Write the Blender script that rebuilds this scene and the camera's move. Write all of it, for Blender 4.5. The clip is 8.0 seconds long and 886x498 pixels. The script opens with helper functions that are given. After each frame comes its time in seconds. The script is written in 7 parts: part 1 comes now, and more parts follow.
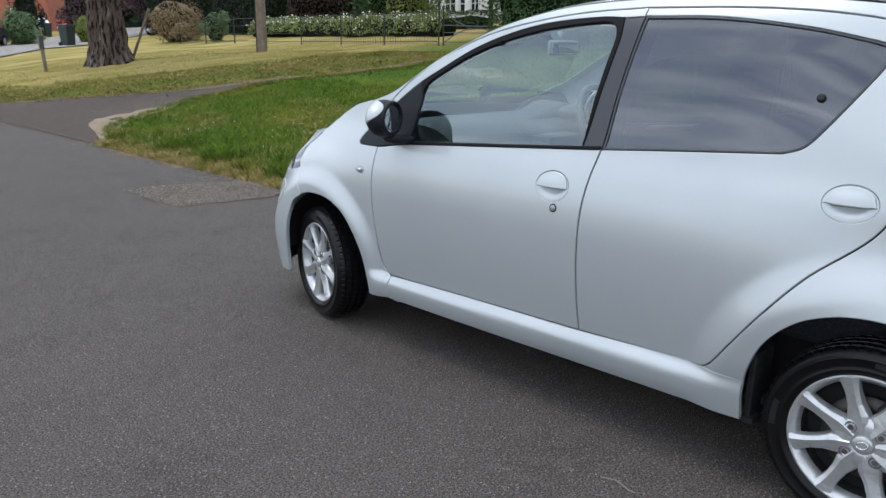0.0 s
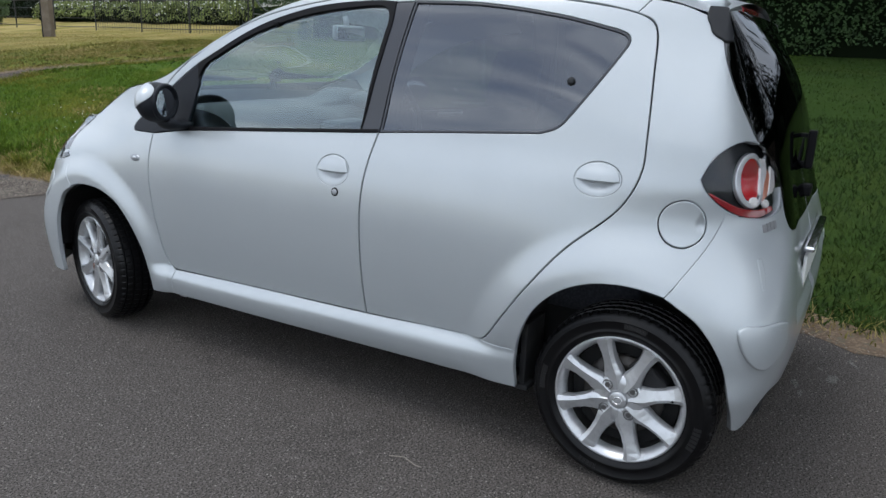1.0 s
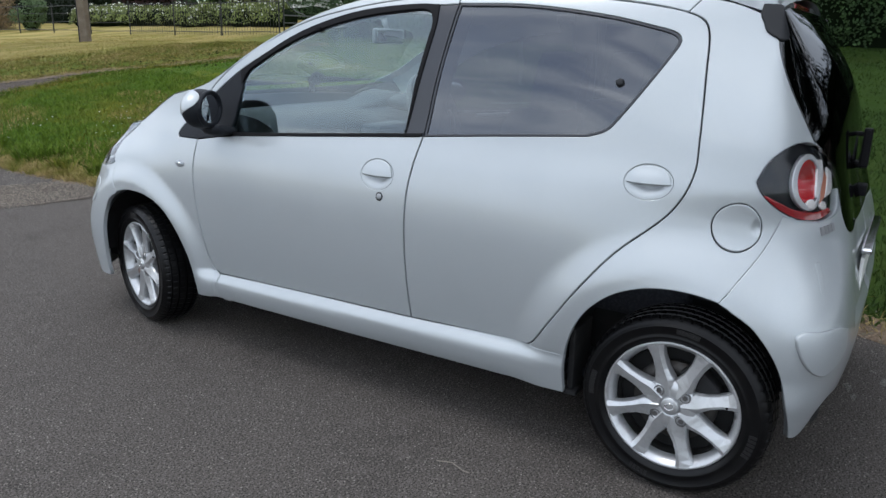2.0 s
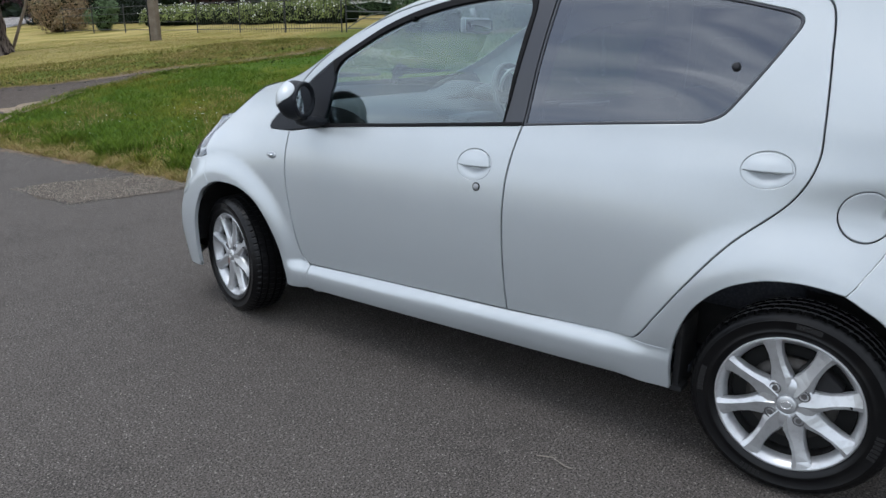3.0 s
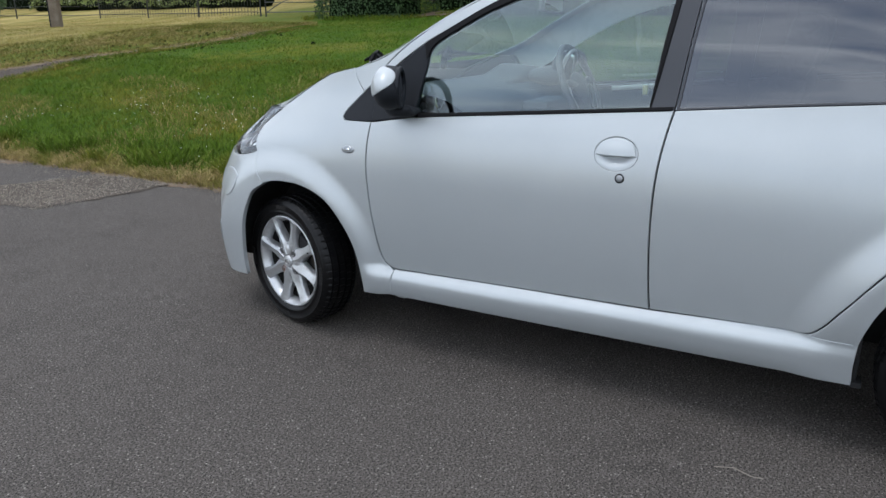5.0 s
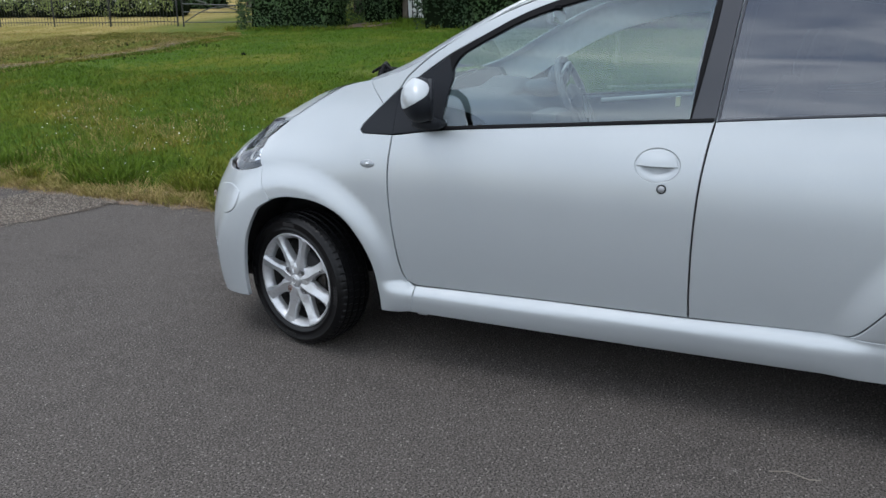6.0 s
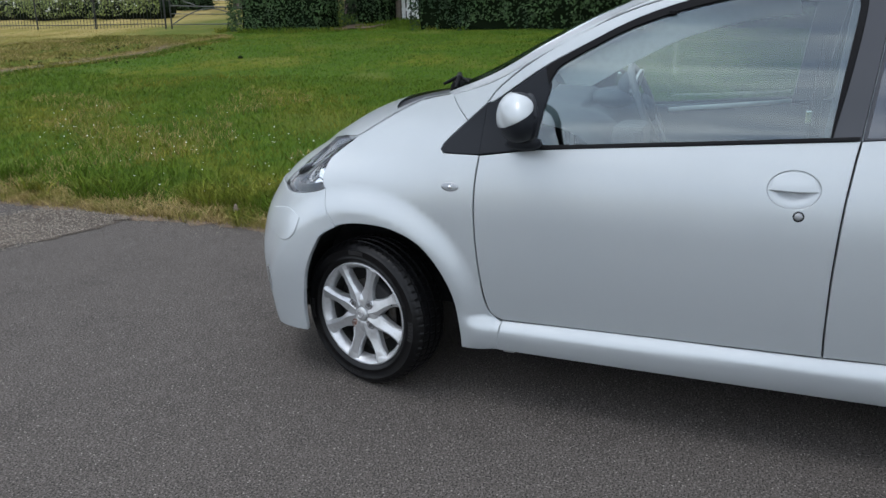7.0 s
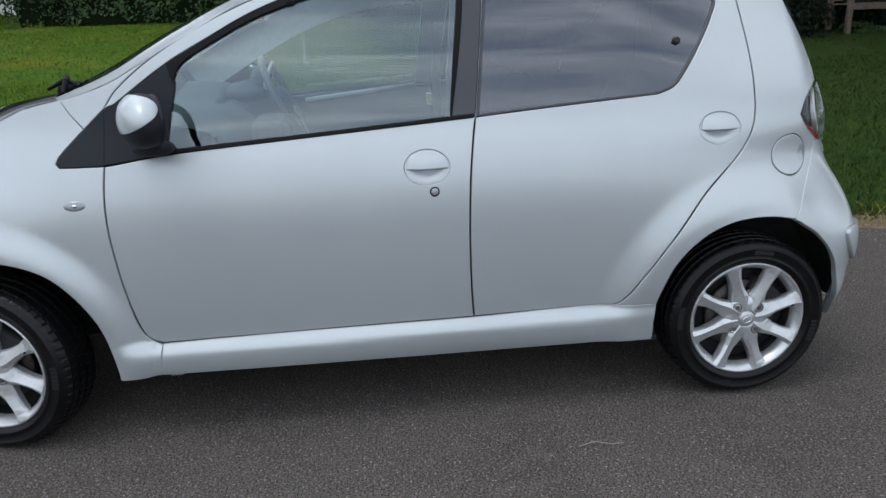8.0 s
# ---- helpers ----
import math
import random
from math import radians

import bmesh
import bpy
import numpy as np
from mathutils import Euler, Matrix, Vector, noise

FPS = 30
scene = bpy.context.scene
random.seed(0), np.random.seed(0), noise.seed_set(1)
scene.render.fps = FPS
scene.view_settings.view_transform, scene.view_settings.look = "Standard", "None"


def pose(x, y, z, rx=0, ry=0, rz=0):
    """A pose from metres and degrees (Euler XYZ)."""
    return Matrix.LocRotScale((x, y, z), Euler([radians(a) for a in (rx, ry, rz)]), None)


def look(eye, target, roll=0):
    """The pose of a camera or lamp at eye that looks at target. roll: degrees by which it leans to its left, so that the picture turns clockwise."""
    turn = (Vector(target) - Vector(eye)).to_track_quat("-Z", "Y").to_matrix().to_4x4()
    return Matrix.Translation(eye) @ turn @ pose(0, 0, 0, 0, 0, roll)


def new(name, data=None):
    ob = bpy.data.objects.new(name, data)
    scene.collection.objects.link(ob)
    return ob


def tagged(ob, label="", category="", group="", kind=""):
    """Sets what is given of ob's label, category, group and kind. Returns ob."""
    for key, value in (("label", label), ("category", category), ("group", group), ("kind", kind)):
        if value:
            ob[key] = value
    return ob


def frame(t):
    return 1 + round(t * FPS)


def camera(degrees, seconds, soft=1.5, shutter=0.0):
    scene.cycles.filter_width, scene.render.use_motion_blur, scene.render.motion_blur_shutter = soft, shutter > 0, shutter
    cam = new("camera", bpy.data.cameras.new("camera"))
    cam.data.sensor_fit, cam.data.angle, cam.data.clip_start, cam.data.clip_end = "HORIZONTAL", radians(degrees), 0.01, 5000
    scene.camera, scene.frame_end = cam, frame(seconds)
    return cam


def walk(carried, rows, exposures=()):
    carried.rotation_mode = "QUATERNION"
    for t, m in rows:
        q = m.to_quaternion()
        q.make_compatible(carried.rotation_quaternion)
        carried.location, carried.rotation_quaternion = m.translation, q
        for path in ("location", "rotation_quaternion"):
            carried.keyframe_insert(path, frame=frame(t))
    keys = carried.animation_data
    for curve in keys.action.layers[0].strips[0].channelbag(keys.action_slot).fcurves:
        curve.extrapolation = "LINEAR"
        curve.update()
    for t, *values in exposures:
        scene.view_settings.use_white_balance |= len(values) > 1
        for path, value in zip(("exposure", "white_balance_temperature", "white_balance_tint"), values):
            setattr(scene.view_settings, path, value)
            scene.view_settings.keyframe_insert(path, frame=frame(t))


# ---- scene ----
cam = camera(62.3, 8.0)
PATH = [
    (0, (-2.791, -0.397, 1.257), (-1.397, 0.939, 0.734), 0.8),
    (0.5, (-2.77, -0.425, 1.227), (-1.26, 0.782, 0.714), 2.0),
    (1, (-2.698, -0.509, 1.226), (-1.025, 0.451, 0.698), 2.1),
    (1.2, (-2.699, -0.506, 1.227), (-1.029, 0.459, 0.699), 2.0),
    (2.3, (-2.718, -0.425, 1.247), (-1.106, 0.627, 0.703), 0.5),
    (2.5, (-2.723, -0.404, 1.248), (-1.125, 0.667, 0.699), 0.1),
    (3, (-2.765, -0.325, 1.22), (-1.224, 0.823, 0.668), 0.1),
    (3.5, (-2.906, -0.174, 1.213), (-1.369, 0.975, 0.65), 0.5),
    (4, (-2.987, -0.07, 1.223), (-1.449, 1.077, 0.66), -0.2),
    (4.5, (-2.95, 0.155, 1.179), (-1.333, 1.183, 0.605), -0.3),
    (4.7, (-2.92, 0.257, 1.208), (-1.292, 1.256, 0.616), -0.6),
    (5.8, (-3.097, 0.713, 1.196), (-1.326, 1.466, 0.651), 0.7),
    (6, (-3.071, 0.774, 1.204), (-1.3, 1.514, 0.641), 0.1),
    (6.5, (-3.008, 1.006, 1.192), (-1.223, 1.709, 0.627), 0.1),
    (7, (-2.946, 1.201, 1.231), (-1.158, 1.9, 0.668), -0.2),
    (7.5, (-2.907, 1.244, 1.24), (-1.051, 1.723, 0.672), -1.4),
    (7.8, (-2.891, 1.217, 1.245), (-0.983, 1.334, 0.66), -2.5),
    (8, (-2.881, 1.178, 1.23), (-0.98, 1.004, 0.633), -1.8),
]
walk(cam, [(t, look(eye, target, roll)) for t, eye, target, roll in PATH], exposures=[(0.0, 1.02, 6150.0, 10.0), (1.0, 0.87, 6150.0, 10.0), (2.5, 0.93, 6150.0, 10.0), (7.0, 0.95, 6150.0, 10.0), (8.0, 0.86, 6150.0, 10.0)])

from mathutils.geometry import delaunay_2d_cdt as delaunay

# ---- world, sun ----
world = bpy.data.worlds.new("world")
scene.world = world
world.use_nodes = True
wn, wl = world.node_tree.nodes, world.node_tree.links
SUN_ELEVATION, SUN_AZIMUTH = 68.0, -35.0   # azimuth: degrees from +y towards +x
sky = wn.new("ShaderNodeTexSky")
sky.sky_type, sky.sun_disc = "NISHITA", False
sky.sun_elevation, sky.sun_rotation = radians(SUN_ELEVATION), radians(SUN_AZIMUTH)
sky.air_density, sky.dust_density = 1.0, 1.5
wco = wn.new("ShaderNodeTexCoord")
wmap = wn.new("ShaderNodeMapping")
wmap.inputs["Scale"].default_value = (1.6, 1.0, 4.2)
wmap.inputs["Rotation"].default_value = (0.0, 0.0, 0.5)
cloud = wn.new("ShaderNodeTexNoise")
cloud.inputs["Scale"].default_value, cloud.inputs["Detail"].default_value, cloud.inputs["Roughness"].default_value = 2.2, 6, 0.55
cover = wn.new("ShaderNodeValToRGB")
cover.color_ramp.elements[0].position, cover.color_ramp.elements[0].color = 0.30, (0.55, 0.55, 0.55, 1)
cover.color_ramp.elements[1].position, cover.color_ramp.elements[1].color = 0.62, (1, 1, 1, 1)
tone = wn.new("ShaderNodeValToRGB")
tone.color_ramp.elements[0].position, tone.color_ramp.elements[0].color = 0.34, (3.6, 3.85, 4.2, 1)
tone.color_ramp.elements[1].position, tone.color_ramp.elements[1].color = 0.68, (7.4, 7.6, 7.8, 1)
blend = wn.new("ShaderNodeMix")
blend.data_type = "RGBA"
wl.new(wco.outputs["Generated"], wmap.inputs["Vector"])
wl.new(wmap.outputs["Vector"], cloud.inputs["Vector"])
wl.new(cloud.outputs["Fac"], cover.inputs["Fac"])
wl.new(cloud.outputs["Fac"], tone.inputs["Fac"])
wl.new(cover.outputs["Color"], blend.inputs["Factor"])
wl.new(sky.outputs["Color"], blend.inputs["A"])
wl.new(tone.outputs["Color"], blend.inputs["B"])
wl.new(blend.outputs["Result"], wn["Background"].inputs["Color"])
wn["Background"].inputs["Strength"].default_value = 0.15
sun = new("sun", bpy.data.lights.new("sun", "SUN"))
sun.data.energy, sun.data.angle, sun.data.color = 0.45, radians(22), (1.0, 0.98, 0.94)
sun.matrix_world = look((0, 0, 0), (-math.cos(radians(SUN_ELEVATION)) * math.sin(radians(SUN_AZIMUTH)),
                                    -math.cos(radians(SUN_ELEVATION)) * math.cos(radians(SUN_AZIMUTH)), -math.sin(radians(SUN_ELEVATION))))


# ---- materials ----
def material(name, base, rough=0.6, metal=0.0, vary=(), bump=(), coat=0.0, random_amount=0.0, island=False, spec=0.5):
    """Principled paint: vary = (scale, other colour, low, high) layers of noise, bump = (scale, strength, distance) layers."""
    m = bpy.data.materials.new(name)
    m.use_nodes = True
    n, l = m.node_tree.nodes, m.node_tree.links
    p = n["Principled BSDF"]
    p.inputs["Roughness"].default_value, p.inputs["Metallic"].default_value = rough, metal
    p.inputs["Coat Weight"].default_value, p.inputs["Coat Roughness"].default_value = coat, 0.04
    p.inputs["Specular IOR Level"].default_value = spec
    geo = n.new("ShaderNodeNewGeometry")
    rgb = n.new("ShaderNodeRGB")
    rgb.outputs[0].default_value = (*base, 1)
    out = rgb.outputs[0]
    for scale, other, low, high in vary:
        t = n.new("ShaderNodeTexNoise")
        t.inputs["Scale"].default_value, t.inputs["Detail"].default_value = scale, 5
        r = n.new("ShaderNodeMapRange")
        r.inputs["From Min"].default_value, r.inputs["From Max"].default_value = low, high
        x = n.new("ShaderNodeMix")
        x.data_type = "RGBA"
        x.inputs["B"].default_value = (*other, 1)
        l.new(geo.outputs["Position"], t.inputs["Vector"])
        l.new(t.outputs["Fac"], r.inputs["Value"])
        l.new(r.outputs["Result"], x.inputs["Factor"])
        l.new(out, x.inputs["A"])
        out = x.outputs["Result"]
    if random_amount:
        h = n.new("ShaderNodeHueSaturation")
        r = n.new("ShaderNodeMapRange")
        r.inputs["To Min"].default_value, r.inputs["To Max"].default_value = 1 - random_amount, 1 + random_amount
        if island:
            l.new(geo.outputs["Random Per Island"], r.inputs["Value"])
        else:
            l.new(n.new("ShaderNodeObjectInfo").outputs["Random"], r.inputs["Value"])
        l.new(r.outputs["Result"], h.inputs["Value"])
        l.new(out, h.inputs["Color"])
        out = h.outputs["Color"]
    l.new(out, p.inputs["Base Color"])
    last = None
    for scale, strength, distance in bump:
        t = n.new("ShaderNodeTexNoise")
        t.inputs["Scale"].default_value, t.inputs["Detail"].default_value = scale, 4
        b = n.new("ShaderNodeBump")
        b.inputs["Strength"].default_value, b.inputs["Distance"].default_value = strength, distance
        l.new(geo.outputs["Position"], t.inputs["Vector"])
        l.new(t.outputs["Fac"], b.inputs["Height"])
        if last:
            l.new(last, b.inputs["Normal"])
        last = b.outputs["Normal"]
    if last:
        l.new(last, p.inputs["Normal"])
    return m


def pane(name, tint, mirror=0.08, rough=0.0, fall=4.0, gloss=(0.95, 0.97, 1.0)):
    """Thin glass: lets light through with its tint, and mirrors more at a glance than square on."""
    m = bpy.data.materials.new(name)
    m.use_nodes = True
    n, l = m.node_tree.nodes, m.node_tree.links
    n.remove(n["Principled BSDF"])
    t, g, f, x = n.new("ShaderNodeBsdfTransparent"), n.new("ShaderNodeBsdfGlossy"), n.new("ShaderNodeLayerWeight"), n.new("ShaderNodeMixShader")
    power, scale = n.new("ShaderNodeMath"), n.new("ShaderNodeMath")
    power.operation, scale.operation = "POWER", "MULTIPLY_ADD"
    f.inputs["Blend"].default_value, power.inputs[1].default_value = 0.5, fall
    scale.inputs[1].default_value, scale.inputs[2].default_value = 1 - mirror, mirror
    t.inputs["Color"].default_value = (*tint, 1)
    g.inputs["Color"].default_value, g.inputs["Roughness"].default_value = (*gloss, 1), rough
    l.new(f.outputs["Facing"], power.inputs[0])
    l.new(power.outputs[0], scale.inputs[0])
    l.new(scale.outputs[0], x.inputs[0])
    l.new(t.outputs[0], x.inputs[1])
    l.new(g.outputs[0], x.inputs[2])
    l.new(x.outputs[0], n["Material Output"].inputs["Surface"])
    return m


PAINT = material("silver_paint", (0.405, 0.433, 0.446), 0.46, 0.40, vary=[(1200.0, (0.475, 0.504, 0.518), 0.45, 0.7), (3.0, (0.397, 0.424, 0.438), 0.45, 0.75)], coat=0.8)
PAINT.node_tree.nodes["Principled BSDF"].inputs["Coat Roughness"].default_value = 0.10
PILLAR_BLACK = material("pillar_black", (0.020, 0.022, 0.029), 0.30, spec=0.6)
WHEEL_GREY = material("steering_wheel_plastic", (0.10, 0.105, 0.115), 0.45)
RIM_GREY = material("indicator_grey", (0.30, 0.31, 0.32), 0.35, 0.4)
BLACK_TRIM = material("black_trim", (0.013, 0.015, 0.019), 0.6, bump=[(900.0, 0.25, 0.0006)], spec=0.2)
SATIN_TRIM = material("satin_trim", (0.012, 0.013, 0.015), 0.5, spec=0.3)
RUBBER = material("rubber", (0.005, 0.005, 0.006), 0.6, spec=0.14)
TYRE = material("tyre_rubber", (0.0035, 0.0035, 0.0040), 0.36, spec=0.22, vary=[(14.0, (0.007, 0.0068, 0.0066), 0.5, 0.75)], bump=[(260.0, 0.25, 0.0008)])
LETTER = material("tyre_marking", (0.010, 0.010, 0.0105), 0.4)
ALLOY = material("alloy", (0.52, 0.53, 0.54), 0.32, 0.65, vary=[(60.0, (0.41, 0.415, 0.42), 0.5, 0.8)])
ALLOY_DARK = material("alloy_shade", (0.33, 0.33, 0.34), 0.45, 0.7)
BARREL = material("rim_barrel", (0.055, 0.054, 0.053), 0.6, 0.4, vary=[(25.0, (0.03, 0.028, 0.026), 0.45, 0.7)])
STEEL = material("brake_steel", (0.07, 0.066, 0.062), 0.5, 0.7, vary=[(30.0, (0.04, 0.032, 0.026), 0.5, 0.7)])
BOLT = material("bolt_steel", (0.26, 0.26, 0.265), 0.3, 0.9)
BOLT_RUST = material("rusty_bolt_steel", (0.36, 0.30, 0.28), 0.4, 0.8, vary=[(80.0, (0.25, 0.13, 0.10), 0.45, 0.6)])
LINER = material("wheel_liner", (0.020, 0.020, 0.021), 0.8, spec=0.2, vary=[(9.0, (0.055, 0.052, 0.048), 0.55, 0.85)])
CHROME = material("chrome", (0.80, 0.80, 0.81), 0.08, 1.0)
GLASS_FRONT = pane("door_glass", (0.64, 0.76, 0.745), 0.135, gloss=(0.86, 0.96, 1.0))
GLASS_SCREEN = pane("screen_glass", (0.82, 0.89, 0.87), 0.06)
GLASS_DARK = pane("privacy_glass", (0.10, 0.105, 0.12), 0.12, gloss=(0.86, 0.91, 1.0))
GLASS_HATCH = pane("hatch_glass", (0.02, 0.021, 0.024), 0.11, fall=14.0)
LENS_CLEAR = pane("clear_lens", (0.92, 0.94, 0.95), 0.07)
LENS_RED = material("red_lens", (0.42, 0.010, 0.016), 0.12, coat=1.0, bump=[(160.0, 0.3, 0.002)])
LENS_SMOKE = pane("smoked_lens", (0.93, 0.93, 0.94), 0.035, fall=5.0)
LENS_DEEP = material("deep_red_lens", (0.24, 0.006, 0.010), 0.15, coat=1.0)
LAMP_GREY = material("headlamp_bowl", (0.13, 0.135, 0.14), 0.22, 0.8)
LAMP_WHITE = material("clear_chamber", (0.75, 0.72, 0.70), 0.15, 0.3)
LAMP_DARK = material("lamp_dark", (0.006, 0.007, 0.009), 0.35, spec=0.2)
AMBER = material("amber_bulb", (0.50, 0.20, 0.13), 0.2, coat=0.5)
MIRROR = material("mirror", (0.86, 0.88, 0.90), 0.02, 1.0)
DASH = material("dashboard_plastic", (0.036, 0.045, 0.058), 0.65, bump=[(700.0, 0.3, 0.0006)])
TRIM_PALE = material("pillar_trim_plastic", (0.74, 0.77, 0.76), 0.7, vary=[(40.0, (0.68, 0.71, 0.70), 0.4, 0.7)])
CLOTH = material("seat_cloth", (0.030, 0.033, 0.042), 0.9, vary=[(120.0, (0.06, 0.064, 0.075), 0.45, 0.65)], bump=[(500.0, 0.4, 0.001)])
UNDER = material("underbody", (0.012, 0.012, 0.012), 0.85)
BARK = material("bark", (0.105, 0.083, 0.070), 0.95, spec=0.1, vary=[(5.0, (0.21, 0.172, 0.148), 0.45, 0.65), (14.0, (0.022, 0.017, 0.015), 0.50, 0.58)], bump=[(14.0, 1.0, 0.06)])
for node in [n for n in BARK.node_tree.nodes if n.type == "TEX_NOISE"]:
    stretch = BARK.node_tree.nodes.new("ShaderNodeMapping")
    stretch.inputs["Scale"].default_value = (1.0, 1.0, 0.22)
    BARK.node_tree.links.new(node.inputs["Vector"].links[0].from_socket, stretch.inputs["Vector"])
    BARK.node_tree.links.new(stretch.outputs["Vector"], node.inputs["Vector"])
WOOD_GREY = material("weathered_wood", (0.17, 0.135, 0.10), 0.85, vary=[(4.0, (0.25, 0.21, 0.17), 0.4, 0.7), (60.0, (0.10, 0.08, 0.06), 0.5, 0.75)], bump=[(50.0, 0.4, 0.004)])
BENCH_WOOD = material("bench_wood", (0.17, 0.125, 0.10), 0.85, vary=[(30.0, (0.10, 0.075, 0.06), 0.45, 0.7)], bump=[(50.0, 0.4, 0.003)])
IRON = material("black_iron", (0.012, 0.013, 0.013), 0.5)
GREY_METAL = material("galvanised_rail", (0.10, 0.105, 0.10), 0.5, 0.6)
WHITE_PAINT = material("white_paint", (0.74, 0.75, 0.73), 0.55, vary=[(3.0, (0.62, 0.63, 0.60), 0.45, 0.75)])
HEDGE_LEAF = material("hedge_leaf", (0.044, 0.082, 0.026), 0.7, spec=0.25, random_amount=0.5, island=True, vary=[(1.3, (0.022, 0.046, 0.017), 0.45, 0.65)])
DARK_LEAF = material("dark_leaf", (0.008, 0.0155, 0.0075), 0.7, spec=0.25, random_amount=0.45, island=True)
PURPLE_LEAF = material("purple_leaf", (0.040, 0.014, 0.018), 0.6, random_amount=0.5, island=True)
BROWN_LEAF = material("russet_leaf", (0.22, 0.150, 0.080), 0.7, random_amount=0.4, island=True, vary=[(2.0, (0.15, 0.14, 0.055), 0.5, 0.7)])
LIME_LEAF = material("lime_leaf", (0.13, 0.16, 0.025), 0.6, random_amount=0.4, island=True)
SHRUB_LEAF = material("shrub_leaf", (0.085, 0.140, 0.050), 0.6, random_amount=0.45, island=True)
ROSE_LEAF = material("rose_leaf", (0.165, 0.205, 0.045), 0.6, random_amount=0.45, island=True)
PETAL = material("white_petal", (0.80, 0.80, 0.74), 0.6, random_amount=0.1, island=True)
# near-black stand-in for shade inside foliage; also colours dead leaves and a clod
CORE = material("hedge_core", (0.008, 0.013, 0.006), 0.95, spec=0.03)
LAWN_BLADE = material("mown_grass_blade", (0.082, 0.150, 0.012), 0.8, spec=0.15, random_amount=0.4, island=True, vary=[(0.6, (0.125, 0.165, 0.018), 0.45, 0.68), (4.0, (0.056, 0.112, 0.009), 0.5, 0.75)])
BLADE = material("grass_blade", (0.084, 0.136, 0.011), 0.8, spec=0.15, random_amount=0.45, island=True, vary=[(0.9, (0.180, 0.170, 0.024), 0.48, 0.64), (5.0, (0.056, 0.105, 0.008), 0.5, 0.75)])
BANK_BLADE = material("bank_grass_blade", (0.150, 0.145, 0.030), 0.85, spec=0.1, random_amount=0.45, island=True, vary=[(0.8, (0.24, 0.195, 0.065), 0.44, 0.66), (4.0, (0.065, 0.080, 0.014), 0.5, 0.72)])
# dark green of the clover verge, with tree shade put into the colour
SHADED_BLADE = material("shaded_grass_blade", (0.027, 0.052, 0.0105), 0.75, spec=0.15, random_amount=0.45, island=True, vary=[(1.3, (0.046, 0.076, 0.013), 0.45, 0.7), (6.0, (0.020, 0.042, 0.008), 0.5, 0.7)])
STRAW = material("straw_blade", (0.34, 0.262, 0.112), 0.85, spec=0.15, random_amount=0.35, island=True, vary=[(3.0, (0.15, 0.155, 0.025), 0.45, 0.65)])
DRY_BLADE = material("dry_grass_blade", (0.33, 0.262, 0.088), 0.85, spec=0.1, random_amount=0.3, island=True, vary=[(0.7, (0.21, 0.215, 0.042), 0.42, 0.66)])
BRICK_RED = material("brick_red", (0.33, 0.115, 0.07), 0.85, vary=[(2.5, (0.25, 0.09, 0.06), 0.45, 0.7)], random_amount=0.2)
ROOF_TILE = material("roof_tile", (0.13, 0.075, 0.055), 0.85, vary=[(2.0, (0.09, 0.06, 0.05), 0.4, 0.7)])
WINDOW_DARK = material("window_dark", (0.02, 0.024, 0.03), 0.08)
BIN_GREEN = material("bin_plastic", (0.008, 0.018, 0.016), 0.5)
FAR_CAR = material("dark_car_paint", (0.012, 0.014, 0.020), 0.3, coat=1.0)
RED_CAR = material("red_car_paint", (0.42, 0.018, 0.018), 0.3, coat=1.0)
PALE_CAR = material("pale_car_paint", (0.55, 0.57, 0.58), 0.35, 0.3, coat=0.8)
PLATE = material("plate_white", (0.75, 0.75, 0.72), 0.4)
PALE_DIRT = material("pale_grit", (0.20, 0.148, 0.096), 0.95, vary=[(4.0, (0.155, 0.115, 0.075), 0.4, 0.65), (60.0, (0.34, 0.275, 0.19), 0.5, 0.7)], bump=[(90.0, 0.7, 0.01)])
DIRT = material("bare_earth", (0.135, 0.092, 0.056), 0.95, vary=[(4.0, (0.085, 0.056, 0.034), 0.4, 0.65), (60.0, (0.23, 0.17, 0.11), 0.5, 0.7), (25.0, (0.10, 0.085, 0.055), 0.54, 0.66)], bump=[(90.0, 0.7, 0.01)])

CHIP = material("stone_chip", (0.20, 0.175, 0.145), 0.85, random_amount=0.5, island=True)


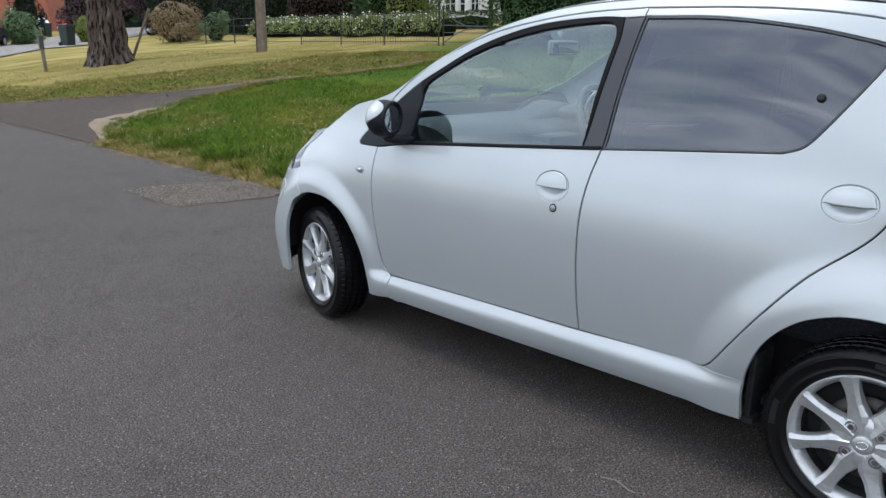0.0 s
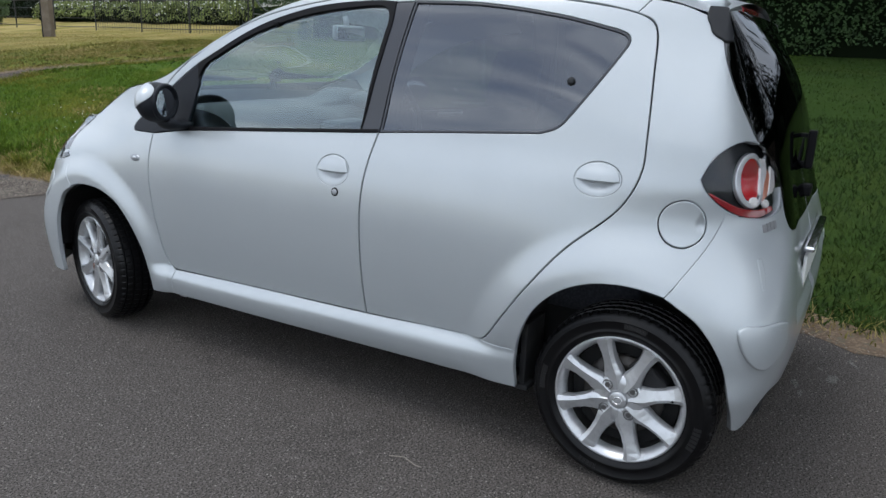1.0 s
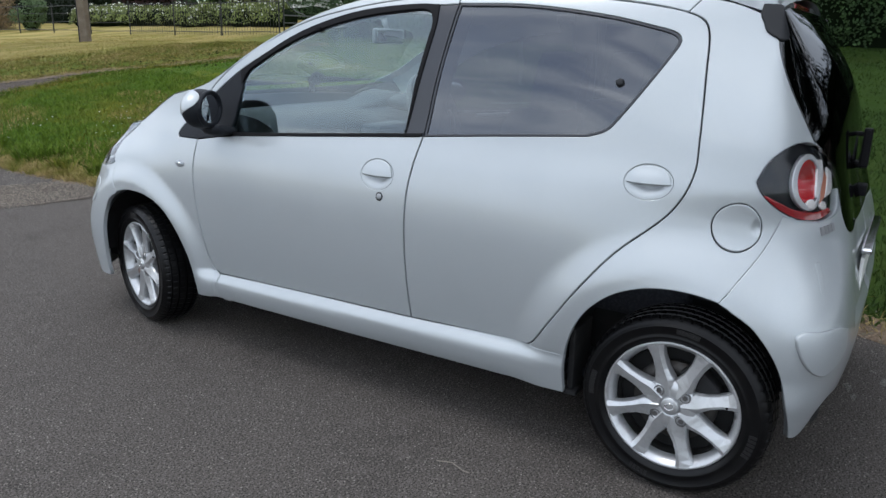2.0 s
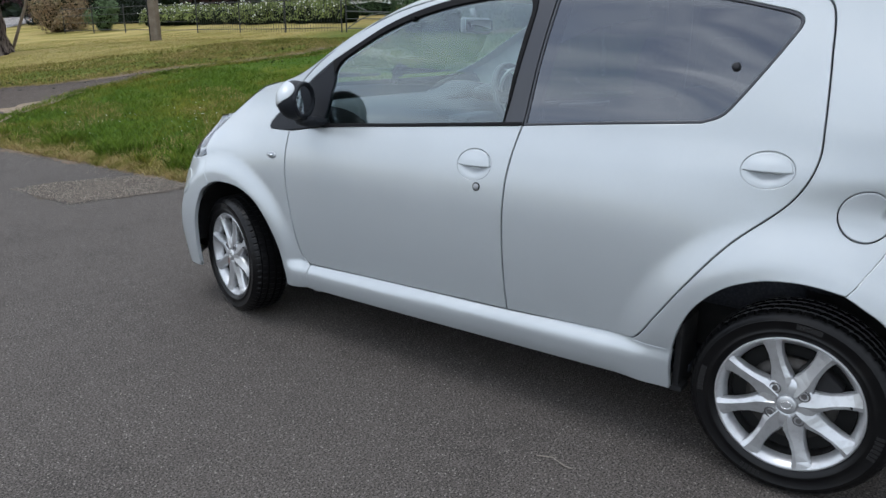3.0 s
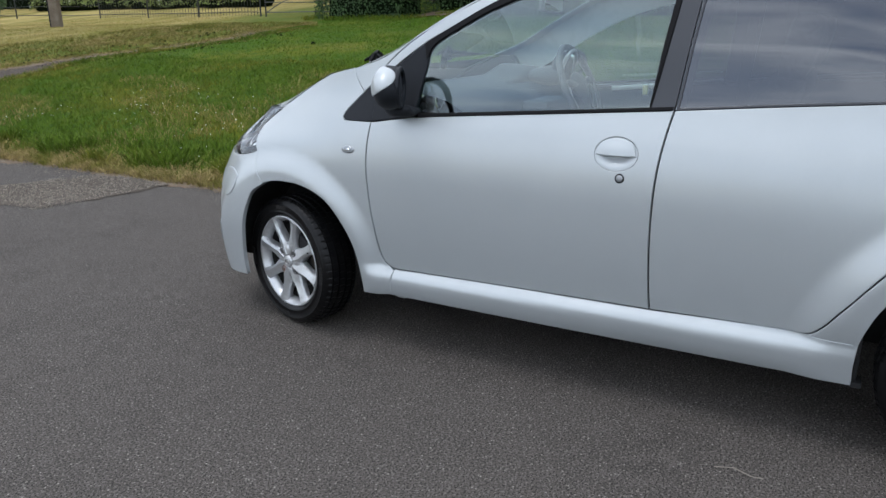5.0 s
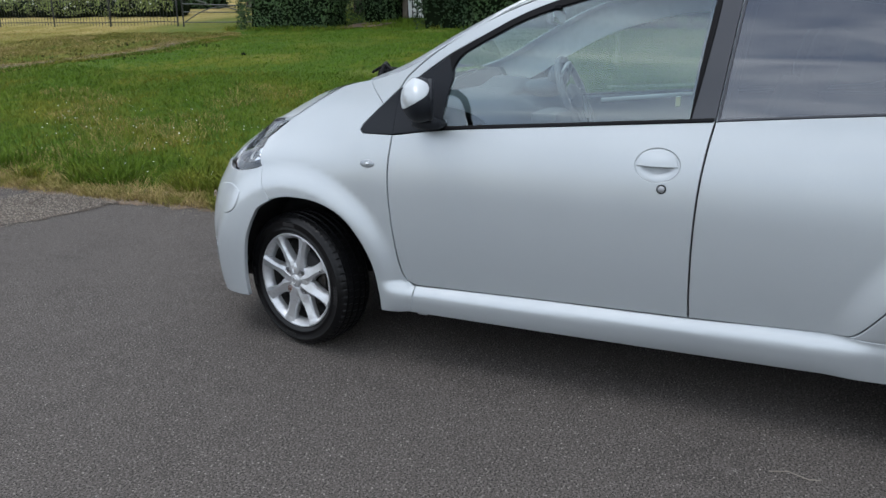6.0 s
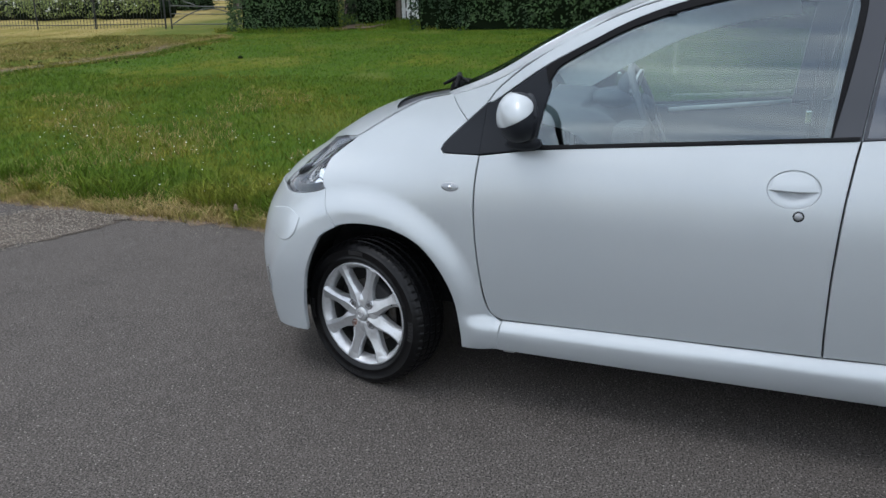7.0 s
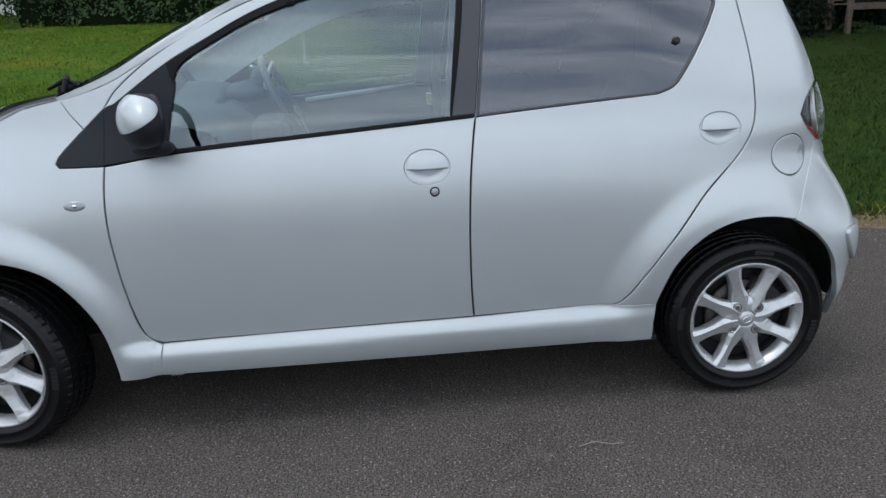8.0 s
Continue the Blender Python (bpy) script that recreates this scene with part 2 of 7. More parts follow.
def asphalt(name, base, stones, wear):
    """Worn tarmac: dark binder with pale chippings, broad worn patches and fine cracks."""
    m = material(name, base, 0.92, spec=0.16, vary=[(0.35, wear, 0.40, 0.68), (2.2, tuple(c * 0.80 for c in base), 0.48, 0.72), (14.0, tuple(c * 1.2 for c in base), 0.48, 0.66), (120.0, tuple(c * 2.1 for c in base), 0.51, 0.63), (170.0, tuple(c * 0.30 for c in base), 0.505, 0.61)], bump=[(220.0, 1.0, 0.008), (60.0, 0.3, 0.006), (8.0, 0.12, 0.02)])
    n, l = m.node_tree.nodes, m.node_tree.links
    p = n["Principled BSDF"]
    before = p.inputs["Base Color"].links[0].from_socket
    geo = n.new("ShaderNodeNewGeometry")
    v = n.new("ShaderNodeTexVoronoi")
    v.inputs["Scale"].default_value = 105.0
    near = n.new("ShaderNodeMapRange")
    near.inputs["From Min"].default_value, near.inputs["From Max"].default_value = 0.34, 0.22
    pick = n.new("ShaderNodeMapRange")
    pick.inputs["From Min"].default_value, pick.inputs["From Max"].default_value = stones[0], stones[0] + 0.08
    times = n.new("ShaderNodeMath")
    times.operation = "MULTIPLY"
    x = n.new("ShaderNodeMix")
    x.data_type = "RGBA"
    x.inputs["B"].default_value = (*stones[1], 1)
    sep = n.new("ShaderNodeSeparateColor")
    l.new(geo.outputs["Position"], v.inputs["Vector"])
    l.new(v.outputs["Distance"], near.inputs["Value"])
    l.new(v.outputs["Color"], sep.inputs[0])
    l.new(sep.outputs[0], pick.inputs["Value"])
    l.new(near.outputs[0], times.inputs[0])
    l.new(pick.outputs[0], times.inputs[1])
    l.new(times.outputs[0], x.inputs["Factor"])
    l.new(before, x.inputs["A"])
    l.new(x.outputs["Result"], p.inputs["Base Color"])
    return m


ASPHALT = asphalt("asphalt", (0.092, 0.082, 0.074), (0.88, (0.33, 0.305, 0.27)), (0.107, 0.095, 0.085))
ASPHALT_PATH = asphalt("path_asphalt", (0.072, 0.058, 0.048), (0.80, (0.17, 0.145, 0.12)), (0.100, 0.083, 0.068))
ASPHALT_ROUGH = asphalt("rough_patch", (0.092, 0.076, 0.061), (0.40, (0.21, 0.178, 0.145)), (0.140, 0.114, 0.089))
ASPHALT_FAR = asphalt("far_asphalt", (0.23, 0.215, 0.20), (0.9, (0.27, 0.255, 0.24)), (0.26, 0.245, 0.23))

STAIN = asphalt("stained_asphalt", (0.13, 0.12, 0.11), (0.6, (0.28, 0.27, 0.25)), (0.17, 0.16, 0.15))


def turf():
    """Lawn: green by the road, drier where the attribute 'dry' says so, darkened for tree shade by a second attribute.
    """
    m = material("turf", (0.060, 0.108, 0.009), 0.95, spec=0.1, vary=[(0.8, (0.110, 0.125, 0.012), 0.46, 0.66), (6.0, (0.040, 0.088, 0.007), 0.45, 0.7)], bump=[(70.0, 0.8, 0.03), (9.0, 0.3, 0.05)])
    n, l = m.node_tree.nodes, m.node_tree.links
    p = n["Principled BSDF"]
    before = p.inputs["Base Color"].links[0].from_socket
    geo = n.new("ShaderNodeNewGeometry")
    a = n.new("ShaderNodeAttribute")
    a.attribute_name = "dry"
    stretch = n.new("ShaderNodeMapping")
    stretch.inputs["Scale"].default_value = (0.35, 0.9, 0.5)
    t = n.new("ShaderNodeTexNoise")
    t.inputs["Scale"].default_value, t.inputs["Detail"].default_value = 1.1, 6
    ramp = n.new("ShaderNodeValToRGB")
    ramp.color_ramp.elements[0].position, ramp.color_ramp.elements[0].color = 0.36, (0.205, 0.180, 0.044, 1)
    ramp.color_ramp.elements[1].position, ramp.color_ramp.elements[1].color = 0.66, (0.40, 0.315, 0.125, 1)
    x = n.new("ShaderNodeMix")
    x.data_type = "RGBA"
    l.new(geo.outputs["Position"], stretch.inputs["Vector"])
    l.new(stretch.outputs["Vector"], t.inputs["Vector"])
    l.new(t.outputs["Fac"], ramp.inputs["Fac"])
    l.new(a.outputs["Fac"], x.inputs["Factor"])
    l.new(before, x.inputs["A"])
    l.new(ramp.outputs["Color"], x.inputs["B"])
    # tree shade painted into the turf colour
    shade_mask = n.new("ShaderNodeAttribute")
    shade_mask.attribute_name = "tree_shade"
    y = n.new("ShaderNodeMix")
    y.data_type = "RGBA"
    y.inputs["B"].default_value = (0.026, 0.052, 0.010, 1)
    l.new(shade_mask.outputs["Fac"], y.inputs["Factor"])
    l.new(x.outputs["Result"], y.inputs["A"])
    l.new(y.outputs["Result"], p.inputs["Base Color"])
    return m


TURF = turf()


# ---- building blocks ----
def thing(name, label, category, at=(0, 0, 0), turn=0.0, group="", kind=""):
    e = new(name)
    e.matrix_world = pose(*at, 0, 0, turn)
    return tagged(e, label, category, group, kind)


def mesh_object(name, verts, faces, mat, parent=None, label="", smooth=False):
    me = bpy.data.meshes.new(name)
    me.from_pydata([tuple(v) for v in verts], [], [tuple(f) for f in faces])
    me.materials.append(mat)
    if smooth:
        me.shade_smooth()
    ob = new(name, me)
    ob.parent = parent
    if label:
        ob["label"] = label
    return ob


def part(name, bm, mat, parent=None, label="", smooth=False):
    me = bpy.data.meshes.new(name)
    bm.to_mesh(me)
    bm.free()
    me.materials.append(mat)
    if smooth:
        me.shade_smooth()
    ob = new(name, me)
    ob.parent = parent
    if label:
        ob["label"] = label
    return ob


def box(bm, lo, hi, bevel=0.0, m=None):
    """A bevelled block between two corners, placed by m."""
    r = bmesh.ops.create_cube(bm, size=1.0)
    c, s = [(a + b) / 2 for a, b in zip(lo, hi)], [abs(b - a) for a, b in zip(lo, hi)]
    vs = r["verts"]
    bmesh.ops.transform(bm, matrix=Matrix.LocRotScale(c, None, s), verts=vs)
    if bevel:
        es = list({e for v in vs for e in v.link_edges})
        out = bmesh.ops.bevel(bm, geom=es, offset=bevel, segments=2, affect="EDGES", profile=0.6)
        vs = list({v for f in out["faces"] for v in f.verts} | {v for v in vs if v.is_valid})
    if m:
        bmesh.ops.transform(bm, matrix=m, verts=vs)
    return vs


def tube(bm, a, b, r0, r1=None, sides=10, caps=True):
    """A round bar from a to b, of radius r0 to r1."""
    a, b = Vector(a), Vector(b)
    d = b - a
    r = bmesh.ops.create_cone(bm, cap_ends=caps, segments=sides, radius1=r0, radius2=r0 if r1 is None else r1, depth=d.length)
    bmesh.ops.transform(bm, matrix=Matrix.Translation((a + b) / 2) @ d.to_track_quat("Z", "Y").to_matrix().to_4x4(), verts=r["verts"])


def ball(bm, c, radii, seg=16, m=None):
    r = bmesh.ops.create_uvsphere(bm, u_segments=seg, v_segments=seg // 2 + 2, radius=1.0)
    bmesh.ops.transform(bm, matrix=(m or Matrix()) @ Matrix.LocRotScale(c, None, radii), verts=r["verts"])


def sweep(bm, points, radius, sides=8, closed=False):
    """A round tube along points."""
    pts = [Vector(p) for p in points]
    rings = []
    n = len(pts)
    for i, p in enumerate(pts):
        d = (pts[(i + 1) % n] - pts[i - 1]) if closed else (pts[min(i + 1, n - 1)] - pts[max(i - 1, 0)])
        q = d.to_track_quat("Z", "Y").to_matrix()
        r = radius[i] if isinstance(radius, (list, tuple)) else radius
        rings.append([bm.verts.new(p + q @ Vector((math.cos(a) * r, math.sin(a) * r, 0))) for a in [2 * math.pi * k / sides for k in range(sides)]])
    for i in range(n if closed else n - 1):
        a, b = rings[i], rings[(i + 1) % n]
        for k in range(sides):
            bm.faces.new((a[k], a[(k + 1) % sides], b[(k + 1) % sides], b[k]))
    if not closed:
        bm.faces.new(rings[0][::-1])
        bm.faces.new(rings[-1])


def revolve(bm, profile, segments, axis="X", bump=None):
    """Turn (along, radius) pairs about the x axis; bump(i, k) lowers a vertex's radius."""
    rings = []
    for k in range(segments):
        a = 2 * math.pi * k / segments
        rings.append([bm.verts.new((p[0], (p[1] - (bump(i, k) if bump else 0)) * math.cos(a), (p[1] - (bump(i, k) if bump else 0)) * math.sin(a))) for i, p in enumerate(profile)])
    for k in range(segments):
        a, b = rings[k], rings[(k + 1) % segments]
        for i in range(len(profile) - 1):
            bm.faces.new((a[i], b[i], b[i + 1], a[i + 1]))


# ---- curves and the body's form ----
def smoothstep(a, b, t):
    t = min(max((t - a) / (b - a), 0.0), 1.0)
    return t * t * (3 - 2 * t)


def spline(pts):
    """A smooth curve through (a, b) pairs, a rising; straight beyond its ends."""
    a, b = [p[0] for p in pts], [p[1] for p in pts]
    n = len(a)
    s = [(b[i + 1] - b[i]) / (a[i + 1] - a[i]) for i in range(n - 1)]
    m = [s[0]] + [(s[i - 1] * (a[i + 1] - a[i]) + s[i] * (a[i] - a[i - 1])) / (a[i + 1] - a[i - 1]) for i in range(1, n - 1)] + [s[-1]]

    def f(t):
        if t <= a[0]:
            return b[0] + m[0] * (t - a[0])
        if t >= a[-1]:
            return b[-1] + m[-1] * (t - a[-1])
        i = 0
        while t > a[i + 1]:
            i += 1
        h = a[i + 1] - a[i]
        w = (t - a[i]) / h
        return (b[i] * (2 * w**3 - 3 * w * w + 1) + m[i] * h * (w**3 - 2 * w * w + w)
                + b[i + 1] * (3 * w * w - 2 * w**3) + m[i + 1] * h * (w**3 - w * w))
    return f


# half width of the body over height, amidships
SECTION = spline([(0.10, 0.735), (0.20, 0.748), (0.33, 0.766), (0.45, 0.784), (0.60, 0.798), (0.72, 0.800), (0.80, 0.790),
                  (0.86, 0.774), (0.955, 0.737), (1.15, 0.690), (1.28, 0.645), (1.38, 0.598), (1.46, 0.53)])
REAR_TAPER = spline([(0.2, 0.0), (0.6, 0.02), (0.70, 0.09), (0.80, 0.12), (0.90, 0.065), (1.0, 0.035), (1.15, 0.10), (1.28, 0.17), (1.4, 0.2)])
FRONT_TAPER = spline([(0.2, -0.02), (0.42, 0.0), (0.6, 0.045), (0.75, 0.10), (0.86, 0.22), (0.95, 0.24), (1.1, 0.2)])
NOSE = spline([(0.10, 2.90), (0.20, 2.965), (0.35, 2.995), (0.50, 2.990), (0.60, 2.965), (0.66, 2.93), (0.72, 2.885), (0.80, 2.79), (0.90, 2.60), (1.05, 2.45)])
TAIL = spline([(0.15, -0.34), (0.28, -0.385), (0.40, -0.416), (0.52, -0.426), (0.64, -0.414), (0.73, -0.398), (0.80, -0.378), (0.91, -0.342), (1.06, -0.302), (1.155, -0.256), (1.25, -0.200), (1.35, -0.130), (1.45, -0.04)])
Y_FRONT, Y_REAR = 2.50, -0.12
CORNER = spline([(0.2, 4.6), (0.35, 4.5), (0.48, 4.5), (0.56, 4.6), (0.65, 4.2), (0.74, 3.1), (0.82, 2.8), (1.4, 2.8)])
FLAT = spline([(0.30, 0.0), (0.45, 0.006), (0.60, 0.018), (0.70, 0.028), (0.80, 0.032), (0.90, 0.024), (1.0, 0.013), (1.1, -0.002), (1.2, -0.012), (1.30, -0.006), (1.4, 0.0)])   # the tail is flatter across its middle
CORNER_F = spline([(0.2, 2.55), (0.5, 2.6), (0.6, 2.54), (0.68, 2.42), (0.76, 2.35), (1.4, 2.35)])
ARCH_F, ARCH_R = (2.352, 0.262), (0.0, 0.27)


def flare(y, z, centre, amount, inner, outer):
    """How far the wing swells round a wheel arch."""
    r = math.hypot(y - centre[0], z - centre[1])
    w = min(max((outer - r) / (outer - inner), 0.0), 1.0)
    return amount * w * w * (3 - 2 * w)


def side(y, z):
    """Half width of the flank at length y and height z."""
    x = SECTION(z) - REAR_TAPER(z) * max(0.0, 0.6 - y) ** 2 - FRONT_TAPER(z) * max(0.0, y - 1.8) ** 2
    return x + flare(y, z, ARCH_F, 0.031, 0.385, 0.478) + flare(y, z, ARCH_R, 0.034, 0.385, 0.515) * (0.7 + 0.3 * smoothstep(0.26, 0.42, z)) * (1 - 0.8 * smoothstep(-0.08, -0.23, y) * smoothstep(0.33, 0.43, z))


def corner(length, width, blunt, steps=400, knots=26):
    """For a blunt corner: its angle over the way gone round it, and the whole way."""
    e, way, last, got = 2 / blunt, 0.0, (0.0, width), [(0.0, 0.0)]
    for k in range(1, steps + 1):
        a = math.pi / 2 * (k / steps) ** 1.4
        p = (length * math.sin(a) ** e, width * max(math.cos(a), 0.0) ** e)
        way += math.hypot(p[0] - last[0], p[1] - last[1])
        last = p
        if k % (steps // knots) == 0 or k == steps:
            got.append((way, a))
    return spline(got), way


TURN_F, AROUND_F = corner(0.47, 0.72, 3.0)
TURN_R, AROUND_R = corner(0.29, 0.74, 3.0)


def skin(u, z):
    """The body's left skin: u runs along the car and on round its corners, z is the height."""
    e = 2 / CORNER_F(z)
    if Y_REAR <= u <= Y_FRONT:
        return (-side(u, z), u, z)
    if u > Y_FRONT:
        y0, y1, a = Y_FRONT, NOSE(z), TURN_F(min(u - Y_FRONT, AROUND_F))
    else:
        y0, y1, a = Y_REAR, TAIL(z), TURN_R(min(Y_REAR - u, AROUND_R))
    a = min(max(a, 0.0), math.pi / 2)
    y = y0 + (y1 - y0) * math.sin(a) ** e
    if u < Y_REAR:
        s, n = math.sin(a) ** (2 / 2.8), CORNER(z)
        y = y0 + (y1 - y0) * s
        return (-side(y, z) * max(1 - s ** n, 0.0) ** (1 / n), y + FLAT(z) * smoothstep(-0.45, -0.80, u), z)
    return (-side(y, z) * max(math.cos(a), 0.0) ** e, y, z)


# ---- ground ----
LAWN = spline([(-1.0, 0.0), (0.0, 0.0), (0.25, 0.035), (1.0, 0.12), (3.0, 0.39), (6.5, 0.845), (13.0, 1.38), (16.5, 1.76), (21.0, 2.28), (30.0, 3.0), (60.0, 3.9), (140.0, 4.5)])
PATH_NEAR = spline([(0.9, 9.3), (1.3, 9.95), (1.5, 10.5), (2.0, 11.1), (2.76, 11.65), (3.5, 12.05), (4.5, 12.25), (5.4, 12.28), (6.3, 12.0), (7.0, 11.55), (7.6, 11.25), (8.8, 11.3), (10.1, 11.6), (11.5, 12.2), (13.0, 13.0)])
PATH_FAR = spline([(0.9, 17.8), (1.8, 16.6), (2.9, 15.1), (3.9, 13.8), (4.85, 13.1), (5.6, 12.75), (6.3, 12.40), (6.9, 12.0), (7.75, 11.6), (9.4, 11.75), (10.4, 12.0), (11.7, 12.45), (13.0, 13.3)])


def verge_edge(y):
    return 1.0 + 0.06 * noise.noise((0.7, y * 0.8, 0.0)) + 0.05 * noise.noise((3.0, y * 4.0, 0.0)) + 0.025 * noise.noise((5.0, y * 13.0, 0.0))


def lawn(x, y):
    """Height of the grass."""
    h = LAWN(x - 1.0)
    if 1.0 < x < 40:
        far = PATH_FAR(min(x, 13.0))
        h += 0.05 * smoothstep(0.0, 1.1, y - far) * (1 - smoothstep(9.0, 13.0, x)) * smoothstep(0.9, 1.6, x)
        h += 0.06 * math.exp(-(((x - 6.0) / 1.3) ** 2 + ((y - 21.2) / 1.6) ** 2))
        h += 0.035 * (noise.noise((x * 0.6, y * 0.6, 1.0)) + 0.5 * noise.noise((x * 2.1, y * 2.1, 4.0))) * smoothstep(1.0, 2.0, x)
    return h


def dryness(x, y):
    far = PATH_FAR(min(max(x, 0.9), 13.0))
    d = smoothstep(-0.2, 0.6, y - far + 0.5 * noise.noise((x, y, 0.0)))
    d *= 0.2 + 0.8 * smoothstep(2.2, 5.0, y - far + 0.8 * noise.noise((x * 0.7, y * 0.7, 5.0)))
    rim = 1 - smoothstep(0.0, 0.22, x - verge_edge(y) + 0.12 * noise.noise((x * 3, y * 3, 2.0)))
    bare = 0.14 * smoothstep(0.25, 0.5, noise.noise((x * 0.9, y * 0.9, 7.0)))
    return max(d, rim * 0.9 if x < 2 else 0.0, bare)


def sheet(name, xs, ys, height, mat, label, category, dry=False):
    """One sheet over a grid of lines."""
    verts = [(x, y, height(x, y)) for x in xs for y in ys]
    n = len(ys)
    faces = [(i * n + j, (i + 1) * n + j, (i + 1) * n + j + 1, i * n + j + 1) for i in range(len(xs) - 1) for j in range(n - 1)]
    ob = mesh_object(name, verts, faces, mat, smooth=True)
    if dry:
        att = ob.data.attributes.new("dry", "FLOAT", "POINT")
        att.data.foreach_set("value", [dryness(v[0], v[1]) for v in verts])
        # mask of the painted tree shade, fading out towards +y
        att = ob.data.attributes.new("tree_shade", "FLOAT", "POINT")
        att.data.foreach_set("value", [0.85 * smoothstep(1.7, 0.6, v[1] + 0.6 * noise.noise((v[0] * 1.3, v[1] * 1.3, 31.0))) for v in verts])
    return tagged(ob, label, category, kind="structure")


def lines(*spans):
    """Grid lines: (start, end, step) spans."""
    out = []
    for a, b, s in spans:
        n = max(1, round((b - a) / s))
        out += [a + (b - a) * i / n for i in range(n)]
    return out + [spans[-1][1]]


def ground_height(x, y):
    if x < -9.2:
        return 0.06
    if x < (verge_edge(y) if y < 9.3 else max(verge_edge(y), 1.08)) - 0.02:
        return -0.06
    return lawn(x, y)


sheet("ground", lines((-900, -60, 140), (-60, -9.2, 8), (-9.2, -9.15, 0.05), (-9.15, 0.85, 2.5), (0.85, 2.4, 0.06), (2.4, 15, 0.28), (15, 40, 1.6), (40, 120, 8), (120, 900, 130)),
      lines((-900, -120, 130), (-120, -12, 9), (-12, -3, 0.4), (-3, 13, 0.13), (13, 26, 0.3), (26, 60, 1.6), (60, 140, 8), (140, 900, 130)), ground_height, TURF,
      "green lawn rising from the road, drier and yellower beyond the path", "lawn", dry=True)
sheet("road", lines((-9.15, -1.0, 0.8), (-1.0, 1.15, 0.4)), lines((-400, -20, 40), (-20, 30, 1.0), (30, 400, 30)),
      lambda x, y: -0.012 * smoothstep(-4, -9, x), ASPHALT, "grey asphalt road with pale chippings", "road")


def draped(name, xs, near, far, lift, mat, label, category, across=8):
    """A strip laid on the ground between two edges y(x)."""
    verts, faces = [], []
    for x in xs:
        a, b = near(x), far(x)
        for k in range(across + 1):
            y = a + (b - a) * k / across
            verts.append((x, y, max(lawn(x, y), 0.0) + lift * smoothstep(0.9, 1.2, x) + 0.003))
    n = across + 1
    for i in range(len(xs) - 1):
        for k in range(across):
            faces.append((i * n + k, (i + 1) * n + k, (i + 1) * n + k + 1, i * n + k + 1))
    return tagged(mesh_object(name, verts, faces, mat, smooth=True), label, category, kind="structure")


def ragged(f, amount, seed):
    return lambda x: f(x) + amount * (noise.noise((x * 2.0, seed, 0.0)) + 0.6 * noise.noise((x * 5.0, seed, 3.0)))


draped("path", lines((0.99, 8.6, 0.12)), ragged(lambda x: PATH_NEAR(x), 0.10, 1.0), ragged(lambda x: PATH_FAR(x), 0.10, 5.0), 0.012, ASPHALT_PATH, "worn grey tarmac path crossing the grass", "path")
draped("path_edge", lines((1.1, 11.8, 0.06)), ragged(lambda x: PATH_FAR(x) - 0.12 - 0.22 * smoothstep(3.2, 5.5, x) * (1 - smoothstep(8.0, 10.5, x)), 0.15, 9.0), ragged(lambda x: PATH_FAR(x) + 0.22 * (1 - smoothstep(10.0, 11.8, x)), 0.15, 9.0), 0.018, DIRT, "bare brown earth beside the path", "earth", across=3)
draped("path_edge", lines((1.1, 3.6, 0.05)), ragged(lambda x: PATH_NEAR(x) - 0.26 * smoothstep(1.0, 1.7, x), 0.10, 15.0), ragged(lambda x: PATH_NEAR(x) + 0.03 + 0.75 * smoothstep(1.05, 1.75, x) * (1 - smoothstep(1.9, 3.4, x)), 0.30, 18.0), 0.018, PALE_DIRT, "bare brown earth beside the path", "earth", across=3)


def blob(name, outline, z, mat, label, category, wobble=0.05):
    """A flat patch with a wavering edge."""
    pts = []
    n = len(outline)
    for i in range(n):
        a, b = Vector(outline[i]), Vector(outline[(i + 1) % n])
        k = max(2, int((b - a).length / 0.03))
        for j in range(k):
            p = a.lerp(b, j / k)
            pts.append((p.x + wobble * (noise.noise((p.x * 5, p.y * 5, 0)) + 0.5 * noise.noise((p.x * 17, p.y * 17, 3))), p.y + wobble * (noise.noise((p.x * 5, p.y * 5, 9)) + 0.5 * noise.noise((p.x * 17, p.y * 17, 6))), z))
    c = (sum(p[0] for p in pts) / len(pts), sum(p[1] for p in pts) / len(pts), z)
    m = len(pts)
    return tagged(mesh_object(name, pts + [c], [(i, (i + 1) % m, m) for i in range(m)], mat), label, category, kind="structure")


PATCH = [(-0.06, 6.0), (0.10, 6.17), (0.30, 6.18), (0.61, 6.02), (0.89, 5.85), (1.05, 5.75), (1.05, 4.95), (0.75, 5.07), (0.32, 5.12), (-0.06, 5.22), (-0.10, 5.6)]
blob("road_patch", PATCH, 0.004, ASPHALT_ROUGH, "rough gravelly patch of worn tarmac at the road's edge", "tarmac patch", 0.10)
for x, y, a, b in ((0.42, -0.51, 0.06, 0.025), (0.30, -0.42, 0.05, 0.02), (0.66, -0.62, 0.05, 0.012), (0.22, -0.45, 0.03, 0.012), (-0.38, -0.25, 0.014, 0.010), (0.52, -0.45, 0.02, 0.008)):
    blob("road_stain", [(x - a, y), (x - a * 0.4, y + b), (x + a * 0.5, y + b * 0.8), (x + a, y), (x + a * 0.3, y - b), (x - a * 0.5, y - b * 0.7)], 0.003, STAIN, "small pale scuffed spot on the asphalt", "stain", 0.045)
JOINT = spline([(9.4, 1.045), (11.1, 1.045), (12.5, 1.105), (14.1, 1.155), (16.0, 1.20)])
verts, faces = [], []
